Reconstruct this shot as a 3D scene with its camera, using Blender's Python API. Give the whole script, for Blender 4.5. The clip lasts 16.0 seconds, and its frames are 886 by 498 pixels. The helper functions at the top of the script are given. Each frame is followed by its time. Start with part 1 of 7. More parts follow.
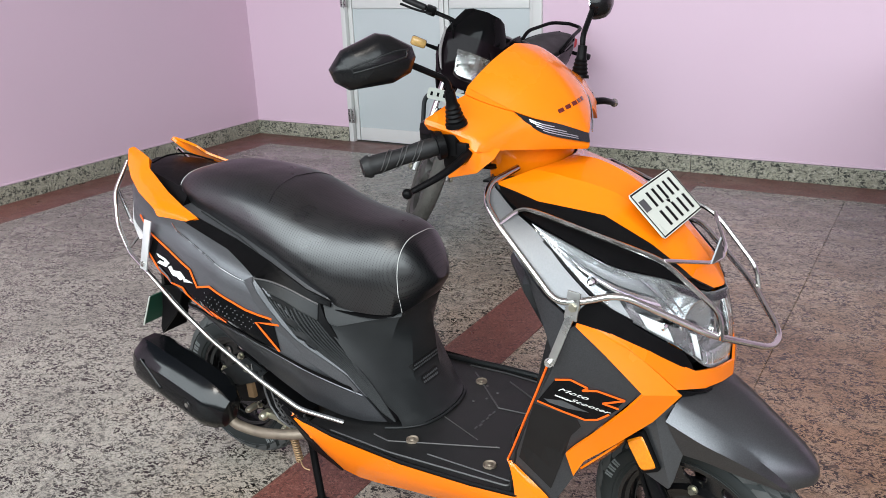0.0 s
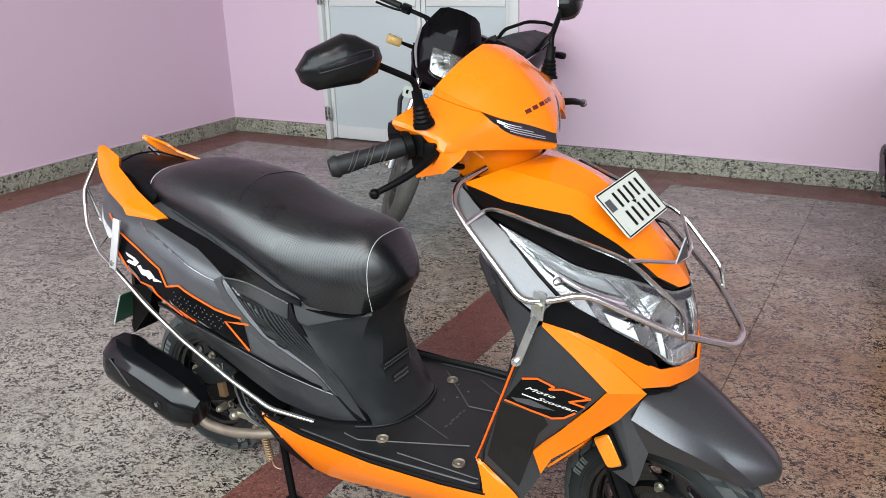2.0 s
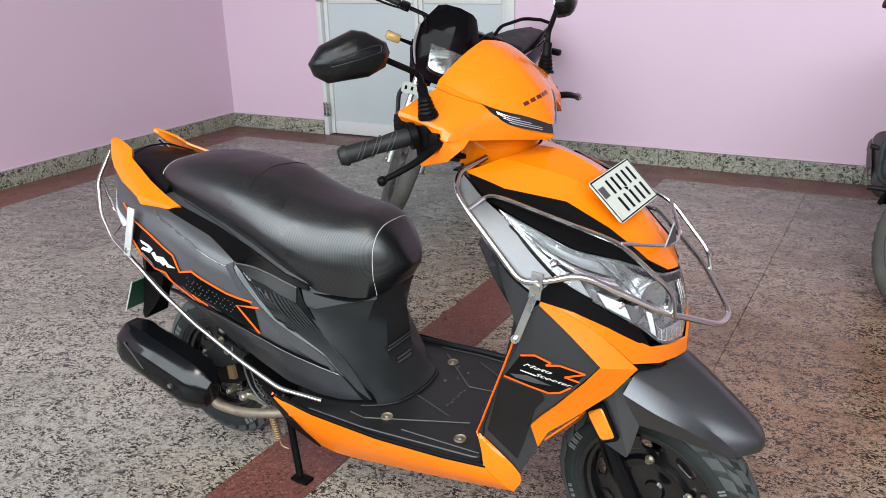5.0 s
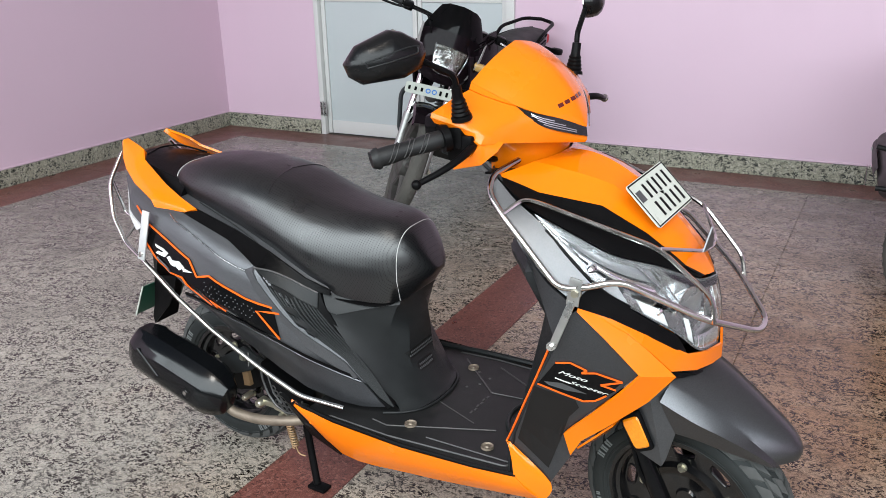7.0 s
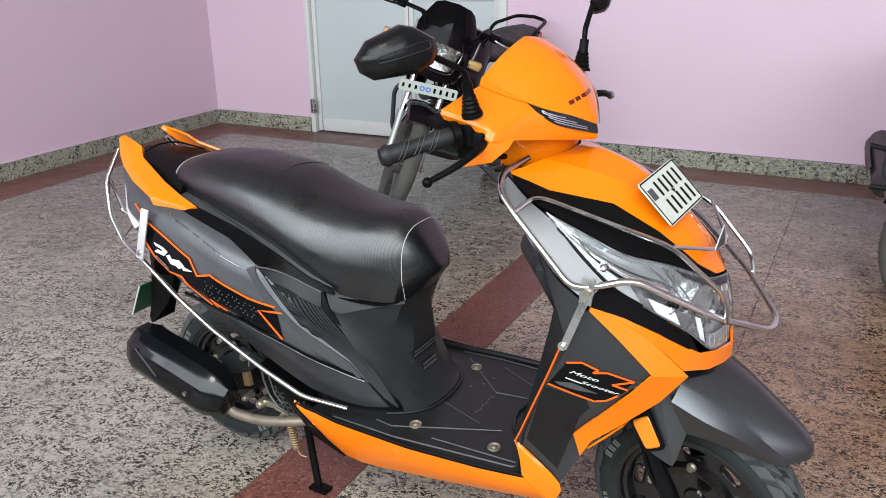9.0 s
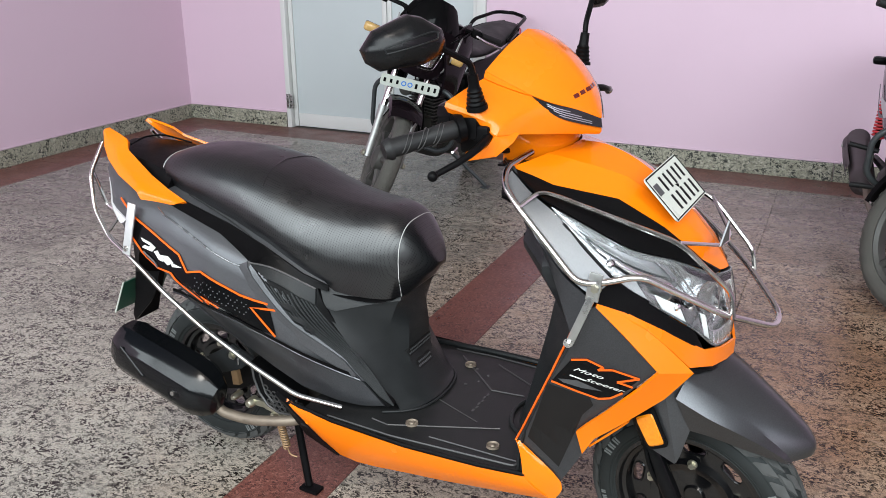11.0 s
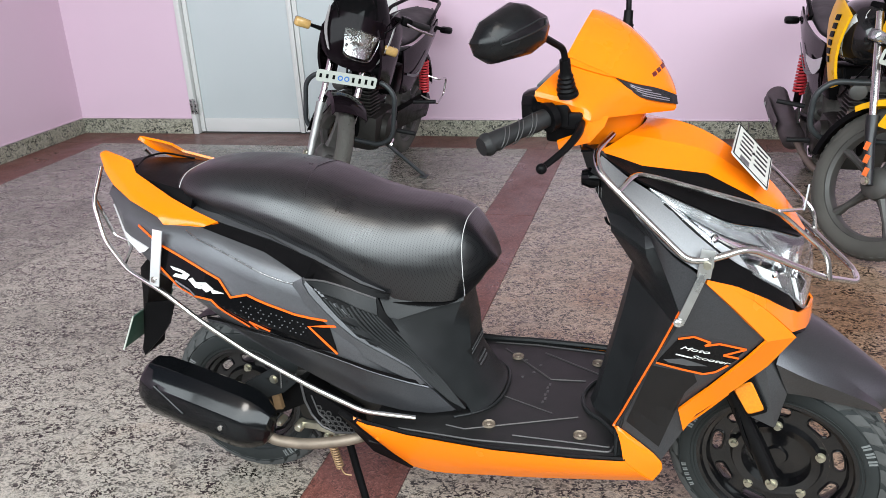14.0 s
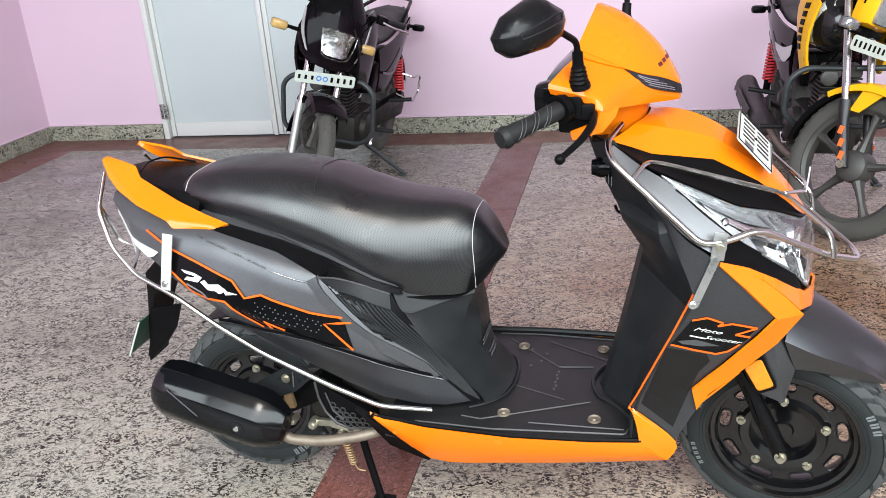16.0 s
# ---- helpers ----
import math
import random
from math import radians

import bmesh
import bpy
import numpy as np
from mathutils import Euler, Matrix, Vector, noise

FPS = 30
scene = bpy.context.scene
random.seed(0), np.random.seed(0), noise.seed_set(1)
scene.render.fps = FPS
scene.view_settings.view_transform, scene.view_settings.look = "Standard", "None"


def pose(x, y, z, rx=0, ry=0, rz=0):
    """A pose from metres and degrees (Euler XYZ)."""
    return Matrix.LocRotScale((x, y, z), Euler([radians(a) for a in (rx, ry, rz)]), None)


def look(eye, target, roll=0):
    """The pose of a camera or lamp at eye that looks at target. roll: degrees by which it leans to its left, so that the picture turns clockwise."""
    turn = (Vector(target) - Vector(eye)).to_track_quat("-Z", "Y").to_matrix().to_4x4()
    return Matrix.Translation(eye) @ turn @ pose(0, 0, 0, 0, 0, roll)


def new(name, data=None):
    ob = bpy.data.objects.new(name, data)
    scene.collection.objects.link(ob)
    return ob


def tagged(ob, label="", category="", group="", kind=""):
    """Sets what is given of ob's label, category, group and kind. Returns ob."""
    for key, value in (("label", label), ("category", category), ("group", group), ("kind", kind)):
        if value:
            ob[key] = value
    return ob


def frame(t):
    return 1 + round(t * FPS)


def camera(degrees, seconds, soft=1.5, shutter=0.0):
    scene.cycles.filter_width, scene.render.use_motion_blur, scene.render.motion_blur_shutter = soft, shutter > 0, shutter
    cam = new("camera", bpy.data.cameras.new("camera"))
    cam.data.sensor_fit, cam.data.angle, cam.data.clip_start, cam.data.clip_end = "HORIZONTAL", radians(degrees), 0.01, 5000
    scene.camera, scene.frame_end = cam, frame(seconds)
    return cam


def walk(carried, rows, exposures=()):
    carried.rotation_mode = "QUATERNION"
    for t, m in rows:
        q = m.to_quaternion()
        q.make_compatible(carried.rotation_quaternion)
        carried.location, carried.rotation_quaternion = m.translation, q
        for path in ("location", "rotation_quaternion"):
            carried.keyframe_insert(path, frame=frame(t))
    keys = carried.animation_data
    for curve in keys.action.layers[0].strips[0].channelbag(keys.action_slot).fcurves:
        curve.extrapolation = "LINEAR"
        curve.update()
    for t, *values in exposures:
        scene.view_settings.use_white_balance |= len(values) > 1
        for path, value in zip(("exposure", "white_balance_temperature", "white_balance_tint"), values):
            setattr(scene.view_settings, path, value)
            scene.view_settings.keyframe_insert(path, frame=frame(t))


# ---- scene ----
# ---- camera and its walk: x along the scooter, y towards the back wall ----
cam = camera(55.2, 16.0, 0.55)
ROWS = [
    (0.0, 0.9975, -1.5031, 1.3399, 70.782, 2.174, 32.230),
    (0.5, 1.0000, -1.4967, 1.3377, 70.684, 2.054, 31.934),
    (1.0, 0.9962, -1.5051, 1.3426, 70.696, 1.955, 31.658),
    (1.5, 1.0105, -1.5018, 1.3402, 70.599, 1.791, 31.253),
    (2.0, 1.0189, -1.4951, 1.3450, 70.571, 1.701, 30.956),
    (2.5, 1.0354, -1.5036, 1.3475, 70.532, 1.707, 30.856),
    (3.0, 1.0570, -1.5452, 1.3523, 70.482, 1.657, 30.857),
    (3.5, 1.0761, -1.5604, 1.3563, 70.442, 1.634, 30.758),
    (4.0, 1.0879, -1.5757, 1.3537, 70.422, 1.666, 30.827),
    (6.5, 0.9725, -1.5911, 1.3537, 70.238, 1.438, 29.975),
    (7.0, 0.9585, -1.5955, 1.3545, 70.260, 1.370, 29.747),
    (7.5, 0.9421, -1.5978, 1.3542, 70.242, 1.300, 29.449),
    (8.0, 0.9313, -1.5970, 1.3507, 70.184, 1.203, 29.232),
    (8.5, 0.9257, -1.5958, 1.3498, 70.137, 1.113, 28.935),
    (9.0, 0.9074, -1.6000, 1.3486, 70.118, 1.057, 28.777),
    (11.5, 0.8148, -1.6108, 1.3300, 69.816, 0.596, 25.731),
    (12.0, 0.7791, -1.6200, 1.3252, 69.664, 1.510, 24.001),
    (12.5, 0.7198, -1.6263, 1.3340, 69.494, 2.299, 22.095),
    (13.0, 0.6564, -1.6269, 1.3411, 69.224, 3.201, 19.626),
    (13.5, 0.5636, -1.6438, 1.3416, 68.998, 3.116, 17.900),
    (14.0, 0.4368, -1.6998, 1.3466, 68.777, 3.137, 16.640),
    (14.5, 0.3634, -1.7424, 1.3461, 68.746, 3.267, 15.986),
    (15.0, 0.3472, -1.7531, 1.3499, 68.649, 3.522, 15.169),
    (15.5, 0.3482, -1.7542, 1.3530, 68.562, 3.806, 14.300),
    (16.0, 0.3456, -1.7544, 1.3545, 68.443, 4.184, 13.570),
]
walk(cam, [(t, pose(x, y, z, rx, ry, rz)) for t, x, y, z, rx, ry, rz in ROWS],
     [(0.0, 0.07), (9.0, 0.05), (11.5, 0.04), (13.2, 0.03), (14.0, 0.24), (16.0, 0.41)])
# ---- world and light: a portico lit by an overcast sky through its open front and side ----
world = bpy.data.worlds.new("sky")
scene.world = world
world.use_nodes = True
wn = world.node_tree
sky = wn.nodes.new("ShaderNodeTexSky")
sky.sky_type, sky.sun_disc = "NISHITA", False
sky.sun_elevation, sky.sun_rotation = radians(55), radians(150)
wn.links.new(sky.outputs[0], wn.nodes["Background"].inputs[0])
wn.nodes["Background"].inputs[1].default_value = 0.05
sun_data = bpy.data.lights.new("sun", "SUN")
sun_data.energy, sun_data.angle, sun_data.color = 0.8, radians(12), (1.0, 0.96, 0.9)
sun = new("sun", sun_data)
sun.matrix_world = look((3, -6, 9), (0, 0, 0))
sky.air_density, sky.dust_density, sky.ozone_density = 1.0, 4.0, 1.0
# an added area lamp in place of the bright overcast sky over the open front of the bay
opening_data = bpy.data.lights.new("opening", "AREA")
opening_data.shape, opening_data.size, opening_data.size_y = "RECTANGLE", 14.0, 3.6
opening_data.energy, opening_data.color = 1250, (0.87, 0.965, 1.0)
opening = new("opening", opening_data)
opening.matrix_world = look((1.1, -4.7, 3.5), (0.6, 0.6, 0.95))

# ---- small builders ----
def V(*a):
    return Vector(a)


def part(name, bm, material, parent=None, label="", smooth=40):
    me = bpy.data.meshes.new(name)
    bmesh.ops.recalc_face_normals(bm, faces=bm.faces)
    bm.to_mesh(me)
    bm.free()
    me.materials.append(material)
    if smooth:
        me.shade_smooth()
        me.set_sharp_from_angle(angle=radians(smooth))
    ob = new(name, me)
    if parent:
        ob.parent = parent
    if label:
        ob["label"] = label
    return ob


def thing(name, label, category, m=None, group="", kind=""):
    ob = new(name)
    ob.empty_display_size = 0.1
    if m:
        ob.matrix_world = m
    return tagged(ob, label, category, group, kind)


def spline(pts, n=6, closed=False):
    """Catmull-Rom through the points, n steps a span."""
    pts = [Vector(p) for p in pts]
    m = len(pts)
    out = []
    for i in range(m if closed else m - 1):
        g = (lambda k: pts[k % m]) if closed else (lambda k: pts[min(max(k, 0), m - 1)])
        a, b, c, d = g(i - 1), g(i), g(i + 1), g(i + 2)
        for k in range(n):
            t = k / n
            out.append(0.5 * (2 * b + (c - a) * t + (2 * a - 5 * b + 4 * c - d) * t * t + (3 * b - 3 * c + d - a) * t ** 3))
    if not closed:
        out.append(pts[-1])
    return out


def rounded(pts, r=0.02, n=4):
    """A bent line: straight runs with rounded corners, as a bent tube has."""
    pts = [Vector(p) for p in pts]
    out = [pts[0]]
    for a, b, c in zip(pts, pts[1:], pts[2:]):
        u, w = a - b, c - b
        d = min(r, u.length * 0.45, w.length * 0.45)
        p, q = b + u.normalized() * d, b + w.normalized() * d
        for k in range(n + 1):
            t = k / n
            out.append(p * (1 - t) ** 2 + b * 2 * t * (1 - t) + q * t * t)
    out.append(pts[-1])
    return out


def loft(bm, rings, cap=True, closed=True):
    vs = [[bm.verts.new(p) for p in ring] for ring in rings]
    for a, b in zip(vs, vs[1:]):
        k = len(a)
        for i in range(k if closed else k - 1):
            j = (i + 1) % k
            bm.faces.new((a[i], a[j], b[j], b[i]))
    if cap and closed:
        bm.faces.new(vs[0][::-1])
        bm.faces.new(vs[-1])
    return bm


def tube(path, r, sides=10, bm=None, cap=True):
    """A round bar along a path; r may be a function of 0..1."""
    bm = bm or bmesh.new()
    path = [Vector(p) for p in path]
    rings = []
    side = None
    for i, p in enumerate(path):
        d = (path[min(i + 1, len(path) - 1)] - path[max(i - 1, 0)]).normalized()
        if side is None:
            side = d.orthogonal().normalized()
        side = (side - d * side.dot(d)).normalized()
        up = d.cross(side)
        rad = r(i / (len(path) - 1)) if callable(r) else r
        rings.append([p + rad * (side * math.cos(2 * math.pi * k / sides) + up * math.sin(2 * math.pi * k / sides)) for k in range(sides)])
    return loft(bm, rings, cap)


def lathe(profile, n=48, bm=None, m=None):
    """Turn (radius, along) pairs about the y axis; a closed profile makes a ring."""
    bm = bm or bmesh.new()
    rings = []
    for k in range(n):
        a = 2 * math.pi * k / n
        rings.append([V(r * math.cos(a), y, r * math.sin(a)) for r, y in profile])
    if m:
        rings = [[m @ p for p in ring] for ring in rings]
    vs = [[bm.verts.new(p) for p in ring] for ring in rings]
    c = len(profile)
    for k in range(n):
        a, b = vs[k], vs[(k + 1) % n]
        for i in range(c - 1):
            bm.faces.new((a[i], a[i + 1], b[i + 1], b[i]))
    return bm


def block(sx, sy, sz, at=(0, 0, 0), bevel=0.0, bm=None, m=None, seg=2):
    bm = bm or bmesh.new()
    mm = Matrix.Translation(at) @ Matrix.Diagonal((sx, sy, sz, 1))
    if m:
        mm = m @ mm
    made = bmesh.ops.create_cube(bm, size=1, matrix=mm)["verts"]
    if bevel:
        edges = list({e for v in made for e in v.link_edges})
        bmesh.ops.bevel(bm, geom=edges, offset=bevel, segments=seg, profile=0.6, affect="EDGES")
    return bm


def bar(a, b, w, t, bm=None, bevel=0.0, up=(0, 0, 1)):
    """A flat bar from a to b, w wide and t thick."""
    a, b = Vector(a), Vector(b)
    d = b - a
    x = d.normalized()
    y = Vector(up).cross(x)
    y = y.normalized() if y.length > 1e-4 else V(0, 1, 0)
    z = x.cross(y)
    m = Matrix((x, y, z)).transposed().to_4x4()
    m.translation = (a + b) / 2
    return block(d.length, w, t, bevel=bevel, bm=bm, m=m)


def sheet(rows, thick, bm=None):
    """A curved panel from rows of points, with thickness along its normals."""
    bm = bm or bmesh.new()
    rows = [[Vector(p) for p in r] for r in rows]
    n, m = len(rows), len(rows[0])
    nrm = []
    for i in range(n):
        line = []
        for j in range(m):
            du = rows[min(i + 1, n - 1)][j] - rows[max(i - 1, 0)][j]
            dv = rows[i][min(j + 1, m - 1)] - rows[i][max(j - 1, 0)]
            c = du.cross(dv)
            line.append(c.normalized() if c.length > 1e-9 else V(0, 0, 0))
        nrm.append(line)
    top = [[bm.verts.new(p) for p in r] for r in rows]
    low = [[bm.verts.new(rows[i][j] + nrm[i][j] * thick) for j in range(m)] for i in range(n)]
    for i in range(n - 1):
        for j in range(m - 1):
            bm.faces.new((top[i][j], top[i][j + 1], top[i + 1][j + 1], top[i + 1][j]))
            bm.faces.new((low[i][j], low[i + 1][j], low[i + 1][j + 1], low[i][j + 1]))
    for i in range(n - 1):
        bm.faces.new((top[i][0], top[i + 1][0], low[i + 1][0], low[i][0]))
        bm.faces.new((top[i][-1], low[i][-1], low[i + 1][-1], top[i + 1][-1]))
    for j in range(m - 1):
        bm.faces.new((top[0][j], low[0][j], low[0][j + 1], top[0][j + 1]))
        bm.faces.new((top[-1][j], top[-1][j + 1], low[-1][j + 1], low[-1][j]))
    return bm


def between(a, b, n=10, k=5):
    """Rows of points between two edge lines, each an open line of points, resampled to n."""
    def even(line):
        line = [Vector(p) for p in line]
        cum = [0.0]
        for p, q in zip(line, line[1:]):
            cum.append(cum[-1] + (q - p).length)
        out = []
        for i in range(n + 1):
            s = cum[-1] * i / n
            j = 0
            while j < len(line) - 2 and cum[j + 1] < s:
                j += 1
            f = (s - cum[j]) / max(cum[j + 1] - cum[j], 1e-9)
            out.append(line[j].lerp(line[j + 1], f))
        return out
    ea, eb = even(a), even(b)
    return [[p.lerp(q, i / k) for p, q in zip(ea, eb)] for i in range(k + 1)]


def slab(outline, thick, bm=None, bevel=0.0):
    """A flat-faced panel: an outline of points, given depth along thick (a vector)."""
    bm = bm or bmesh.new()
    thick = Vector(thick)
    a = [bm.verts.new(Vector(p)) for p in outline]
    b = [bm.verts.new(Vector(p) + thick) for p in outline]
    n = len(a)
    f0 = bm.faces.new(a)
    f1 = bm.faces.new(b[::-1])
    for i in range(n):
        bm.faces.new((a[i], b[i], b[(i + 1) % n], a[(i + 1) % n]))
    bmesh.ops.triangulate(bm, faces=[f0, f1])
    return bm
# ---- materials ----
def material(name, color, rough=0.5, metal=0.0, coat=0.0, vary=0.12, scale=8.0, bump=0.0, bump_scale=300.0, rough_vary=0.08, spec=0.5):
    """A plain surface with grain at two scales: soft patches of tone and gloss, and fine relief."""
    m = bpy.data.materials.new(name)
    m.use_nodes = True
    t = m.node_tree
    b = t.nodes["Principled BSDF"]
    b.inputs["Metallic"].default_value = metal
    b.inputs["Coat Weight"].default_value = coat
    b.inputs["Coat Roughness"].default_value = 0.06
    b.inputs["Specular IOR Level"].default_value = spec
    co = t.nodes.new("ShaderNodeTexCoord")
    n1 = t.nodes.new("ShaderNodeTexNoise")
    n1.inputs["Scale"].default_value, n1.inputs["Detail"].default_value = scale, 5
    t.links.new(co.outputs["Object"], n1.inputs["Vector"])
    ramp = t.nodes.new("ShaderNodeMix")
    ramp.data_type = "RGBA"
    dark = [c * (1 - vary) for c in color]
    light = [min(1, c * (1 + vary)) for c in color]
    ramp.inputs["A"].default_value, ramp.inputs["B"].default_value = (*dark, 1), (*light, 1)
    t.links.new(n1.outputs["Fac"], ramp.inputs["Factor"])
    t.links.new(ramp.outputs["Result"], b.inputs["Base Color"])
    mr = t.nodes.new("ShaderNodeMapRange")
    mr.inputs["From Min"].default_value, mr.inputs["From Max"].default_value = 0.3, 0.7
    mr.inputs["To Min"].default_value, mr.inputs["To Max"].default_value = max(0.02, rough - rough_vary), min(1, rough + rough_vary)
    t.links.new(n1.outputs["Fac"], mr.inputs["Value"])
    t.links.new(mr.outputs["Result"], b.inputs["Roughness"])
    if bump:
        n2 = t.nodes.new("ShaderNodeTexNoise")
        n2.inputs["Scale"].default_value, n2.inputs["Detail"].default_value = bump_scale, 3
        t.links.new(co.outputs["Object"], n2.inputs["Vector"])
        bp = t.nodes.new("ShaderNodeBump")
        bp.inputs["Strength"].default_value, bp.inputs["Distance"].default_value = bump, 0.001
        t.links.new(n2.outputs["Fac"], bp.inputs["Height"])
        t.links.new(bp.outputs["Normal"], b.inputs["Normal"])
    return m


ORANGE = material("orange_paint", (0.70, 0.152, 0.0020), 0.22, 0, 0.32, 0.03, 5, spec=0.22)
STICKO = material("orange_red_print", (0.72, 0.105, 0.010), 0.3, 0, 0, 0.05, 30, spec=0.2)
DARK = material("dark_grey_paint", (0.088, 0.090, 0.096), 0.42, 0.6, 0, 0.35, 420, 0.25, 800, rough_vary=0.02, spec=0.3)
BLACK = material("black_plastic", (0.0035, 0.0034, 0.0037), 0.35, 0, 0, 0.25, 20, 0.3, 500, spec=0.06)
GLOSS = material("gloss_black", (0.003, 0.003, 0.0034), 0.10, 0, 0, 0.2, 12, rough_vary=0.04, spec=0.12)
SILVER = material("silver_paint", (0.135, 0.138, 0.145), 0.44, 0.55, 0, 0.2, 420, 0.12, 700, rough_vary=0.01)
CHROME = material("steel_tube", (0.58, 0.57, 0.555), 0.17, 1.0, 0, 0.08, 20)
RUBBER = material("tyre_rubber", (0.018, 0.0205, 0.0205), 0.6, 0, 0, 0.4, 14, 0.4, 250, spec=0.18)
TREADM = material("dusty_tread", (0.055, 0.057, 0.056), 0.7, 0, 0, 0.4, 30, 0.4, 300, spec=0.25)
LENS = material("lamp_lens", (0.42, 0.44, 0.45), 0.13, 0.84, 0, 0.05, 40, rough_vary=0.02)
PLATEW = material("plate_sheeting", (0.47, 0.50, 0.45), 0.35, 0, 0, 0.05, 30)
AMBER = material("amber_lens", (0.66, 0.195, 0.006), 0.15, 0, 0.3, 0.25, 180, 0.5, 250)
SMOKE = material("smoked_lens", (0.012, 0.012, 0.014), 0.12, 0, 0.1, 0.3, 60)
LAMPS = material("light_strip_silver", (0.30, 0.31, 0.32), 0.2, 0.3, 0, 0.08, 30)
LAMPG = material("light_guide_white", (0.46, 0.47, 0.47), 0.2, 0, 0, 0.06, 30)
WHITE = material("white_paint", (0.60, 0.61, 0.59), 0.4, 0, 0, 0.04, 10)
YELLOW = material("yellow_paint", (0.78, 0.40, 0.008), 0.34, 0, 0, 0.06, 6, spec=0.2)
RUST = material("worn_steel", (0.19, 0.155, 0.120), 0.55, 0.55, 0, 0.4, 40, 0.3, 200)
PINKW = material("pink_wall_paint", (0.615, 0.450, 0.545), 0.4, 0, 0, 0.02, 1.5, 0.06, 60)
DOORM = material("grey_white_door_paint", (0.46, 0.50, 0.505), 0.38, 0, 0, 0.03, 3, 0.05, 80)
CEIL = material("white_ceiling", (0.8, 0.79, 0.78), 0.7, 0, 0, 0.03, 2)
DARKLT = material("bright_grey_trim", (0.165, 0.168, 0.175), 0.42, 0.9, 0, 0.2, 420, rough_vary=0.02)
MARK = material("sidewall_mark", (0.13, 0.14, 0.138), 0.8, 0, 0, 0.3, 60)
RIMB = material("gloss_rim_enamel", (0.004, 0.004, 0.0045), 0.16, 0, 0, 0.2, 12, rough_vary=0.05, spec=0.5)
BRASSY = material("zinc_plated", (0.42, 0.40, 0.32), 0.36, 0.9, 0, 0.3, 60)
MESHY = material("vent_mesh", (0.007, 0.007, 0.007), 0.5, 0, 0, 0.5, 300, 0.8, 250, spec=0.2)
MAT = material("rubber_mat", (0.0125, 0.0124, 0.0126), 0.42, 0, 0, 0.35, 25, 0.3, 400, spec=0.24)
BRACKET = material("galvanised_plate", (0.40, 0.40, 0.39), 0.3, 0.9, 0, 0.2, 50)
MIRRORY = material("mirror_chrome", (0.85, 0.86, 0.87), 0.06, 1.0, 0, 0.04, 30)
GREYP = material("grey_print", (0.05, 0.052, 0.055), 0.45, 0, 0, 0.3, 60)
BADGE = material("dark_red_badge", (0.10, 0.012, 0.012), 0.25, 0.2, 0.3, 0.1, 60)
RUBBERG = material("grip_rubber", (0.01, 0.01, 0.0105), 0.55, 0, 0, 0.2, 40, 0.2, 400, spec=0.3)
REDP = material("red_plastic", (0.55, 0.03, 0.04), 0.4, 0, 0, 0.1, 40)
GREENP = material("green_plate", (0.01, 0.06, 0.035), 0.4, 0, 0, 0.3, 30)
DARKM = material("dusty_engine_metal", (0.026, 0.024, 0.021), 0.5, 0.5, 0, 0.5, 40, 0.3, 200)
MUFF = material("silencer_enamel", (0.003, 0.0034, 0.004), 0.13, 0, 0, 0.3, 8, 0.12, 25, rough_vary=0.04, spec=0.3)


def clear(name, tint=(0.96, 0.98, 0.98), rough=0.03):
    m = bpy.data.materials.new(name)
    m.use_nodes = True
    p = m.node_tree.nodes["Principled BSDF"]
    p.inputs["Base Color"].default_value = (*tint, 1)
    p.inputs["Transmission Weight"].default_value = 1.0
    p.inputs["Roughness"].default_value, p.inputs["IOR"].default_value = rough, 1.25
    return m


GLASS = clear("clear_lens", (0.985, 0.99, 0.99), 0.015)
LAMPIN = material("lamp_housing", (0.30, 0.31, 0.32), 0.24, 0.75, 0, 0.15, 30, rough_vary=0.05)


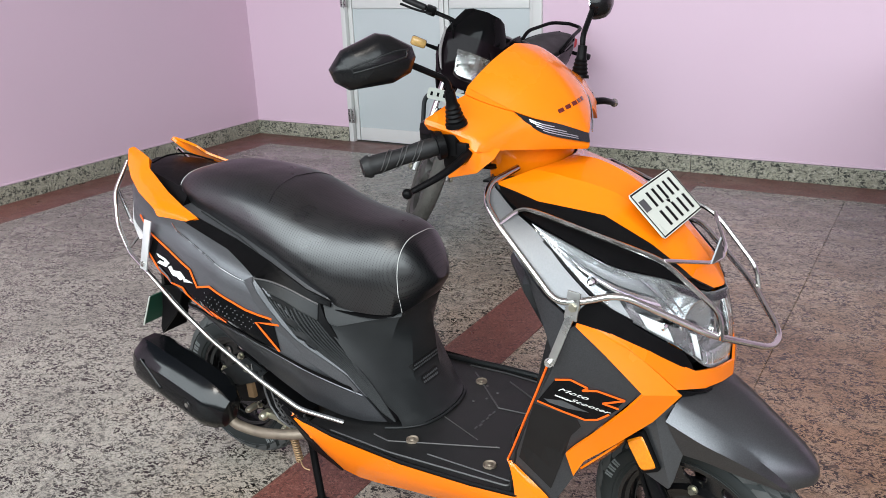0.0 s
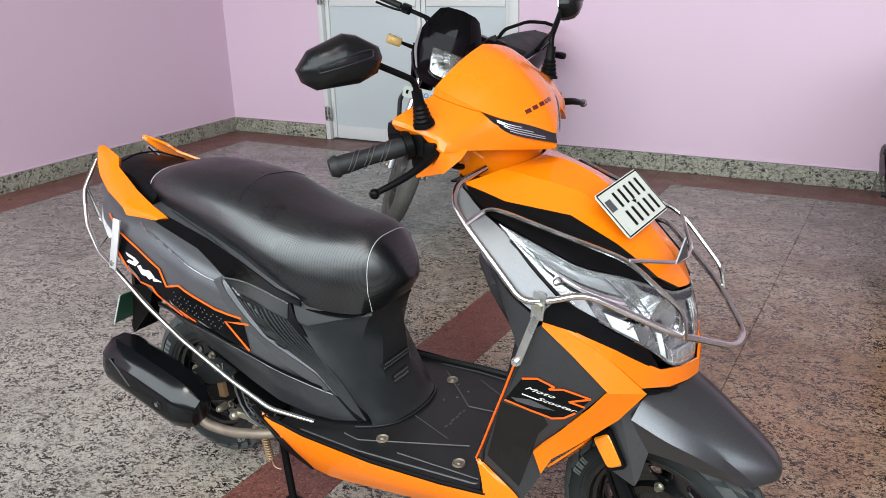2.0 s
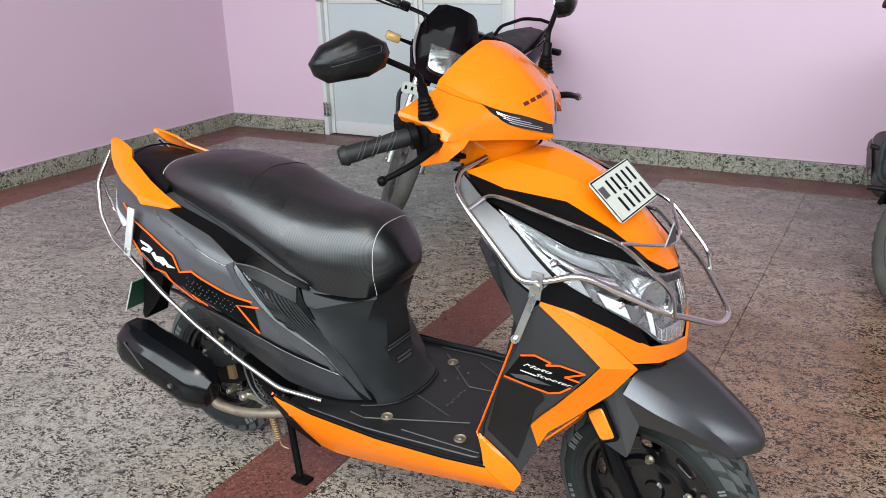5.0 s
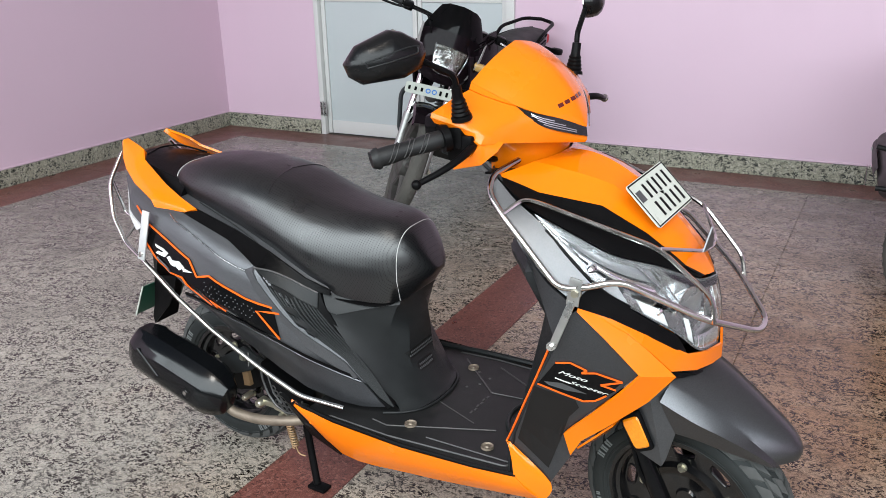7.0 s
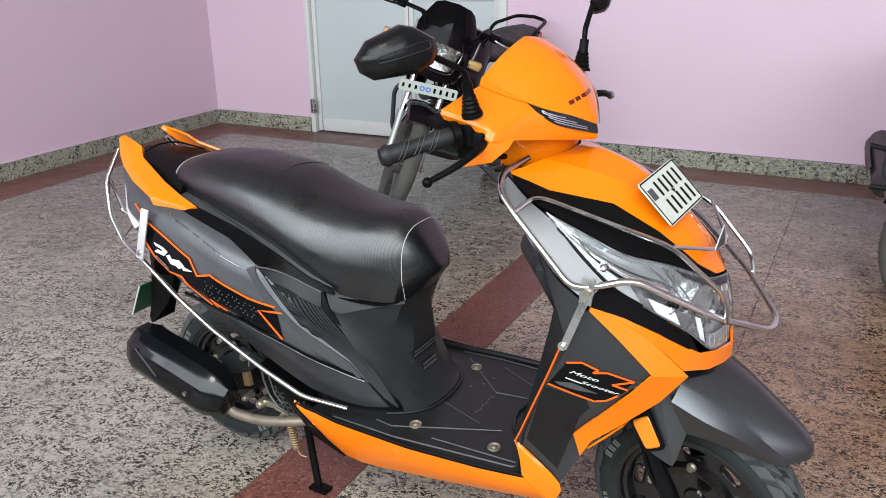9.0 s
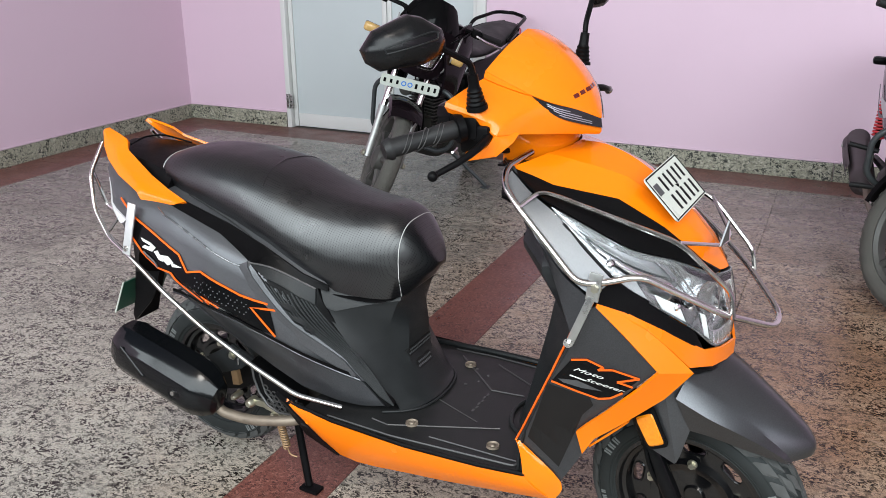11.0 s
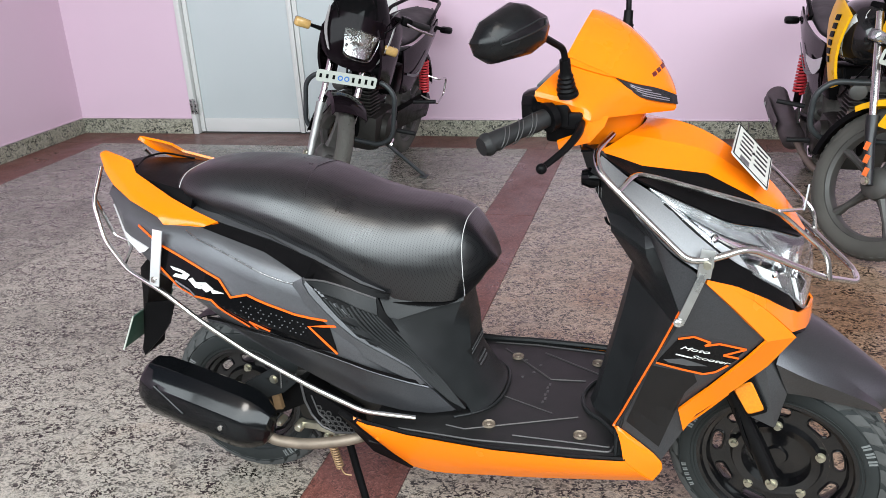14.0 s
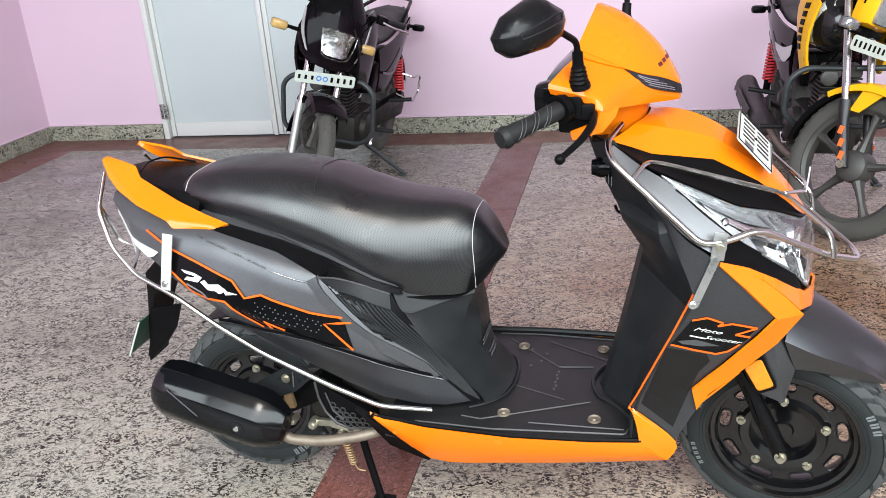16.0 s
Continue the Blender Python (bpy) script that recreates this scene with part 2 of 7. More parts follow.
def stone(name, ground, flecks, fleck_scale, amount, rough, stretch=(1, 1, 1), blotch=0.25, second=None, stain=None):
    """Polished stone: a clouded ground with dark worm-like flecks and fine grains."""
    m = bpy.data.materials.new(name)
    m.use_nodes = True
    t = m.node_tree
    L = t.links.new
    b = t.nodes["Principled BSDF"]
    b.inputs["Specular IOR Level"].default_value = 0.36
    geo = t.nodes.new("ShaderNodeNewGeometry")
    mp = t.nodes.new("ShaderNodeMapping")
    mp.inputs["Scale"].default_value = stretch
    mp.inputs["Rotation"].default_value = (0, 0, radians(-24))
    L(geo.outputs["Position"], mp.inputs["Vector"])
    def tex(scale, detail, dist=0.0, rough_=0.55):
        n = t.nodes.new("ShaderNodeTexNoise")
        n.inputs["Scale"].default_value, n.inputs["Detail"].default_value = scale, detail
        n.inputs["Distortion"].default_value, n.inputs["Roughness"].default_value = dist, rough_
        L(mp.outputs["Vector"], n.inputs["Vector"])
        return n.outputs["Fac"]
    def step(src, lo, hi, a=0.0, c=1.0):
        r = t.nodes.new("ShaderNodeMapRange")
        r.inputs["From Min"].default_value, r.inputs["From Max"].default_value = lo, hi
        r.inputs["To Min"].default_value, r.inputs["To Max"].default_value = a, c
        L(src, r.inputs["Value"])
        return r.outputs["Result"]
    def mix(fac, a, c):
        x = t.nodes.new("ShaderNodeMix")
        x.data_type = "RGBA"
        L(fac, x.inputs["Factor"])
        for sock, val in (("A", a), ("B", c)):
            if isinstance(val, tuple):
                x.inputs[sock].default_value = (*val, 1)
            else:
                L(val, x.inputs[sock])
        return x.outputs["Result"]
    def times(p, q):
        x = t.nodes.new("ShaderNodeMath")
        x.operation = "MULTIPLY"
        L(p, x.inputs[0])
        L(q, x.inputs[1])
        return x.outputs[0]
    cloud = tex(1.3, 4)
    dark = tuple(c * (1 - blotch) for c in ground)
    light = tuple(min(1, c * (1 + blotch)) for c in ground)
    base = mix(step(cloud, 0.35, 0.65), dark, light)
    if second:
        base = mix(step(tex(fleck_scale * 0.8, 3, 0.6), 0.5, 0.62, 0, 0.8), base, second)
    grain = mix(step(tex(fleck_scale * 3.2, 2), 0.50, 0.62, 0, 0.75), base, tuple(c * 0.45 for c in ground))
    worm = step(tex(fleck_scale, 3, 1.1), 0.5 + 0.06 / amount * 0.5, 0.5 + 0.06 / amount * 0.5 + 0.014)
    local = step(tex(22.0, 4, 0.5), 0.38, 0.56, 0.25, 1.0)
    col = mix(times(worm, local), grain, flecks)
    if stain:
        clot = step(tex(fleck_scale * 0.42, 4, 1.4, 0.6), 0.585, 0.610, 0.0, 0.70)
        col = mix(clot, col, flecks)
    if stain:
        # a wide warm cast, partly the pink wall's reflection put into the colour, and a brown stain, ragged at its edge
        off = t.nodes.new("ShaderNodeMapping")
        off.inputs["Location"].default_value = (-stain[0] / stain[2], -stain[1] / stain[3], 0)
        off.inputs["Scale"].default_value = (1 / stain[2], 1 / stain[3], 0)
        L(geo.outputs["Position"], off.inputs["Vector"])
        ln = t.nodes.new("ShaderNodeVectorMath")
        ln.operation = "LENGTH"
        L(off.outputs["Vector"], ln.inputs[0])
        wob = t.nodes.new("ShaderNodeMath")
        wob.operation = "MULTIPLY_ADD"
        L(tex(3.4, 6, 0.8, 0.65), wob.inputs[0])
        wob.inputs[1].default_value = 2.2
        L(ln.outputs["Value"], wob.inputs[2])
        cast = t.nodes.new("ShaderNodeMix")
        cast.data_type, cast.blend_type = "RGBA", "MULTIPLY"
        L(step(wob.outputs[0], 1.9, 3.9, 1.0, 0.0), cast.inputs["Factor"])
        L(col, cast.inputs["A"])
        cast.inputs["B"].default_value = (1.14, 0.91, 0.77, 1)
        col = cast.outputs["Result"]
        tint = t.nodes.new("ShaderNodeMix")
        tint.data_type, tint.blend_type = "RGBA", "MULTIPLY"
        L(step(wob.outputs[0], 1.35, 2.25, 0.85, 0.0), tint.inputs["Factor"])
        L(col, tint.inputs["A"])
        tint.inputs["B"].default_value = (0.62, 0.46, 0.37, 1)
        col = tint.outputs["Result"]
    oi = t.nodes.new("ShaderNodeObjectInfo")
    hsv = t.nodes.new("ShaderNodeHueSaturation")
    L(col, hsv.inputs["Color"])
    L(step(oi.outputs["Random"], 0, 1, 0.88, 1.1), hsv.inputs["Value"])
    L(hsv.outputs["Color"], b.inputs["Base Color"])
    L(step(tex(5, 5), 0.3, 0.7, rough - 0.1, rough + 0.14), b.inputs["Roughness"])
    bp = t.nodes.new("ShaderNodeBump")
    bp.inputs["Strength"].default_value, bp.inputs["Distance"].default_value = 0.12, 0.001
    L(tex(fleck_scale * 2, 3), bp.inputs["Height"])
    L(bp.outputs["Normal"], b.inputs["Normal"])
    return m


GRANITE = stone("granite_floor", (0.300, 0.282, 0.246), (0.010, 0.0085, 0.0075), 112, 2.3, 0.24, (0.74, 1.0, 1.0), 0.24, (0.40, 0.365, 0.31), (0.75, 1.15, 0.75, 0.95))
REDG = stone("red_granite", (0.142, 0.052, 0.041), (0.05, 0.018, 0.016), 110, 0.7, 0.34, (1, 1, 1), 0.14, (0.25, 0.115, 0.09))
SKIRT = stone("granite_skirting", (0.31, 0.30, 0.235), (0.018, 0.020, 0.018), 74, 1.5, 0.3, (0.8, 1, 1), 0.2, (0.44, 0.42, 0.35))
GROUT = material("dark_grout", (0.15, 0.125, 0.105), 0.8, 0, 0, 0.2, 30)
DOORW = material("white_door_paint", (0.58, 0.58, 0.565), 0.35, 0, 0, 0.03, 3, 0.05, 80)
PLUM = material("plum_black_paint", (0.006, 0.004, 0.0052), 0.10, 0, 0, 0.2, 8, 0.05, 60, rough_vary=0.04, spec=0.07)
DUSTY = material("dusty_tyre", (0.066, 0.063, 0.055), 0.85, 0, 0, 0.6, 7, 0.3, 200)
ALLOY = material("dusty_black_alloy", (0.062, 0.060, 0.055), 0.5, 0.3, 0, 0.55, 12, 0.1, 150)
FORKL = material("fork_lower_black", (0.02, 0.02, 0.022), 0.4, 0.3, 0, 0.4, 20)
AMBERP = material("faded_amber_lens", (0.46, 0.29, 0.10), 0.22, 0, 0.1, 0.35, 60, 0.6, 300)
FORKS = material("worn_fork_alloy", (0.30, 0.30, 0.29), 0.42, 0.6, 0, 0.3, 25, 0.1, 150)
SCREEN = material("smoked_screen", (0.003, 0.003, 0.0033), 0.06, 0, 0, 0.1, 10, rough_vary=0.02, spec=0.10)
REFLECTOR = material("pressed_reflector", (0.36, 0.37, 0.365), 0.22, 0.95, 0, 0.1, 60, 0.8, 110)
REFLECT = material("orange_reflector", (0.85, 0.16, 0.03), 0.4, 0, 0, 0.2, 200)
BLUEP = material("blue_print", (0.03, 0.17, 0.55), 0.4, 0, 0, 0.1, 30)
GUARDM = material("worn_black_tube", (0.035, 0.04, 0.042), 0.45, 0.3, 0, 0.35, 30)
TANKD = material("tank_black", (0.008, 0.008, 0.009), 0.15, 0, 0.1, 0.2, 8)
SADDLE = material("dusty_saddle", (0.010, 0.009, 0.0095), 0.6, 0, 0, 0.3, 12, 0.2, 200)
SILENC = material("dusty_silencer", (0.05, 0.04, 0.042), 0.5, 0.2, 0, 0.35, 14, 0.15, 100)
CUTGLASS = material("cut_lens", (0.42, 0.45, 0.45), 0.12, 0.7, 0.2, 0.35, 90, 1.0, 75)


def perforated(name, color, rough, pitch):
    """Vinyl with rows of small round holes over a fine grain, and soft creases."""
    m = material(name, color, rough, 0, 0, 0.18, 9, spec=0.8)
    t = m.node_tree
    L = t.links.new
    b = t.nodes["Principled BSDF"]
    co = t.nodes.new("ShaderNodeTexCoord")
    mp = t.nodes.new("ShaderNodeMapping")
    mp.inputs["Rotation"].default_value = (0.0, radians(18), radians(45))
    L(co.outputs["Object"], mp.inputs["Vector"])
    v = t.nodes.new("ShaderNodeTexVoronoi")
    v.inputs["Scale"].default_value, v.inputs["Randomness"].default_value = 1 / pitch, 0.0
    L(mp.outputs["Vector"], v.inputs["Vector"])
    r = t.nodes.new("ShaderNodeMapRange")
    r.inputs["From Min"].default_value, r.inputs["From Max"].default_value = 0.16, 0.40
    L(v.outputs["Distance"], r.inputs["Value"])
    gloss = t.nodes.new("ShaderNodeMapRange")
    gloss.inputs["To Min"].default_value, gloss.inputs["To Max"].default_value = 0.23, 0.75
    L(r.outputs["Result"], gloss.inputs["Value"])
    L(gloss.outputs["Result"], b.inputs["Specular IOR Level"])
    n = t.nodes.new("ShaderNodeTexNoise")
    n.inputs["Scale"].default_value = 700
    L(co.outputs["Object"], n.inputs["Vector"])
    w = t.nodes.new("ShaderNodeTexNoise")
    w.inputs["Scale"].default_value, w.inputs["Detail"].default_value = 11, 3
    L(co.outputs["Object"], w.inputs["Vector"])
    b1 = t.nodes.new("ShaderNodeBump")
    b1.inputs["Strength"].default_value, b1.inputs["Distance"].default_value = 0.12, 0.0008
    L(n.outputs["Fac"], b1.inputs["Height"])
    b2 = t.nodes.new("ShaderNodeBump")
    b2.inputs["Strength"].default_value, b2.inputs["Distance"].default_value = 0.32, 0.006
    L(w.outputs["Fac"], b2.inputs["Height"])
    L(b1.outputs["Normal"], b2.inputs["Normal"])
    L(b2.outputs["Normal"], b.inputs["Normal"])
    return m


SEATM = perforated("seat_vinyl", (0.0042, 0.0043, 0.0050), 0.33, 0.0033)
GREYL = material("grey_chrome", (0.22, 0.225, 0.23), 0.25, 0.8, 0, 0.1, 60)
OUTGROUND = material("dark_outer_ground", (0.05, 0.05, 0.052), 0.8, 0, 0, 0.3, 20, 0.4, 200)
# darker copy of the flank paint, its weaker reflections put into the colour
DARKSHADE = material("shaded_grey_paint", (0.070, 0.072, 0.078), 0.32, 0.8, 0, 0.35, 420, 0.3, 700, rough_vary=0.03, spec=0.2)
TAN = material("tan_spring_steel", (0.30, 0.19, 0.10), 0.5, 0.5, 0, 0.3, 60)
SATIN = material("satin_black_plastic", (0.0140, 0.0150, 0.0157), 0.38, 0, 0, 0.3, 20, 0.35, 600, rough_vary=0.06, spec=0.17)
FENDER = material("fender_graphite", (0.088, 0.090, 0.096), 0.30, 0.85, 0, 0.3, 420, 0.12, 800, rough_vary=0.02, spec=0.3)
MATTB = material("matt_black_film", (0.011, 0.0102, 0.010), 0.5, 0, 0, 0.25, 18, 0.2, 400, rough_vary=0.04, spec=0.12)
MIRSHELL = material("mirror_shell_black", (0.005, 0.005, 0.0055), 0.25, 0, 0, 0.25, 20, 0.12, 500, rough_vary=0.04, spec=0.22)
STRAP = material("brushed_strap", (0.55, 0.56, 0.56), 0.4, 0.5, 0, 0.12, 50)
THREAD = material("seam_thread", (0.42, 0.42, 0.41), 0.6, 0, 0, 0.3, 400)
LAMPW = material("milky_lamp_lens", (0.55, 0.54, 0.55), 0.25, 0, 0.0, 0.08, 30)
RIBM = material("worn_mat_rib", (0.042, 0.041, 0.041), 0.42, 0, 0, 0.4, 60)
# ---- the room, turned a little against the scooter: u along the back wall, v out of it ----
ROOM = Matrix.Translation((-1.2, 3.62, 0)) @ Matrix.Rotation(radians(1.7), 4, "Z")
GAP = 0.0007


def slab_piece(u0, u1, v0, v1, mat, parent, name, z=0.0):
    g = GAP
    bm = bmesh.new()
    low = [(u0 + g, v0 + g), (u1 - g, v0 + g), (u1 - g, v1 - g), (u0 + g, v1 - g)]
    e = 0.0012
    top = [(u0 + g + e, v0 + g + e), (u1 - g - e, v0 + g + e), (u1 - g - e, v1 - g - e), (u0 + g + e, v1 - g - e)]
    loft(bm, [[V(u, v, z - 0.02) for u, v in low], [V(u, v, z - e) for u, v in low], [V(u, v, z) for u, v in top]])
    return part(name, bm, mat, parent, "", 0)


def room():
    fl = part("floor", block(16.0, 6.9, 0.08, (1.2, -3.35, -0.045)), GROUT, None, "", 0)
    fl.matrix_world = ROOM
    tagged(fl, "speckled grey-brown granite slab floor with dull red bands", "floor", kind="structure")
    us, vs = (-2.46, -1.35, -0.175, 0.596), (-0.31, -1.55, -2.87, -4.25, -5.6, -6.8)
    for u0, u1 in zip(us, us[1:]):
        for v1, v0 in zip(vs, vs[1:]):
            slab_piece(u0, u1, v0, v1, GRANITE, fl, "granite_slab")
    us = (0.838, 1.635, 2.95, 4.3, 6.0, 9.0)
    for u0, u1 in zip(us, us[1:]):
        for v1, v0 in zip(vs, vs[1:]):
            slab_piece(u0, u1, v0, v1, GRANITE, fl, "granite_slab")
    for v1, v0 in zip(vs, vs[1:]):
        slab_piece(0.596, 0.838, v0, v1, REDG, fl, "red_band")
        slab_piece(-2.83, -2.46, v0, v1, REDG, fl, "red_band")
    ub = (-2.83, -1.9, -0.6, 0.7, 2.0, 3.4, 5.0, 9.0)
    for u0, u1 in zip(ub, ub[1:]):
        slab_piece(u0, u1, -0.31, 0.0, REDG, fl, "red_band")

    # unseen ground, added and kept dark to cut bounce on the lower flanks
    drive = part("driveway", block(60.0, 40.0, 0.08, (1.2, -26.8, -0.06)), OUTGROUND, None, "", 0)
    drive.matrix_world = ROOM
    tagged(drive, "dark unseen ground added before the parking bay", "driveway", kind="structure")

    # back wall in pieces round the door opening
    wall = bmesh.new()
    d0, d1, dh = -1.895, -0.284, 2.1
    block(d0 + 3.03, 0.2, 3.4, ((d0 - 3.03) / 2, 0.1, 1.7), bm=wall)
    block(9.0 - d1, 0.2, 3.4, ((9.0 + d1) / 2, 0.1, 1.7), bm=wall)
    block(d1 - d0, 0.2, 3.4 - dh, ((d0 + d1) / 2, 0.1, (3.4 + dh) / 2), bm=wall)
    w = part("wall_back", wall, PINKW, None, "", 0)
    w.matrix_world = ROOM
    tagged(w, "pale pink painted back wall", "wall", kind="structure")
    w = part("wall_left", block(0.2, 9.4, 3.4, (-2.93, -4.7, 1.7)), PINKW, None, "", 0)
    w.matrix_world = ROOM
    tagged(w, "pink painted side wall", "wall", kind="structure")
    w = part("wall_right", block(0.2, 9.4, 3.4, (9.1, -4.7, 1.7)), PINKW, None, "", 0)
    w.matrix_world = ROOM
    tagged(w, "pink painted far side wall", "wall", kind="structure")
    # assumed ceiling, out of view; its front edge limits the sky light
    c = part("ceiling", block(12.4, 4.6, 0.15, (3.0, -2.1, 3.475)), CEIL, None, "", 0)
    c.matrix_world = ROOM
    tagged(c, "plain white ceiling slab, unseen, added to bound the daylight", "ceiling", kind="structure")

    # granite skirting in lengths, with a painted reveal on top
    def skirting(name, runs, along_u):
        s = thing(name, "mottled green-grey granite skirting strip", "skirting", ROOM, kind="structure")
        for a, c in runs:
            bm = block((c - a - 0.003) if along_u else 0.018, 0.018 if along_u else (c - a - 0.003), 0.108, ((a + c) / 2, -0.009, 0.054) if along_u else (-2.821, (a + c) / 2, 0.054), 0.003)
            part("skirting_length", bm, SKIRT, s, "", 0)
            bm = block((c - a) if along_u else 0.008, 0.008 if along_u else (c - a), 0.012, ((a + c) / 2, -0.004, 0.115) if along_u else (-2.826, (a + c) / 2, 0.115), 0.003)
            part("plaster_lip", bm, PINKW, s, "", 0)
    skirting("skirting_back", [(-2.83, -1.90), (-0.279, 0.72), (0.72, 1.9), (1.9, 3.1), (3.1, 4.6), (4.6, 9.0)], True)
    skirting("skirting_left", [(-1.4, -0.02), (-2.8, -1.4), (-4.4, -2.8), (-6.0, -4.4), (-9.3, -6.0)], False)

    # double door
    d = thing("door_1", "closed grey-white painted steel double door", "door", ROOM, kind="structure")
    for a, c in ((d0, d0 + 0.040), (d1 - 0.062, d1)):
        part("door_frame", block(c - a, 0.10, dh, ((a + c) / 2, 0.03, dh / 2), 0.004), DOORW, d)
    part("door_frame", block(d1 - d0 - 0.102, 0.10, 0.06, ((d0 + d1) / 2 - 0.011, 0.03, dh - 0.03), 0.004), DOORW, d)
    for a, c in ((-1.853, -1.034), (-1.032, -0.348)):
        leaf = part("door_leaf", block(c - a - 0.004, 0.03, dh - 0.075, ((a + c) / 2, 0.045, 0.008 + (dh - 0.075) / 2)), DOORM, d, "flat pale grey panel")
        for x0, x1 in ((a, a + 0.036), (c - 0.040, c)):
            part("stile", block(x1 - x0 - 0.003, 0.016, dh - 0.08, ((x0 + x1) / 2, 0.023, 0.010 + (dh - 0.08) / 2), 0.004), DOORW, leaf)
        for z0, z1 in ((0.010, 0.108), (0.985, 1.05), (1.93, 2.02)):
            part("rail", block(c - a - 0.082, 0.015, z1 - z0, ((a + c) / 2, 0.0235, (z0 + z1) / 2), 0.004), DOORW, leaf)
    part("meeting_stile", block(0.030, 0.012, dh - 0.08, (-1.046, 0.008, 0.008 + (dh - 0.08) / 2), 0.004), DOORW, d)
    for z in (0.20, 1.05, 1.85):
        h = part("hinge", block(0.055, 0.004, 0.105, (-1.862, -0.022, z), 0.0015), BRACKET, d, "steel butt hinge")
        part("hinge_pin", tube([(-1.862, -0.026, z - 0.055), (-1.862, -0.026, z + 0.055)], 0.006, 8), BRACKET, h)
        for dx in (-0.016, 0.016):
            for dz in (-0.035, 0.0, 0.035):
                part("hinge_screw", bolt((-1.862 + dx, -0.025, z + dz), 0.0035, 0.002), BLACK, h)


def bolt(at, r=0.006, h=0.004, axis=(0, -1, 0)):
    bm = bmesh.new()
    q = Vector((0, 0, 1)).rotation_difference(Vector(axis)).to_matrix().to_4x4()
    bmesh.ops.create_cone(bm, cap_ends=True, segments=6, radius1=r, radius2=r * 0.92, depth=h, matrix=Matrix.Translation(at) @ q)
    bmesh.ops.create_cone(bm, cap_ends=True, segments=14, radius1=r * 1.45, radius2=r * 1.4, depth=h * 0.35, matrix=Matrix.Translation(Vector(at) - Vector(axis) * h * 0.4) @ q)
    return bm


room()
from mathutils.bvhtree import BVHTree


# ---- the scooter: x forward, y to its left, z up ----
def flip(pts):
    return [V(p[0], -p[1], p[2]) for p in pts]


def both(half):
    """A full cross line from its right half, listed from the edge to the middle."""
    half = [Vector(p) for p in half]
    return half + flip(half[:-1][::-1])


def strip(a, b, thick, k=4, bulge=0.0, out=(0, -1, 0), n=4, kink=False):
    """A panel between two matching edge lines, swelling outward in the middle."""
    a, b = (poly(a, n), poly(b, n)) if kink else (spline(a, n), spline(b, n))
    out = Vector(out)
    rows = []
    for i in range(k + 1):
        f = i / k
        rows.append([p.lerp(q, f) + out * bulge * math.sin(math.pi * f) for p, q in zip(a, b)])
    return sheet(rows, thick)


def straight(a, b, thick, k=1):
    """A panel between two matching edge lines with sharp corners kept."""
    a, b = [Vector(p) for p in a], [Vector(p) for p in b]
    return sheet([[p.lerp(q, i / k) for p, q in zip(a, b)] for i in range(k + 1)], thick)


def mirror(bm):
    """The same shape on the other side of the machine, added to it."""
    made = bmesh.ops.duplicate(bm, geom=bm.verts[:] + bm.edges[:] + bm.faces[:])["geom"]
    bmesh.ops.scale(bm, vec=(1, -1, 1), verts=[g for g in made if isinstance(g, bmesh.types.BMVert)])
    return bm


def pair(name, bm, material_, parent, label="", smooth=40, m=None):
    """A part on the right and its mirror image on the left, each an object."""
    other = bm.copy()
    bmesh.ops.scale(other, vec=(1, -1, 1), verts=other.verts)
    first = None
    for one in (bm, other):
        ob = part(name, moved(one, m) if m else one, material_, parent, label, smooth)
        first = first or ob
    return first


def drape(flat, targets, way, off, depth=0.0015):
    """Lay a flat shape on the surface of other parts, off metres proud of it."""
    way = Vector(way).normalized()
    trees = [BVHTree.FromPolygons([v.co for v in o.data.vertices], [q.vertices for q in o.data.polygons]) for o in targets]
    for v in flat.verts:
        best = None
        for tree in trees:
            at = tree.ray_cast(v.co - way * 0.3, way)[0]
            if at is not None and (best is None or (at - v.co).dot(way) < (best - v.co).dot(way)):
                best = at
        if best is not None:
            v.co = best - way * off
    made = bmesh.ops.extrude_face_region(flat, geom=flat.faces[:])["geom"]
    bmesh.ops.translate(flat, vec=way * depth, verts=[g for g in made if isinstance(g, bmesh.types.BMVert)])
    return flat


def drape_line(pts, target, r):
    """A thread laid on the nearest surface of a part."""
    tree = BVHTree.FromPolygons([v.co for v in target.data.vertices], [q.vertices for q in target.data.polygons])
    out = []
    for q in pts:
        at, nrm = tree.find_nearest(Vector(q))[:2]
        out.append(at + nrm * r * 0.4)
    return tube(out, r, 6)


def flat_shape(outline, cuts=3):
    bm = bmesh.new()
    f = bm.faces.new([bm.verts.new(Vector(q)) for q in outline])
    bmesh.ops.triangulate(bm, faces=[f])
    if cuts:
        bmesh.ops.subdivide_edges(bm, edges=bm.edges, cuts=cuts, use_grid_fill=True)
        bmesh.ops.triangulate(bm, faces=bm.faces)
    return bm


def ribbon(a, c, w, up, n=4):
    """A flat line from a to c, w wide."""
    a, c = Vector(a), Vector(c)
    side = (c - a).cross(Vector(up)).normalized() * w / 2
    bm = bmesh.new()
    left = [bm.verts.new(a.lerp(c, i / n) - side) for i in range(n + 1)]
    right = [bm.verts.new(a.lerp(c, i / n) + side) for i in range(n + 1)]
    for i in range(n):
        bm.faces.new((left[i], left[i + 1], right[i + 1], right[i]))
    return bm


def poly(pts, n=4):
    """A line of straight runs, n steps each."""
    pts = [Vector(q) for q in pts]
    return [p.lerp(q, k / n) for p, q in zip(pts, pts[1:]) for k in range(n)] + [pts[-1]]


def moved(bm, m):
    bmesh.ops.transform(bm, matrix=m, verts=bm.verts)
    return bm


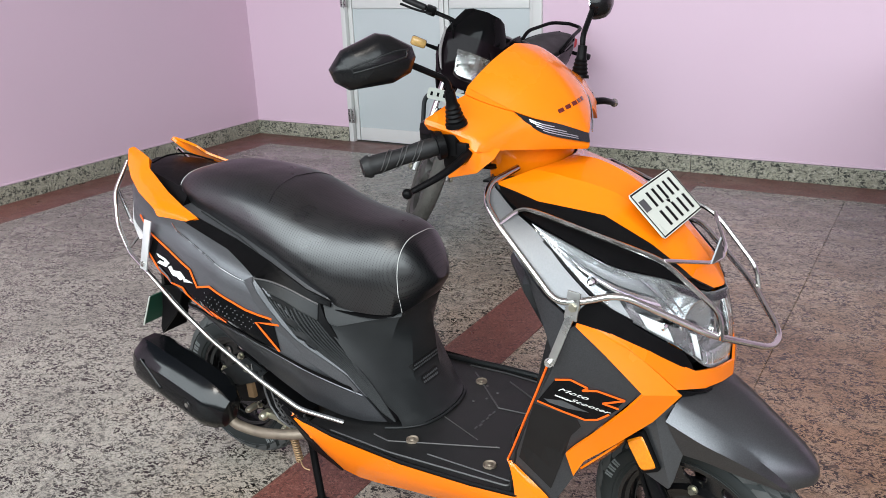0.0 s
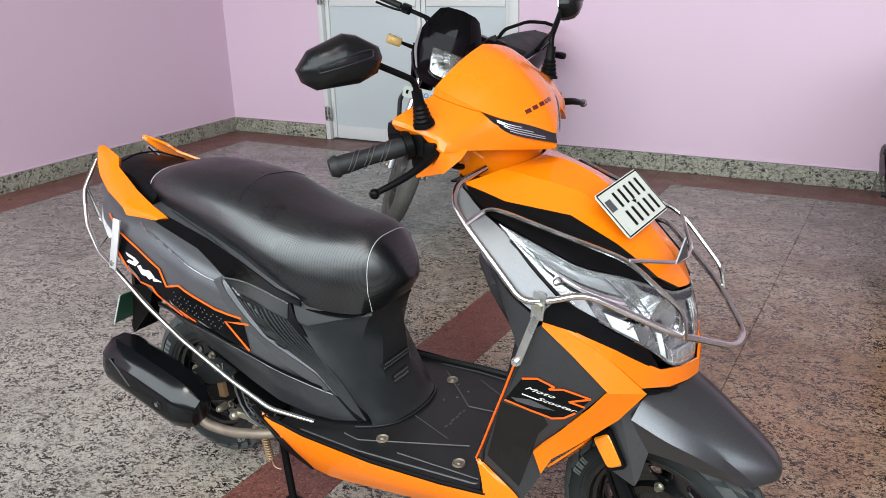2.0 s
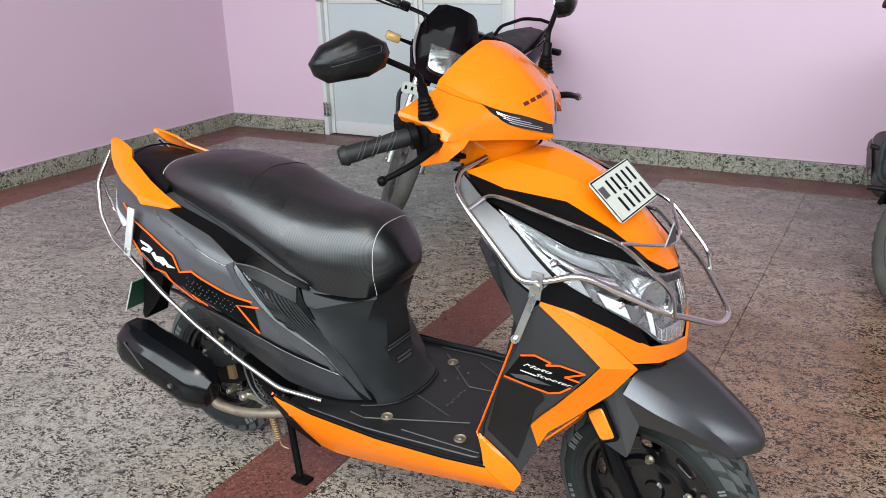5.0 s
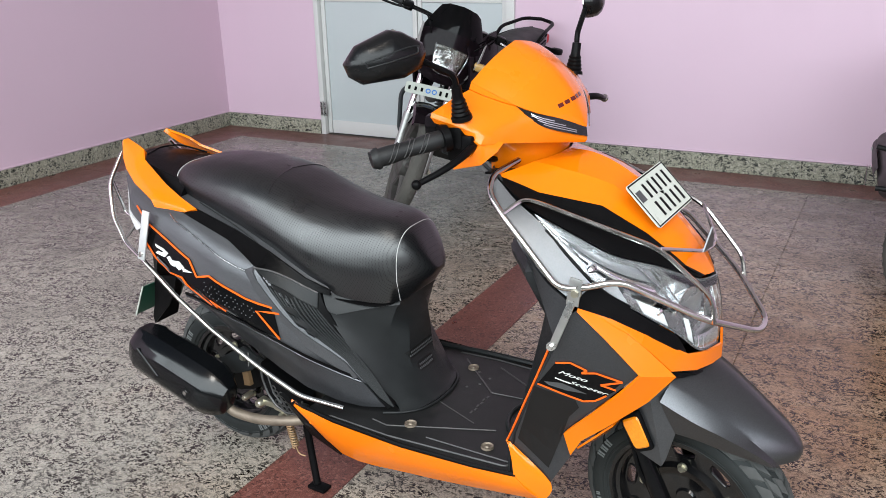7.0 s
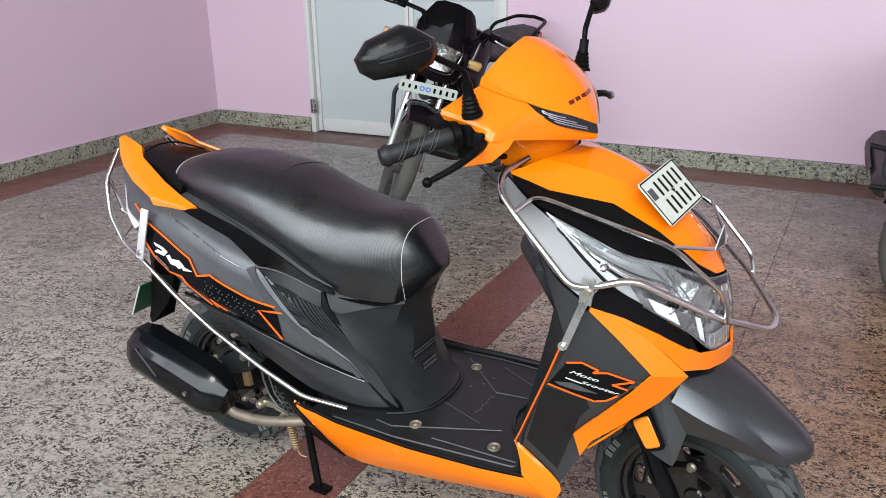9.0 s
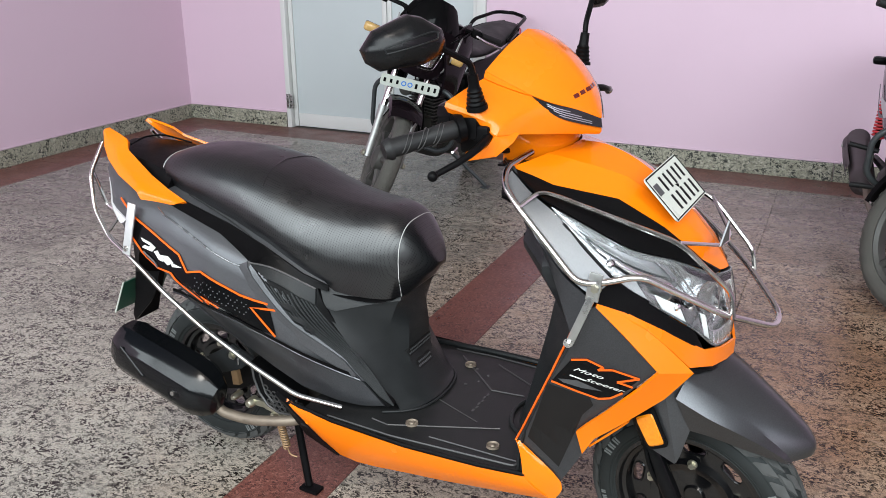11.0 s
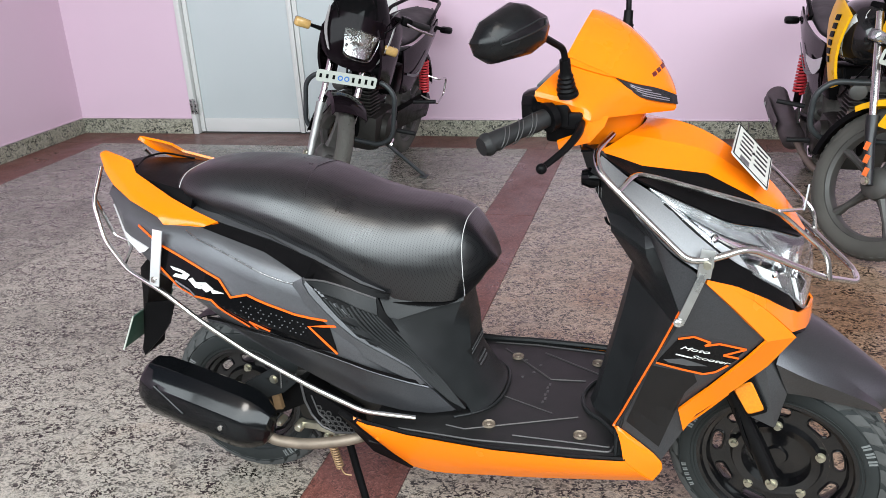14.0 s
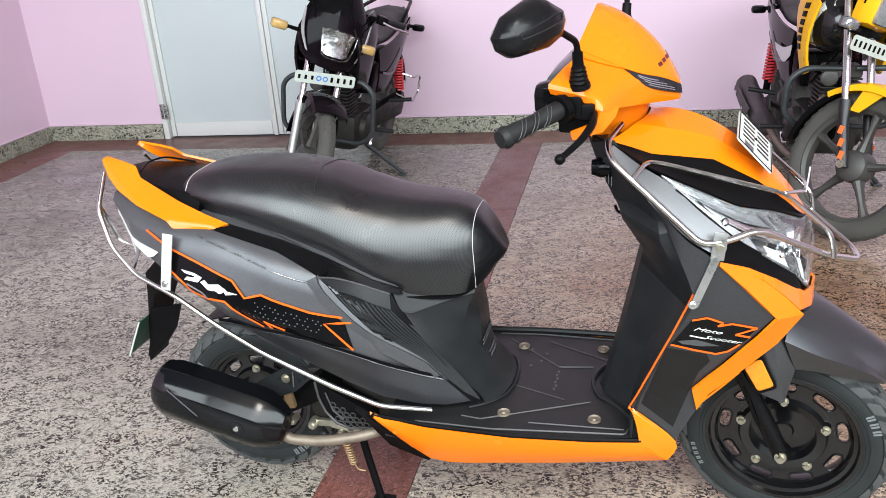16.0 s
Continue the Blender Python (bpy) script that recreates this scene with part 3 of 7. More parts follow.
def lettering(words, size, depth, shear=0.0):
    cu = bpy.data.curves.new("words", "FONT")
    cu.body, cu.size, cu.extrude, cu.shear, cu.resolution_u = words, size, depth, shear, 3
    tmp = new("words", cu)
    me = bpy.data.meshes.new_from_object(tmp.evaluated_get(bpy.context.evaluated_depsgraph_get()))
    bm = bmesh.new()
    bm.from_mesh(me)
    bpy.data.objects.remove(tmp)
    bpy.data.meshes.remove(me)
    bpy.data.curves.remove(cu)
    return bm


def tyre(r, w, rim, n=64):
    prof = [(rim, -w * 0.40), (rim + (r - rim) * 0.25, -w * 0.49), (rim + (r - rim) * 0.55, -w * 0.5), (r - 0.02, -w * 0.44), (r - 0.008, -w * 0.32), (r - 0.002, -w * 0.17), (r, 0)]
    prof = prof + [(a, -b) for a, b in prof[:-1][::-1]] + [(rim, -w * 0.40)]
    return lathe(prof, n)


def tread(r, w, count):
    """Raised blocks in slanted rows across the crown."""
    bm = bmesh.new()
    for k in range(count):
        for s in (-1, 1):
            for (y0, y1, r0, r1, tw) in ((0.02, 0.17, 0.0, -0.0015, 0.5), (0.205, 0.34, -0.003, -0.009, 0.9), (0.375, 0.475, -0.011, -0.025, 0.75)):
                a0 = 2 * math.pi * (k + (0.5 if s > 0 else 0)) / count
                da = 2 * math.pi / count
                ring = []
                for lift in (-0.005, 0.0052):
                    for (yy, rr, aa) in ((y0, r0, 0), (y1, r1, tw * 0.55), (y1, r1, tw * 0.55 + 0.62), (y0, r0, 0.62)):
                        a = a0 + da * aa
                        rad = r + rr + lift
                        ring.append(bm.verts.new((rad * math.cos(a), s * yy * w, rad * math.sin(a))))
                q = ring
                for f in ((0, 1, 2, 3), (7, 6, 5, 4), (0, 4, 5, 1), (1, 5, 6, 2), (2, 6, 7, 3), (3, 7, 4, 0)):
                    bm.faces.new([q[i] for i in f])
    return bm


def slotted_disc(r0, r1, y, thick, slots, share):
    """A ring of sheet steel with rounded slots through it."""
    bm = bmesh.new()
    n = slots * 12
    inner, outer = r0 + (r1 - r0) * 0.18, r1 - (r1 - r0) * 0.18
    last = math.ceil(12 * share)
    def ring(r, yy):
        out = []
        for i in range(n):
            rr = r
            if r in (inner, outer) and i % 12 <= last:
                rr = (inner + outer) / 2 + (r - (inner + outer) / 2) * math.sqrt(max(0.04, 1 - abs(2 * (i % 12) / last - 1) ** 4))
            out.append(bm.verts.new((rr * math.cos(2 * math.pi * i / n), yy, rr * math.sin(2 * math.pi * i / n))))
        return out
    rs = [r0, inner, outer, r1]
    f, b = [ring(r, y) for r in rs], [ring(r, y + thick) for r in rs]
    hole = [((i % 12) < 12 * share) for i in range(n)]
    for i in range(n):
        j = (i + 1) % n
        for k in range(3):
            if k == 1 and hole[i]:
                bm.faces.new((f[1][i], f[1][j], b[1][j], b[1][i]))
                bm.faces.new((f[2][i], b[2][i], b[2][j], f[2][j]))
                if not hole[i - 1]:
                    bm.faces.new((f[1][i], b[1][i], b[2][i], f[2][i]))
                if not hole[j]:
                    bm.faces.new((f[1][j], f[2][j], b[2][j], b[1][j]))
                continue
            bm.faces.new((f[k][i], f[k + 1][i], f[k + 1][j], f[k][j]))
            bm.faces.new((b[k][i], b[k][j], b[k + 1][j], b[k + 1][i]))
        bm.faces.new((f[0][i], f[0][j], b[0][j], b[0][i]))
        bm.faces.new((f[3][i], b[3][i], b[3][j], f[3][j]))
    return bm


def steel_wheel(name, r, w, rim, m, parent):
    """Tyre, slotted black steel rim with nuts, and the drum."""
    wheel = part(name, moved(tyre(r, w, rim), m), RUBBER, parent, "dusty black tyre with block tread")
    part("tread", moved(tread(r, w, 27), m), TREADM, wheel, "dusty tread blocks")
    mid = rim + (r - rim) * 0.50
    for c0, letters in ((0.30, 3), (2.55, 3), (3.35, 5), (5.2, 3)):
        for k in range(letters):
            a = c0 + k * (0.10 if letters == 3 else 0.07)
            hgt, wid = (0.0085, 0.022) if letters == 3 else (0.005, 0.014)
            for a0 in (a, a + wid * 1.7):
                tri = [(mid - hgt, a0), (mid + hgt, a0), (mid + hgt, a0 + wid), (mid - hgt, a0 + wid)]
                part("sidewall_mark", moved(slab([V(q * math.cos(t), -w * 0.5 - 0.0008, q * math.sin(t)) for q, t in tri], (0, 0.004, 0)), m), MARK, wheel, "", 0)
    for rr in (rim + 0.010, rim + 0.017, r - 0.026):
        part("sidewall_ring", moved(lathe([(rr - 0.0012, -w * 0.47), (rr, -w * 0.503 if rr > rim + 0.012 else -w * 0.478), (rr + 0.0012, -w * 0.47)], 64), m), RUBBER, wheel)
    prof = [(rim + 0.008, -w * 0.40), (rim + 0.009, -w * 0.43), (rim - 0.002, -w * 0.43), (rim - 0.006, -w * 0.33), (rim - 0.014, -w * 0.3), (rim - 0.02, -w * 0.12),
            (rim - 0.02, w * 0.12), (rim - 0.014, w * 0.3), (rim - 0.002, w * 0.43), (rim + 0.009, w * 0.43), (rim + 0.006, w * 0.3), (rim - 0.008, 0), (rim + 0.006, -w * 0.3), (rim + 0.008, -w * 0.40)]
    rim_ob = part("rim", moved(lathe(prof, 64), m), RIMB, wheel, "gloss black steel rim")
    part("rim_disc", moved(slotted_disc(rim - 0.052, rim - 0.016, -0.012, 0.004, 9, 0.58), m), RIMB, wheel)
    mid_r, half_w = rim - 0.034, 0.0118
    for k in range(9):
        loop = []
        for i in range(17):
            a = 2 * math.pi * i / 16
            ang = 2 * math.pi / 9 * (k + 0.30) + math.copysign(abs(math.cos(a)) ** 0.6, math.cos(a)) * 0.205
            rr = mid_r + math.copysign(abs(math.sin(a)) ** 0.7, math.sin(a)) * half_w
            loop.append(V(rr * math.cos(ang), -0.013, rr * math.sin(ang)))
        part("slot_lip", moved(tube(loop, 0.0022, 5, cap=False), m), RIMB, wheel)
    bowl = [(0.0, -0.006), (0.02, -0.006), (0.024, 0.0), (rim * 0.42, 0.002), (rim * 0.45, -0.02), (rim * 0.56, -0.024), (rim * 0.6, -0.012), (rim - 0.052, -0.012)]
    part("hub_plate", moved(lathe(bowl, 48), m), RIMB, wheel)
    part("brake_drum", moved(lathe([(0.0, 0.05), (0.075, 0.05), (0.085, 0.03), (0.085, 0.004), (0.0, 0.004)], 32), m), BLACK, wheel)
    for k in range(5):
        a = radians(20 + 72 * k)
        rr = rim * 0.58
        part("nut", moved(bolt((rr * math.cos(a), -0.026, rr * math.sin(a)), 0.0074, 0.011), m), BRASSY, wheel, "zinc-plated hexagon nut")
    return wheel


def poly2(pts, n):
    """Straight runs between (x, z) points, n steps each."""
    return [(a[0] + (c[0] - a[0]) * k / n, a[1] + (c[1] - a[1]) * k / n) for a, c in zip(pts, pts[1:]) for k in range(n)] + [pts[-1]]


SIDE = [  # x and four (z, half width) pairs down the flank
    (-0.905, (0.800, 0.076), (0.785, 0.092), (0.765, 0.082), (0.740, 0.052)),
    (-0.82, (0.795, 0.121), (0.755, 0.162), (0.710, 0.167), (0.665, 0.122)),
    (-0.7, (0.772, 0.156), (0.742, 0.206), (0.655, 0.230), (0.605, 0.182)),
    (-0.58, (0.757, 0.166), (0.732, 0.212), (0.600, 0.250), (0.535, 0.197)),
    (-0.45, (0.722, 0.170), (0.684, 0.230), (0.560, 0.250), (0.462, 0.200)),
    (-0.35, (0.682, 0.170), (0.655, 0.224), (0.520, 0.240), (0.408, 0.195)),
    (-0.25, (0.628, 0.163), (0.560, 0.206), (0.470, 0.214), (0.368, 0.191)),
    (-0.15, (0.585, 0.140), (0.470, 0.158), (0.410, 0.166), (0.342, 0.174)),
    (-0.08, (0.545, 0.108), (0.430, 0.130), (0.380, 0.142), (0.335, 0.154)),
    (-0.015, (0.400, 0.112), (0.370, 0.118), (0.350, 0.122), (0.328, 0.128)),
]


def flank(x, z, off=0.0):
    """A point on the right flank of the body, off metres proud of it."""
    i = 0
    while i < len(SIDE) - 2 and SIDE[i + 1][0] < x:
        i += 1
    a, b = SIDE[i], SIDE[i + 1]
    f = min(max((x - a[0]) / (b[0] - a[0]), 0), 1)
    line = [(p[0] + (q[0] - p[0]) * f, p[1] + (q[1] - p[1]) * f) for p, q in zip(a[1:], b[1:])]
    w = line[0][1]
    for (z0, w0), (z1, w1) in zip(line, line[1:]):
        if z1 <= z <= z0:
            w = w0 + (w1 - w0) * (z0 - z) / (z0 - z1)
    if z < line[-1][0]:
        w = line[-1][1]
    return V(x, -w - off, z)


def on_flank(outline, off, depth=0.003):
    """A sticker or moulding that follows the flank."""
    bm = bmesh.new()
    f = bm.faces.new([bm.verts.new((x, 0, z)) for x, z in outline])
    bmesh.ops.triangulate(bm, faces=[f])
    for _ in range(5):
        long = [e for e in bm.edges if e.calc_length() > 0.014]
        if long:
            bmesh.ops.subdivide_edges(bm, edges=long, cuts=1)
            bmesh.ops.triangulate(bm, faces=bm.faces)
    for v in bm.verts:
        v.co = flank(v.co.x, v.co.z, off)
    made = bmesh.ops.extrude_face_region(bm, geom=bm.faces[:])["geom"]
    bmesh.ops.translate(bm, vec=(0, depth, 0), verts=[g for g in made if isinstance(g, bmesh.types.BMVert)])
    return bm


def line_on_flank(pts, w, off):
    """A thin painted line along the flank."""
    bm = bmesh.new()
    fine = []
    for (x0, z0), (x1, z1) in zip(pts, pts[1:]):
        n = max(2, int(math.hypot(x1 - x0, z1 - z0) / 0.03))
        fine += [(x0 + (x1 - x0) * k / n, z0 + (z1 - z0) * k / n) for k in range(n)]
    fine.append(pts[-1])
    a, b = [], []
    for i, (x, z) in enumerate(fine):
        p, q = fine[max(i - 1, 0)], fine[min(i + 1, len(fine) - 1)]
        d = Vector((q[0] - p[0], q[1] - p[1])).normalized()
        a.append(flank(x - d.y * w / 2, z + d.x * w / 2, off))
        b.append(flank(x + d.y * w / 2, z - d.x * w / 2, off))
    return sheet([a, b], 0.002, bm)


# the steering turned right about its raked axis; the bar's right-hand fittings were set out about an upright one
RAKE = Vector((-0.454, 0, 0.891))
STEER = Matrix.Translation((0.115, 0, 1.0)) @ Matrix.Rotation(radians(-10.4), 4, RAKE) @ Matrix.Translation((-0.115, 0, -1.0))
BAR = Matrix.Translation((0.26, 0, 0)) @ Matrix.Rotation(radians(-9.0), 4, "Z") @ Matrix.Translation((-0.26, 0, 0))
OVER = Matrix.Diagonal((1, -1, 1, 1))
BAR_LEFT = STEER @ OVER @ STEER.inverted() @ BAR @ OVER


def scooter():
    b = thing("scooter", "orange and dark grey scooter with steel guards, on its centre stand", "scooter")

    # seat
    st = [(-0.738, 0.806, 0.790, 0.055), (-0.715, 0.832, 0.785, 0.098), (-0.65, 0.850, 0.770, 0.13), (-0.56, 0.855, 0.748, 0.15), (-0.46, 0.850, 0.715, 0.162), (-0.37, 0.832, 0.682, 0.168), (-0.30, 0.806, 0.642, 0.168),
          (-0.22, 0.784, 0.598, 0.160), (-0.15, 0.774, 0.582, 0.147), (-0.09, 0.768, 0.578, 0.132), (-0.045, 0.751, 0.578, 0.116), (-0.012, 0.714, 0.582, 0.090), (0.012, 0.672, 0.60, 0.058), (0.022, 0.650, 0.615, 0.03)]
    def seat_ring(x, zt, zb, w):
        ring = []
        for k in range(29):
            a = math.pi * k / 28
            c, s = math.cos(a), math.sin(a)
            up = abs(s) ** 0.52
            back = 0.030 * min(1, max(0, (x + 0.10) / 0.10)) * (1 - up) ** 1.5
            tuck_in = 0.86 + 0.14 * min(1, up / 0.34)
            ring.append(V(x - back, -w * math.copysign(abs(c) ** 0.55, c) * (1 - 0.20 * up) * tuck_in * 1.035, zb + (zt - zb) * up))
        tuck = 0.030 * min(1, max(0, (x + 0.10) / 0.10))
        return ring + [V(x - tuck, w * 0.7, zb - 0.004), V(x - tuck, -w * 0.7, zb - 0.004)]
    fine = spline([V(*s[:3]) for s in st], 3)
    ws = spline([V(s[3], 0, 0) for s in st], 3)
    seat = part("seat", loft(bmesh.new(), [seat_ring(p.x, p.y, p.z, q.x) for p, q in zip(fine, ws)]), SEATM, b, "black perforated vinyl seat with white stitching", 60)
    seam = [Vector(q) + V(0.002, 0, 0.001) for q in seat_ring(-0.05, 0.735, 0.580, 0.109)[:29]]
    seam = [V(q.x + 0.024 * (0.735 - q.z) / 0.155, q.y * (0.99 - 0.12 * max(0, (0.70 - q.z)) / 0.12), q.z) for q in seam]
    part("front_seam", drape_line(seam, seat, 0.0009), THREAD, seat, "white stitched seam")
    rear = seat_ring(-0.706, 0.84, 0.782, 0.107)[:29]
    part("rear_seam", drape_line(rear, seat, 0.0009), THREAD, seat, "white stitched seam")
    cross = seat_ring(-0.40, 0.8435, 0.69, 0.167)[6:23]
    part("cross_seam", drape_line([V(q.x + 0.03 * abs(q.y) / 0.16, q.y, q.z) for q in cross], seat, 0.0013), SEATM, seat)
    part("seat_base", loft(bmesh.new(), [seat_ring(p.x - 0.034 * min(1, max(0, (p.x + 0.10) / 0.10)), p.z + 0.003, p.z - 0.012, q.x * 0.97) for p, q in zip(fine, ws)]), BLACK, b)

    lip = [(-0.57, -0.158, 0.771), (-0.509, -0.164, 0.752), (-0.447, -0.165, 0.727), (-0.387, -0.166, 0.696), (-0.327, -0.165, 0.661), (-0.267, -0.162, 0.624), (-0.217, -0.152, 0.592)]
    part("seat_lip", tube(spline(lip, 4), 0.0017, 6), SATIN, b, "thin edge under the seat")

    # body flanks
    rows = []
    for (x0, *a), (x1, *c) in zip(SIDE, SIDE[1:]):
        for k in range(8 if x1 == SIDE[-1][0] else 7):
            f = k / 7
            x = x0 + (x1 - x0) * f
            if x > -0.10:
                break
            inward = 0.016 * min(1, max(0, (x + 0.235) / 0.05))
            line = [V(x, inward - (p[1] + (q[1] - p[1]) * f), p[0] + (q[0] - p[0]) * f) for p, q in zip(a, c)]
            rows.append(both(poly(line[::-1], 3) + [V(line[0].x, 0, line[0].z + 0.008)]))
    part("side_cover", loft(bmesh.new(), rows), DARK, b, "dark grey satin flank panels", 60)
    low_edge = [(-0.620, 0.530), (-0.526, 0.527), (-0.448, 0.525), (-0.382, 0.513), (-0.322, 0.490), (-0.264, 0.464), (-0.209, 0.433), (-0.153, 0.405), (-0.112, 0.390)]
    lower = low_edge + [(-0.095, 0.372), (-0.055, 0.330), (-0.108, 0.327), (-0.170, 0.336), (-0.244, 0.356), (-0.320, 0.390), (-0.40, 0.432), (-0.49, 0.478), (-0.57, 0.520)]
    part("lower_cover", on_flank(lower, 0.004, 0.006), DARKSHADE, b, "darker grey lower flank cover", 25)
    part("cover_joint", line_on_flank([(x, z + 0.004) for x, z in low_edge], 0.007, 0.0035), BLACK, b)
    part("cover_edge", tube([flank(x, z - 0.003, 0.003) for x, z in poly2(low_edge, 4)], 0.0028, 6), DARKSHADE, b, "rounded upper edge of the lower cover")
    part("seat_gap", on_flank([(-0.66, 0.767), (-0.58, 0.7575), (-0.45, 0.7225), (-0.35, 0.6825), (-0.25, 0.6285), (-0.19, 0.604), (-0.19, 0.592), (-0.25, 0.610), (-0.35, 0.669), (-0.45, 0.705), (-0.58, 0.744), (-0.66, 0.760)], 0.002, 0.004), BLACK, b, "", 0)
    # highlight along the panel edge, drawn as a light grey tube
    seam = [(-0.635, 0.744), (-0.572, 0.723), (-0.518, 0.702), (-0.472, 0.683), (-0.428, 0.665), (-0.397, 0.654), (-0.373, 0.649)]
    part("panel_seam", tube([flank(x, z, 0.0030) for x, z in poly2(seam, 4)], 0.0017, 6), GREYL, b, "thin light tube drawn for the highlight on the panel edge")
    # chamfered blade round the ribbed black inset
    blade_in = poly2([(-0.354, 0.660), (-0.334, 0.640), (-0.311, 0.606), (-0.285, 0.571), (-0.257, 0.542), (-0.213, 0.502), (-0.178, 0.470), (-0.146, 0.438), (-0.123, 0.409), (-0.103, 0.383)], 3)
    blade_out = poly2([(-0.3545, 0.6598), (-0.344, 0.616), (-0.316, 0.581), (-0.284, 0.546), (-0.251, 0.513), (-0.226, 0.490), (-0.186, 0.460), (-0.146, 0.428), (-0.125, 0.403), (-0.112, 0.390)], 3)
    blade_out = [(x0 + (x1 - x0) * 0.48, z0 + (z1 - z0) * 0.48) for (x0, z0), (x1, z1) in zip(blade_in, blade_out)]
    foot = []
    for (x0, z0), (x1, z1) in zip(blade_in, blade_out):
        d = Vector((x1 - x0, z1 - z0))
        d = d.normalized() if d.length > 1e-5 else Vector((-0.7, -0.7))
        foot.append((x1 + d.x * 0.026, z1 + d.y * 0.026))
    part("trim_blade", straight([flank(x, z, 0.0015) for x, z in blade_in], [flank(x, z, 0.0048) for x, z in blade_out], 0.003, 2), DARK, b, "grey chamfered trim edge", 20)
    part("trim_swell", straight([flank(x, z, 0.0048) for x, z in blade_out], [flank(x, z, 0.0006) for x, z in foot], 0.003, 3), DARK, b, "", 50)
    part("trim_inset", on_flank([(-0.354, 0.660), (-0.316, 0.644), (-0.261, 0.620), (-0.213, 0.598), (-0.200, 0.570), (-0.094, 0.404), (-0.035, 0.334), (-0.050, 0.324), (-0.103, 0.383), (-0.123, 0.409), (-0.146, 0.438), (-0.178, 0.470), (-0.213, 0.502), (-0.257, 0.542), (-0.285, 0.571), (-0.311, 0.606), (-0.334, 0.640)], 0.0015, 0.01), BLACK, b, "black ribbed inset")
    part("inset_cap", on_flank([(-0.348, 0.656), (-0.316, 0.643), (-0.261, 0.619), (-0.214, 0.597), (-0.210, 0.566), (-0.242, 0.584), (-0.280, 0.608), (-0.317, 0.629)], 0.0075, 0.006), SATIN, b, "smooth black top of the inset", 0)
    part("inset_edge", tube([flank(x, z, 0.0075) for x, z in poly2([(-0.352, 0.659), (-0.316, 0.645), (-0.261, 0.621), (-0.214, 0.599)], 4)], 0.0022, 6), DARKLT, b)
    part("inset_edge", tube([flank(x, z, 0.0068) for x, z in poly2([(-0.317, 0.628), (-0.280, 0.607), (-0.242, 0.583), (-0.212, 0.566)], 4)], 0.0016, 6), SATIN, b)
    rib_top = poly2([(-0.317, 0.625), (-0.280, 0.604), (-0.242, 0.580), (-0.212, 0.562)], 4)
    rib_low = [(-0.066, 0.352), (-0.036, 0.331)]
    for k in range(11):
        f = k / 10
        i = min(int(f * (len(rib_top) - 1)), len(rib_top) - 2)
        g = f * (len(rib_top) - 1) - i
        p = (rib_top[i][0] + (rib_top[i + 1][0] - rib_top[i][0]) * g, rib_top[i][1] + (rib_top[i + 1][1] - rib_top[i][1]) * g)
        start = p if k > 4 else (p[0] + 0.006, p[1] - 0.010)
        mid = (-0.232 + 0.068 * f, 0.512 - 0.012 * f) if k < 5 else (-0.232 + 0.066 * f, 0.512 - 0.008 * f)
        end = (rib_low[0][0] + (rib_low[1][0] - rib_low[0][0]) * f, rib_low[0][1] + (rib_low[1][1] - rib_low[0][1]) * f)
        line = [q for q in spline([V(start[0], 0, start[1]), V(mid[0], 0, mid[1]), V((mid[0] + end[0]) / 2 + 0.004, 0, (mid[1] + end[1]) / 2), V(end[0], 0, end[1])], 6)]
        part("rib", tube([flank(q.x, q.z, 0.0038) for q in line], 0.0026, 6), SATIN, b)
    for (x0, z0), (x1, z1) in (((-0.274, 0.571), (-0.241, 0.551)), ((-0.250, 0.541), (-0.213, 0.514)), ((-0.226, 0.518), (-0.204, 0.500))):
        part("fin", loft(bmesh.new(), [[flank(x0 + (x1 - x0) * f + dx * w, z0 + (z1 - z0) * f + dz * w, o) for dx, dz, o in ((0.004, 0.008, 0.006), (0.001, 0.001, 0.013), (-0.004, -0.008, 0.006))] for f, w in ((0.0, 0.3), (0.35, 1.0), (0.75, 0.7), (1.0, 0.1))]), SATIN, b, "small raised fin", 30)
    part("lamp_side_lens", on_flank([(-0.886, 0.764), (-0.838, 0.729), (-0.800, 0.713), (-0.734, 0.700), (-0.748, 0.690), (-0.814, 0.669), (-0.856, 0.712)], 0.005, 0.008), LAMPW, b, "milky white side of the tail lamp", 30)
    # stickers
    top_line = [(-0.763, 0.746), (-0.698, 0.717), (-0.628, 0.688), (-0.545, 0.651), (-0.518, 0.614), (-0.479, 0.622), (-0.433, 0.604), (-0.372, 0.582), (-0.306, 0.566)]
    low_line = [(-0.700, 0.672), (-0.659, 0.639), (-0.645, 0.617), (-0.564, 0.606), (-0.548, 0.592), (-0.520, 0.566), (-0.487, 0.542)]
    part("sticker", on_flank(top_line[1:] + [(-0.293, 0.560), (-0.345, 0.556), (-0.289, 0.490), (-0.36, 0.508), (-0.434, 0.533)] + low_line[::-1], 0.002, 0.003), GLOSS, b, "gloss black sticker with orange outline", 0)
    part("sticker_line", line_on_flank(top_line, 0.0044, 0.004), STICKO, b)
    part("sticker_line", line_on_flank(low_line, 0.0038, 0.004), STICKO, b)
    part("sticker_line", line_on_flank([(-0.465, 0.541), (-0.479, 0.561), (-0.434, 0.540)], 0.0038, 0.004), STICKO, b)
    part("sticker_line", line_on_flank([(-0.288, 0.553), (-0.345, 0.556), (-0.289, 0.490)], 0.0044, 0.004), STICKO, b)
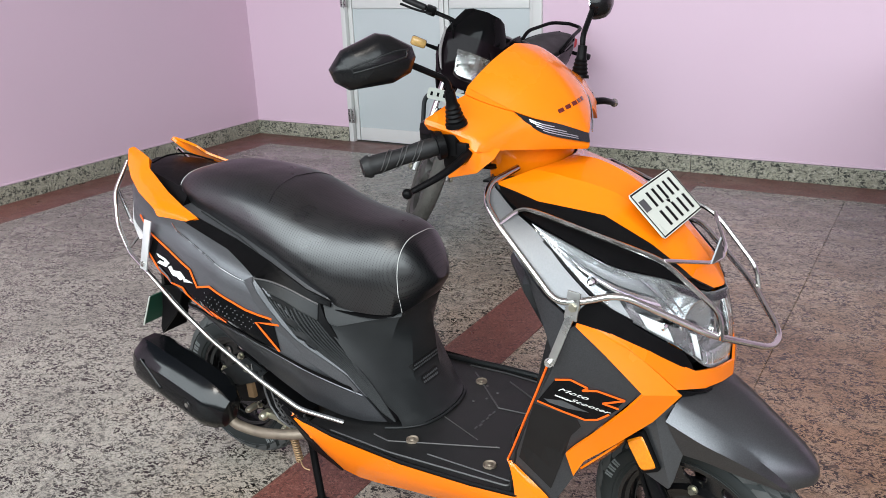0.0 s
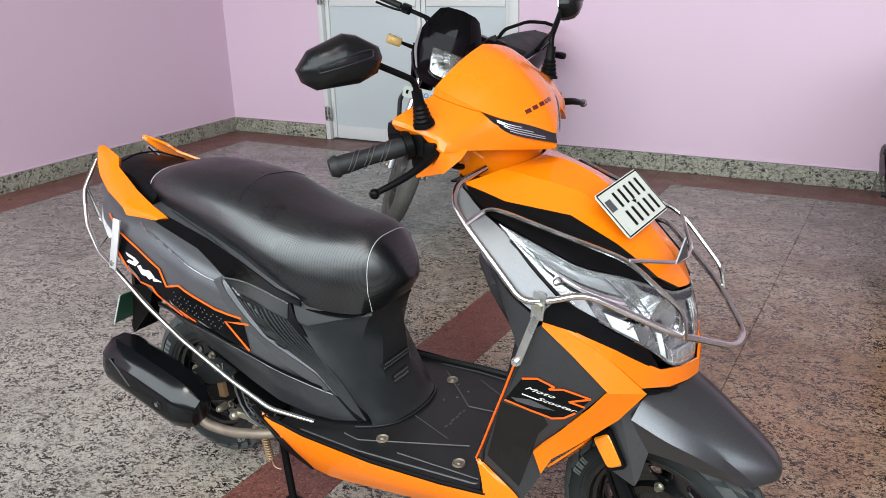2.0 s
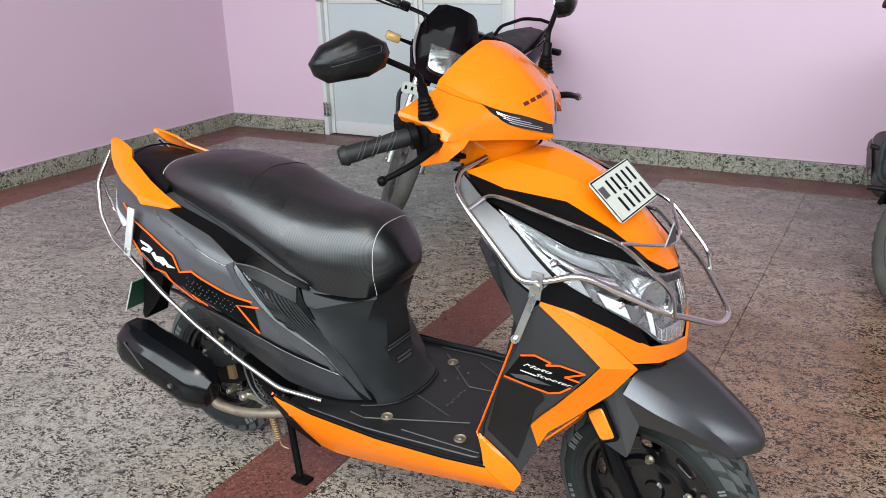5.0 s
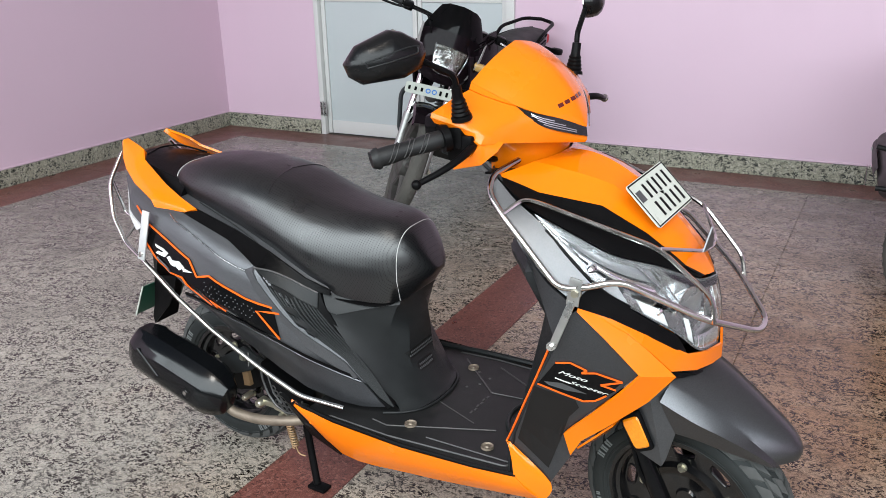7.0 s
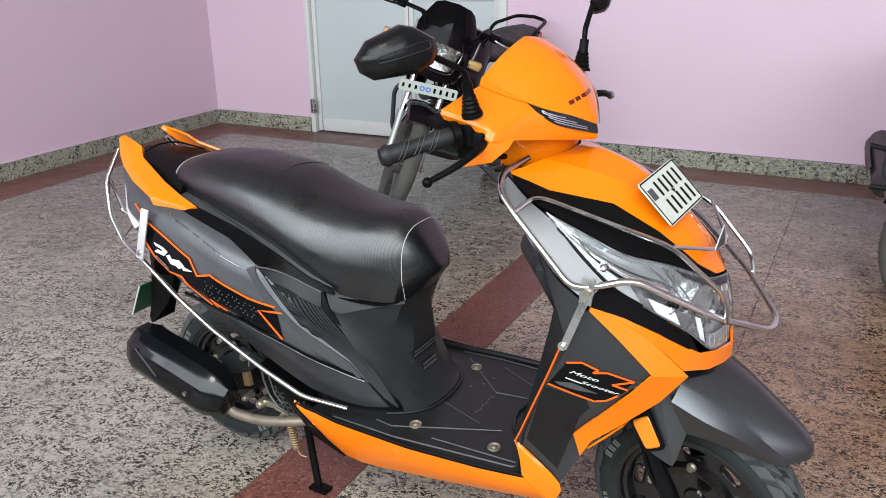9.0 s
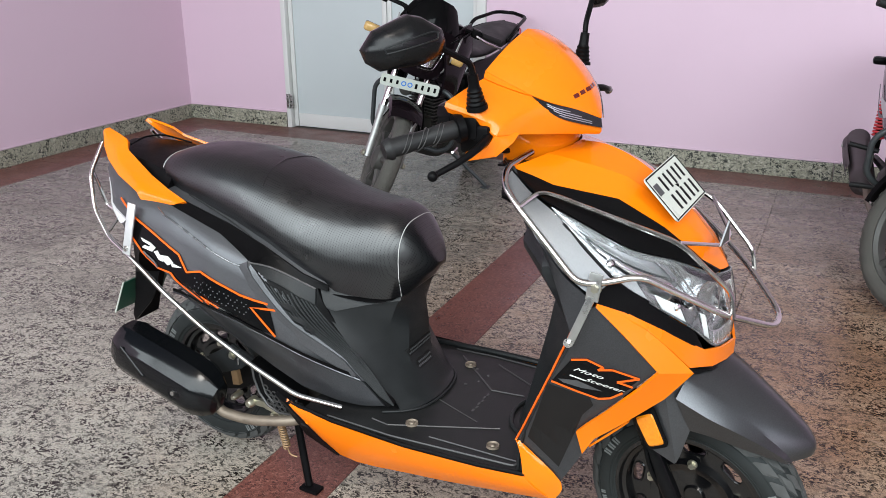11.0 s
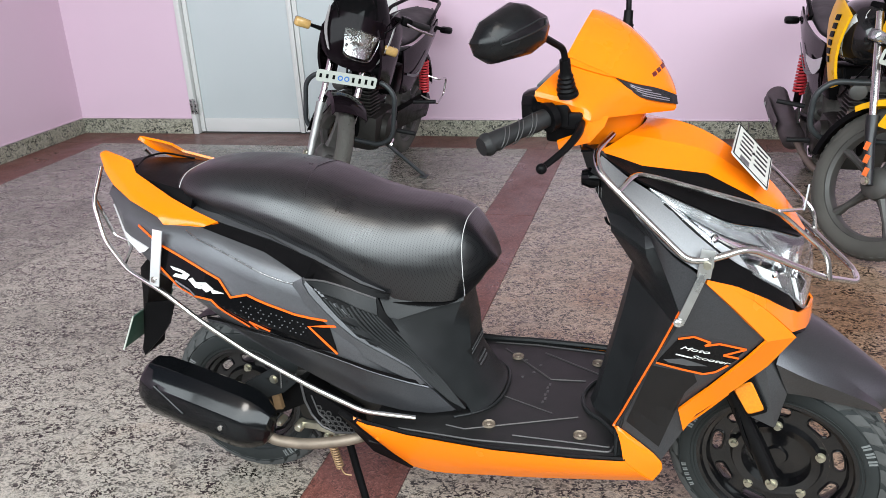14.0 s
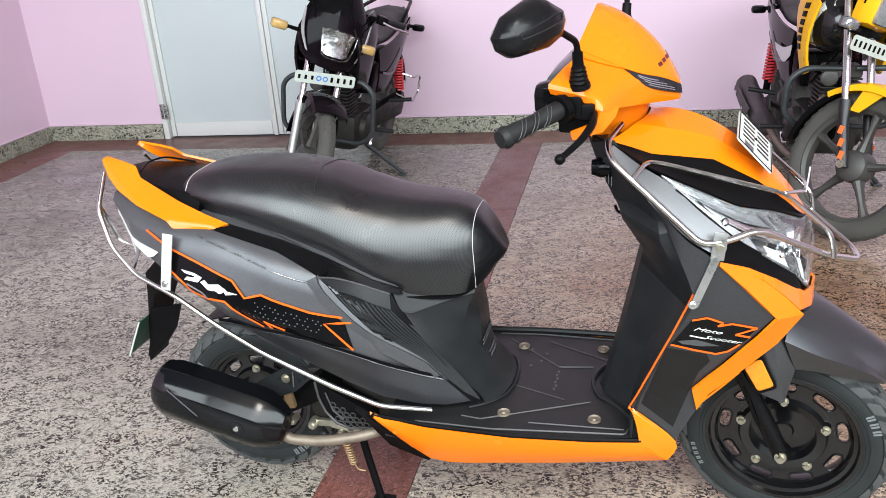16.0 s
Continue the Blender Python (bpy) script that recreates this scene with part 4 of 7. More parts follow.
    marks = ([(-0.668, 0.671), (-0.637, 0.664), (-0.618, 0.655), (-0.628, 0.645), (-0.662, 0.650), (-0.655, 0.656), (-0.640, 0.654), (-0.635, 0.658), (-0.660, 0.664)],
             [(-0.622, 0.646), (-0.612, 0.650), (-0.590, 0.628), (-0.604, 0.630)], [(-0.604, 0.641), (-0.578, 0.642), (-0.560, 0.629), (-0.575, 0.622), (-0.592, 0.632), (-0.582, 0.636)], [(-0.566, 0.629), (-0.535, 0.621), (-0.562, 0.620)])
    for shape in marks:
        part("sticker_mark", on_flank(shape, 0.0045, 0.002), WHITE, b, "slanted white mark", 0)
    part("sticker_underline", line_on_flank([(-0.655, 0.641), (-0.618, 0.624), (-0.604, 0.612)], 0.0035, 0.004), GREYL, b)
    dots = bmesh.new()
    for i in range(13):
        for j in range(4):
            x0, z0 = -0.495 + 0.0115 * i + 0.006 * (j % 2), 0.604 - 0.009 * j - 0.0036 * i
            if (i * 7 + j * 5) % 4 == 3:
                continue
            q = [dots.verts.new(flank(x0 + 0.0020 * math.cos(radians(60 * k)), z0 + 0.0017 * math.sin(radians(60 * k)), 0.0032)) for k in range(6)]
            dots.faces.new(q)
    tagged(part("sticker_dots", dots, GREYP, b, "", 0), kind="stuff")

    # black cover between seat and floor: oblique sides, a valley and a vented centre
    levels = [
        [(-0.225, -0.150, 0.606), (-0.190, -0.128, 0.598), (-0.125, -0.098, 0.602), (-0.066, -0.056, 0.606), (-0.070, -0.03, 0.606), (-0.070, 0, 0.606)],
        [(-0.212, -0.167, 0.566), (-0.175, -0.150, 0.551), (-0.110, -0.114, 0.563), (-0.046, -0.078, 0.574), (-0.058, -0.040, 0.572), (-0.060, 0, 0.572)],
        [(-0.208, -0.165, 0.558), (-0.170, -0.1475, 0.543), (-0.112, -0.117, 0.552), (-0.055, -0.084, 0.560), (-0.056, -0.040, 0.560), (-0.057, 0, 0.560)],
        [(-0.157, -0.160, 0.495), (-0.136, -0.141, 0.490), (-0.105, -0.115, 0.485), (-0.078, -0.088, 0.479), (-0.046, -0.046, 0.485), (-0.044, 0, 0.485)],
        [(-0.106, -0.150, 0.415), (-0.090, -0.128, 0.412), (-0.076, -0.107, 0.410), (-0.064, -0.082, 0.408), (-0.043, -0.052, 0.410), (-0.043, 0, 0.410)],
        [(-0.058, -0.132, 0.356), (-0.048, -0.114, 0.355), (-0.038, -0.100, 0.354), (-0.026, -0.082, 0.352), (-0.016, -0.045, 0.352), (-0.012, 0, 0.352)],
        [(-0.034, -0.124, 0.324), (-0.024, -0.110, 0.322), (-0.013, -0.098, 0.322), (-0.002, -0.072, 0.322), (0.006, -0.035, 0.322), (0.008, 0, 0.322)],
        [(-0.026, -0.130, 0.311), (-0.014, -0.116, 0.311), (-0.002, -0.102, 0.311), (0.010, -0.074, 0.311), (0.018, -0.036, 0.311), (0.020, 0, 0.311)],
    ]
    cols = [spline(c, 3) for c in zip(*[both(r) for r in levels])]
    knee_ob = part("knee_cover", sheet([[c[i] for c in cols] for i in range(len(cols[0]))], 0.004), SATIN, b, "black textured front cover under the seat", 26)
    part("knee_lip", tube(spline([(-0.060, -0.150, 0.314), (-0.02, -0.124, 0.313), (0.012, -0.088, 0.313), (0.026, -0.04, 0.313), (0.028, 0, 0.313), (0.026, 0.04, 0.313), (0.012, 0.088, 0.313), (-0.02, 0.124, 0.313), (-0.060, 0.150, 0.314)], 5), 0.003, 8), SATIN, b, "rounded foot of the front cover")
    for z0, z1, wd, n_c in ((0.439, 0.417, 0.062, 15), (0.399, 0.377, 0.036, 9)):
        vent = part("vent", drape(flat_shape([(-0.04, -wd, z0 - 0.006), (-0.04, -wd * 0.8, z0), (-0.04, wd * 0.8, z0), (-0.04, wd, z0 - 0.006), (-0.04, wd * 0.86, z1), (-0.04, -wd * 0.86, z1)], 4), [knee_ob], (-1, 0, 0), 0.0015, 0.001), MESHY, b, "honeycomb vent", 0)
        for i in range(n_c):
            for j in range(2):
                y0 = (i - (n_c - 1) / 2) * wd * 1.7 / n_c + (0.0022 if j else -0.0022)
                cell = flat_shape([(-0.04, y0 + 0.0026 * math.cos(radians(60 * k)), z1 + 0.007 + 0.008 * j + 0.0026 * math.sin(radians(60 * k))) for k in range(6)], 0)
                part("vent_cell", drape(cell, [knee_ob], (-1, 0, 0), 0.0032, 0.001), GREYP, vent, "", 0)

    # floor board and orange skirt
    part("floor_board", loft(bmesh.new(), [[V(-0.24, -0.222, z), V(-0.12, -0.236, z), (V(0.06, -0.24, z)), V(0.325, -0.222, z), V(0.345, -0.1, z), V(0.345, 0.1, z), V(0.325, 0.222, z), V(0.06, 0.24, z), V(-0.12, 0.236, z), V(-0.24, 0.222, z)] for z in (0.27, 0.302, 0.308)]), MAT, b, "black ribbed rubber floor board", 30)
    mats = [[(-0.018, 0.194), (0.122, 0.061)], [(0.122, 0.061), (0.203, 0.069)], [(0.086, 0.189), (0.241, 0.101)], [(-0.071, -0.177), (-0.026, -0.185)], [(-0.026, -0.185), (0.208, -0.089)], [(0.081, -0.187), (0.287, -0.189)], [(0.020, -0.030), (0.150, -0.085)]]
    for k, ((x0, y0), (x1, y1)) in enumerate(mats):
        part("floor_rib", tube([(x0, y0, 0.3085), (x1, y1, 0.3085)], 0.0022 if k < 6 else 0.0014, 6), RIBM, b)
    part("mat_edge", tube(rounded([(-0.17, -0.212, 0.309), (0.0, -0.222, 0.309), (0.29, -0.207, 0.309), (0.296, -0.185, 0.309)], 0.01), 0.0026, 6), RIBM, b, "raised edge of the mat")
    part("mat_edge", tube([(-0.05, 0.222, 0.309), (0.06, 0.226, 0.309), (0.30, 0.208, 0.309)], 0.0026, 6), RIBM, b, "raised edge of the mat")
    part("board_rim", tube(spline([(-0.20, 0.232, 0.314), (-0.05, 0.240, 0.313), (0.06, 0.244, 0.313), (0.22, 0.238, 0.313), (0.325, 0.226, 0.313)], 4), 0.0075, 8), SATIN, b, "black rounded rim of the floor board")
    for x0, y0 in ((0.012, 0.046), (0.052, 0.062), (0.075, 0.088), (0.085, 0.125), (0.045, 0.145)):
        part("mat_stud", lathe([(0.0, 0.0015), (0.003, 0.001), (0.0042, -0.001)], 8, m=Matrix.Translation((x0, y0, 0.3085)) @ Matrix.Rotation(radians(90), 4, "X")), RIBM, b)
    for x0, y0 in ((0.222, -0.16), (0.022, -0.158), (0.022, 0.155), (0.222, 0.158)):
        part("floor_screw", lathe([(0.0, 0.003), (0.004, 0.003), (0.006, 0.0), (0.011, 0.0), (0.014, 0.003), (0.015, -0.002), (0.0, -0.002)], 16, m=Matrix.Translation((x0, y0, 0.311)) @ Matrix.Rotation(radians(90), 4, "X")), RUST, b, "recessed floor screw")
    for k in range(6):
        part("tread_letter", block(0.005, 0.010, 0.0016, (0.120 + 0.003 * (k % 2), -0.042 + 0.016 * k, 0.3085), 0.0004), RIBM, b)
    sk = strip([(-0.268, -0.229, 0.334), (-0.14, -0.240, 0.316), (0.05, -0.244, 0.308), (0.22, -0.236, 0.307), (0.322, -0.226, 0.307)], [(-0.262, -0.224, 0.325), (-0.142, -0.206, 0.212), (0.05, -0.208, 0.220), (0.22, -0.205, 0.236), (0.378, -0.200, 0.253)], 0.004, 5, 0.008)
    pair("skirt", (sk), ORANGE, b, "orange side skirt along the floor board", 45)
    nose = strip([(0.318, -0.227, 0.307), (0.312, -0.224, 0.345), (0.300, -0.219, 0.385)], [(0.376, -0.201, 0.253), (0.391, -0.202, 0.300), (0.304, -0.2185, 0.378)], 0.004, 4, 0.003)
    pair("skirt_front", (nose), ORANGE, b)
    pair("skirt_edge", (tube([(-0.26, -0.231, 0.330), (-0.14, -0.240, 0.319), (0.05, -0.244, 0.311), (0.22, -0.237, 0.310), (0.322, -0.226, 0.310)], 0.005, 6)), BLACK, b)
    pair("skirt_end", (strip([(-0.30, -0.222, 0.345), (-0.27, -0.230, 0.334), (-0.262, -0.226, 0.33)], [(-0.235, -0.2, 0.24), (-0.16, -0.2, 0.212), (-0.142, -0.204, 0.212)], 0.01)), BLACK, b)
    for x0, z0 in ((-0.211, 0.292), (0.30, 0.262)):
        part("skirt_screw", bolt((x0, -0.236 if x0 < 0 else -0.216, z0), 0.004, 0.002), ORANGE, b)

    # inner leg shield: a wedge-shaped spine below, an open pocket above
    levels = [
        [(0.262, -0.182, 0.938), (0.250, -0.168, 0.936), (0.226, -0.135, 0.937), (0.207, -0.100, 0.938), (0.205, 0, 0.940)],
        [(0.318, -0.226, 0.866), (0.300, -0.208, 0.864), (0.274, -0.150, 0.862), (0.232, -0.104, 0.862), (0.230, 0, 0.862)],
        [(0.362, -0.246, 0.800), (0.346, -0.232, 0.798), (0.306, -0.152, 0.800), (0.262, -0.108, 0.800), (0.260, 0, 0.800)],
        [(0.368, -0.248, 0.782), (0.350, -0.250, 0.778), (0.278, -0.160, 0.791), (0.267, -0.108, 0.792), (0.265, 0, 0.793)],
        [(0.372, -0.250, 0.766), (0.352, -0.250, 0.764), (0.279, -0.158, 0.776), (0.270, -0.100, 0.778), (0.268, 0, 0.778)],
        [(0.394, -0.254, 0.715), (0.372, -0.236, 0.716), (0.312, -0.150, 0.722), (0.298, -0.07, 0.722), (0.296, 0, 0.722)],
        [(0.414, -0.256, 0.655), (0.398, -0.220, 0.655), (0.350, -0.140, 0.660), (0.318, -0.055, 0.668), (0.312, 0, 0.670)],
        [(0.408, -0.256, 0.632), (0.404, -0.215, 0.616), (0.370, -0.122, 0.612), (0.312, -0.046, 0.640), (0.306, 0, 0.642)],
        [(0.384, -0.248, 0.580), (0.384, -0.205, 0.570), (0.354, -0.118, 0.556), (0.296, -0.042, 0.560), (0.288, 0, 0.560)],
        [(0.346, -0.234, 0.490), (0.352, -0.195, 0.480), (0.330, -0.111, 0.470), (0.275, -0.040, 0.470), (0.267, 0, 0.470)],
        [(0.314, -0.222, 0.410), (0.324, -0.190, 0.400), (0.310, -0.104, 0.390), (0.255, -0.038, 0.390), (0.246, 0, 0.390)],
        [(0.302, -0.216, 0.350), (0.312, -0.186, 0.340), (0.296, -0.100, 0.330), (0.241, -0.036, 0.330), (0.232, 0, 0.330)],
        [(0.300, -0.216, 0.307), (0.310, -0.186, 0.307), (0.290, -0.100, 0.307), (0.234, -0.040, 0.307), (0.222, 0, 0.307)],
    ]
    cols = [poly(c, 2) for c in zip(*[both(r) for r in levels])]
    part("leg_shield", sheet([[c[i] for c in cols] for i in range(len(cols[0]))], 0.004), SATIN, b, "black inner leg shield with an open pocket", 24)
    pair("shield_inside", sheet([[(0.262, -0.182, 0.938), (0.318, -0.226, 0.866), (0.362, -0.246, 0.800), (0.372, -0.250, 0.766), (0.394, -0.254, 0.715), (0.414, -0.256, 0.655), (0.384, -0.248, 0.580), (0.346, -0.234, 0.490), (0.300, -0.216, 0.380), (0.300, -0.216, 0.307)],
                                 [(0.300, -0.130, 0.890), (0.36, -0.17, 0.83), (0.41, -0.19, 0.78), (0.43, -0.21, 0.766), (0.45, -0.215, 0.715), (0.47, -0.215, 0.655), (0.44, -0.2, 0.580), (0.41, -0.19, 0.490), (0.38, -0.18, 0.38), (0.37, -0.18, 0.307)]], 0.004), SATIN, b)
    part("mat_rim", tube(spline([(0.300, -0.150, 0.312), (0.262, -0.098, 0.312), (0.224, -0.060, 0.312), (0.208, 0, 0.312), (0.224, 0.060, 0.312), (0.262, 0.098, 0.312), (0.300, 0.150, 0.312)], 5), 0.005, 8), SATIN, b, "raised rim of the floor mat")
    part("ignition_lock", lathe([(0.0, -0.016), (0.015, -0.016), (0.019, -0.004), (0.021, 0.0), (0.021, 0.02), (0, 0.02)], 18, m=Matrix.Translation((0.234, -0.116, 0.868)) @ Matrix.Rotation(radians(-90), 4, "Z")), GLOSS, b, "black ignition lock")
    for k in range(3):
        part("lock_scuff", block(0.0012, 0.004, 0.020, (0.246 + 0.006 * k, -0.129 - 0.007 * k, 0.851 - 0.002 * k), 0.0), GREYL, b, "", 0)
    part("bag_hook", tube(rounded([(0.286, -0.112, 0.768), (0.268, -0.114, 0.774), (0.263, -0.114, 0.788)], 0.006), 0.003, 8), BLACK, b, "small black bag hook")

    # front apron
    edge = [(0.256, -0.176, 0.936), (0.332, -0.154, 0.902), (0.446, -0.114, 0.880), (0.53, -0.096, 0.832), (0.602, -0.074, 0.774), (0.630, -0.034, 0.745)]
    mid = [(0.330, 0, 0.958), (0.385, 0, 0.956), (0.455, 0, 0.928), (0.54, 0, 0.866), (0.600, 0, 0.802), (0.640, 0, 0.742)]
    e, c = poly(edge, 4), spline(mid, 4)
    rows = []
    across = [0.0, 0.19, 0.38, 0.57, 0.70, 0.85, 1.0]
    for k in range(13):
        f = across[abs(k - 6)]
        fold = 0.34 * f / 0.57 if f < 0.57 else 0.34 + 0.66 * (f - 0.57) / 0.43
        rows.append([V(q.x + (p.x - q.x) * f ** (1.6 - 0.3 * min(1, i / 5)), (p.y if k < 6 else -p.y) * f, q.z + (p.z - q.z) * fold) for i, (p, q) in enumerate(zip(e, c))])
    part("nose_panel", sheet(rows, 0.004), ORANGE, b, "glossy orange front panel with a crease", 13)
    black = strip(edge, [(0.260, -0.186, 0.930), (0.330, -0.205, 0.890), (0.42, -0.196, 0.845), (0.49, -0.174, 0.808), (0.56, -0.117, 0.780), (0.625, -0.05, 0.742)], 0.004, 3, -0.006, kink=True)
    pair("dark_panel", (black), BLACK, b, "matt black panel over the headlamp", 40)
    silver = strip([(0.262, -0.187, 0.930), (0.31, -0.206, 0.896), (0.362, -0.216, 0.866), (0.42, -0.230, 0.815), (0.478, -0.240, 0.770)], [(0.256, -0.200, 0.914), (0.30, -0.236, 0.880), (0.35, -0.254, 0.825), (0.40, -0.262, 0.775), (0.452, -0.262, 0.742)], 0.004, 2, 0.003)
    pair("silver_panel", (silver), SILVER, b, "silver painted side panel", 40)
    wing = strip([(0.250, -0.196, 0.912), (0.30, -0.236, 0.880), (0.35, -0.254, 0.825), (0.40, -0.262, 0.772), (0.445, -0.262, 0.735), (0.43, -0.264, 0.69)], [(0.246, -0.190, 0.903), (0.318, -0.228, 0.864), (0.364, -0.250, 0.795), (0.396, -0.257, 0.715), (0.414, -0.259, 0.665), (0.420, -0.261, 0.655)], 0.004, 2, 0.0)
    pair("shield_wing", (wing), DARKSHADE, b)
    band = straight([(0.450, -0.262, 0.762), (0.482, -0.232, 0.766), (0.548, -0.186, 0.707), (0.606, -0.130, 0.652), (0.619, -0.117, 0.618)], [(0.455, -0.256, 0.731), (0.500, -0.232, 0.711), (0.560, -0.184, 0.668), (0.606, -0.144, 0.630), (0.623, -0.118, 0.611)], 0.005, 3)
    pair("lamp_surround", (band), BLACK, b)
    chev = straight([(0.457, -0.253, 0.734), (0.535, -0.212, 0.678), (0.578, -0.192, 0.635), (0.620, -0.170, 0.590), (0.575, -0.182, 0.532), (0.50, -0.194, 0.462), (0.452, -0.198, 0.42), (0.430, -0.196, 0.378)],
                    [(0.455, -0.256, 0.722), (0.505, -0.240, 0.668), (0.535, -0.230, 0.634), (0.566, -0.218, 0.600), (0.535, -0.217, 0.560), (0.475, -0.214, 0.492), (0.44, -0.212, 0.456), (0.420, -0.208, 0.432)], 0.006, 3)
    chev_ob = pair("chevron", (chev), ORANGE, b, "orange arrow-shaped panel", 30)
    lip = straight([(0.466, -0.248, 0.729), (0.500, -0.230, 0.712), (0.560, -0.182, 0.669), (0.606, -0.142, 0.630), (0.626, -0.116, 0.612), (0.650, -0.062, 0.601), (0.664, 0, 0.594)], [(0.500, -0.232, 0.703), (0.540, -0.214, 0.674), (0.580, -0.194, 0.634), (0.612, -0.176, 0.598), (0.642, -0.110, 0.578), (0.657, -0.045, 0.567), (0.664, 0, 0.563)], 0.005, 3)
    pair("nose_lip", (lip), ORANGE, b)
    under = strip([(0.60, -0.17, 0.60), (0.645, -0.09, 0.566), (0.658, 0, 0.560)], [(0.52, -0.15, 0.46), (0.56, -0.08, 0.50), (0.57, 0, 0.51)], 0.004, 2)
    pair("under_nose", (under), BLACK, b)
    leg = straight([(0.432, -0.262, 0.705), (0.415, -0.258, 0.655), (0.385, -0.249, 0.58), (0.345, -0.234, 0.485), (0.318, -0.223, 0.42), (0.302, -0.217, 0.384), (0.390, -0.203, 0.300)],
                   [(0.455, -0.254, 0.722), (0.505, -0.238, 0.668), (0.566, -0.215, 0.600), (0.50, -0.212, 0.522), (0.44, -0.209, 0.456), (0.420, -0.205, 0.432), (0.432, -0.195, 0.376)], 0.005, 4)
    leg_ob = pair("leg_panel", (leg), DARKSHADE, b, "dark grey front side panel", 30)
    pair("inner_duct", (strip([(0.44, -0.190, 0.392), (0.48, -0.188, 0.432), (0.51, -0.184, 0.462)], [(0.46, -0.13, 0.388), (0.49, -0.125, 0.42), (0.51, -0.12, 0.45)], 0.004)), ORANGE, b)
    part("edge_line", tube([(0.424, -0.262, 0.690), (0.408, -0.259, 0.648), (0.379, -0.249, 0.575), (0.339, -0.2335, 0.48), (0.312, -0.2225, 0.415), (0.296, -0.2155, 0.380)], 0.0024, 5), STICKO, b)
    # sticker laid on the leg panel
    back = (0.0, 1, 0)
    on = [leg_ob, chev_ob]
    matt = [(0.368, 0.540), (0.446, 0.518), (0.452, 0.500), (0.424, 0.464), (0.402, 0.436), (0.404, 0.390), (0.386, 0.335), (0.322, 0.394), (0.345, 0.466)]
    part("lower_sticker", drape(flat_shape([(x, -0.25, z) for x, z in matt]), [leg_ob], back, 0.0010, 0.0008), MATTB, b, "matt black lower sticker", 0)
    top = [(0.414, 0.604), (0.442, 0.608), (0.472, 0.594), (0.462, 0.587), (0.488, 0.591), (0.536, 0.577), (0.496, 0.564), (0.524, 0.556)]
    foot = [(0.376, 0.548), (0.422, 0.531), (0.462, 0.519), (0.484, 0.524), (0.506, 0.540)]
    part("sticker", drape(flat_shape([(x, -0.25, z) for x, z in top + foot[::-1]]), on, back, 0.0012, 0.001), GLOSS, b, "gloss black sticker with orange outline", 0)
    part("sticker_shade", drape(flat_shape([(x, -0.25, z) for x, z in ((0.389, 0.556), (0.423, 0.557), (0.469, 0.538), (0.432, 0.540), (0.398, 0.548))]), on, back, 0.0018, 0.001), GREYP, b, "", 0)
    for line in list(zip(top, top[1:])) + list(zip(foot, foot[1:])):
        (x0, z0), (x1, z1) = line
        part("sticker_line", drape(ribbon((x0, -0.25, z0), (x1, -0.25, z1), 0.0040, (0, 1, 0)), on, back, 0.0024, 0.001), STICKO, b, "", 0)
    for words, x, z, s in (("Moto", 0.416, 0.5815, 0.0185), ("Scooter", 0.436, 0.5600, 0.0165)):
        bm = lettering(words, s, 0.0, 0.5)
        ux, uz = V(1.30, 0, -0.34), V(0.10, 0, 0.62)
        for v in bm.verts:
            v.co = V(x, -0.25, z) + ux * v.co.x + uz * v.co.y
        part("sticker_words", drape(bm, on, back, 0.0028, 0.0006), WHITE, b, "white slanted lettering", 0)
    part("sticker_underline", drape(ribbon((0.411, -0.25, 0.5685), (0.440, -0.25, 0.5590), 0.0026, (0, 1, 0)), on, back, 0.0028, 0.0006), WHITE, b, "", 0)
    return b


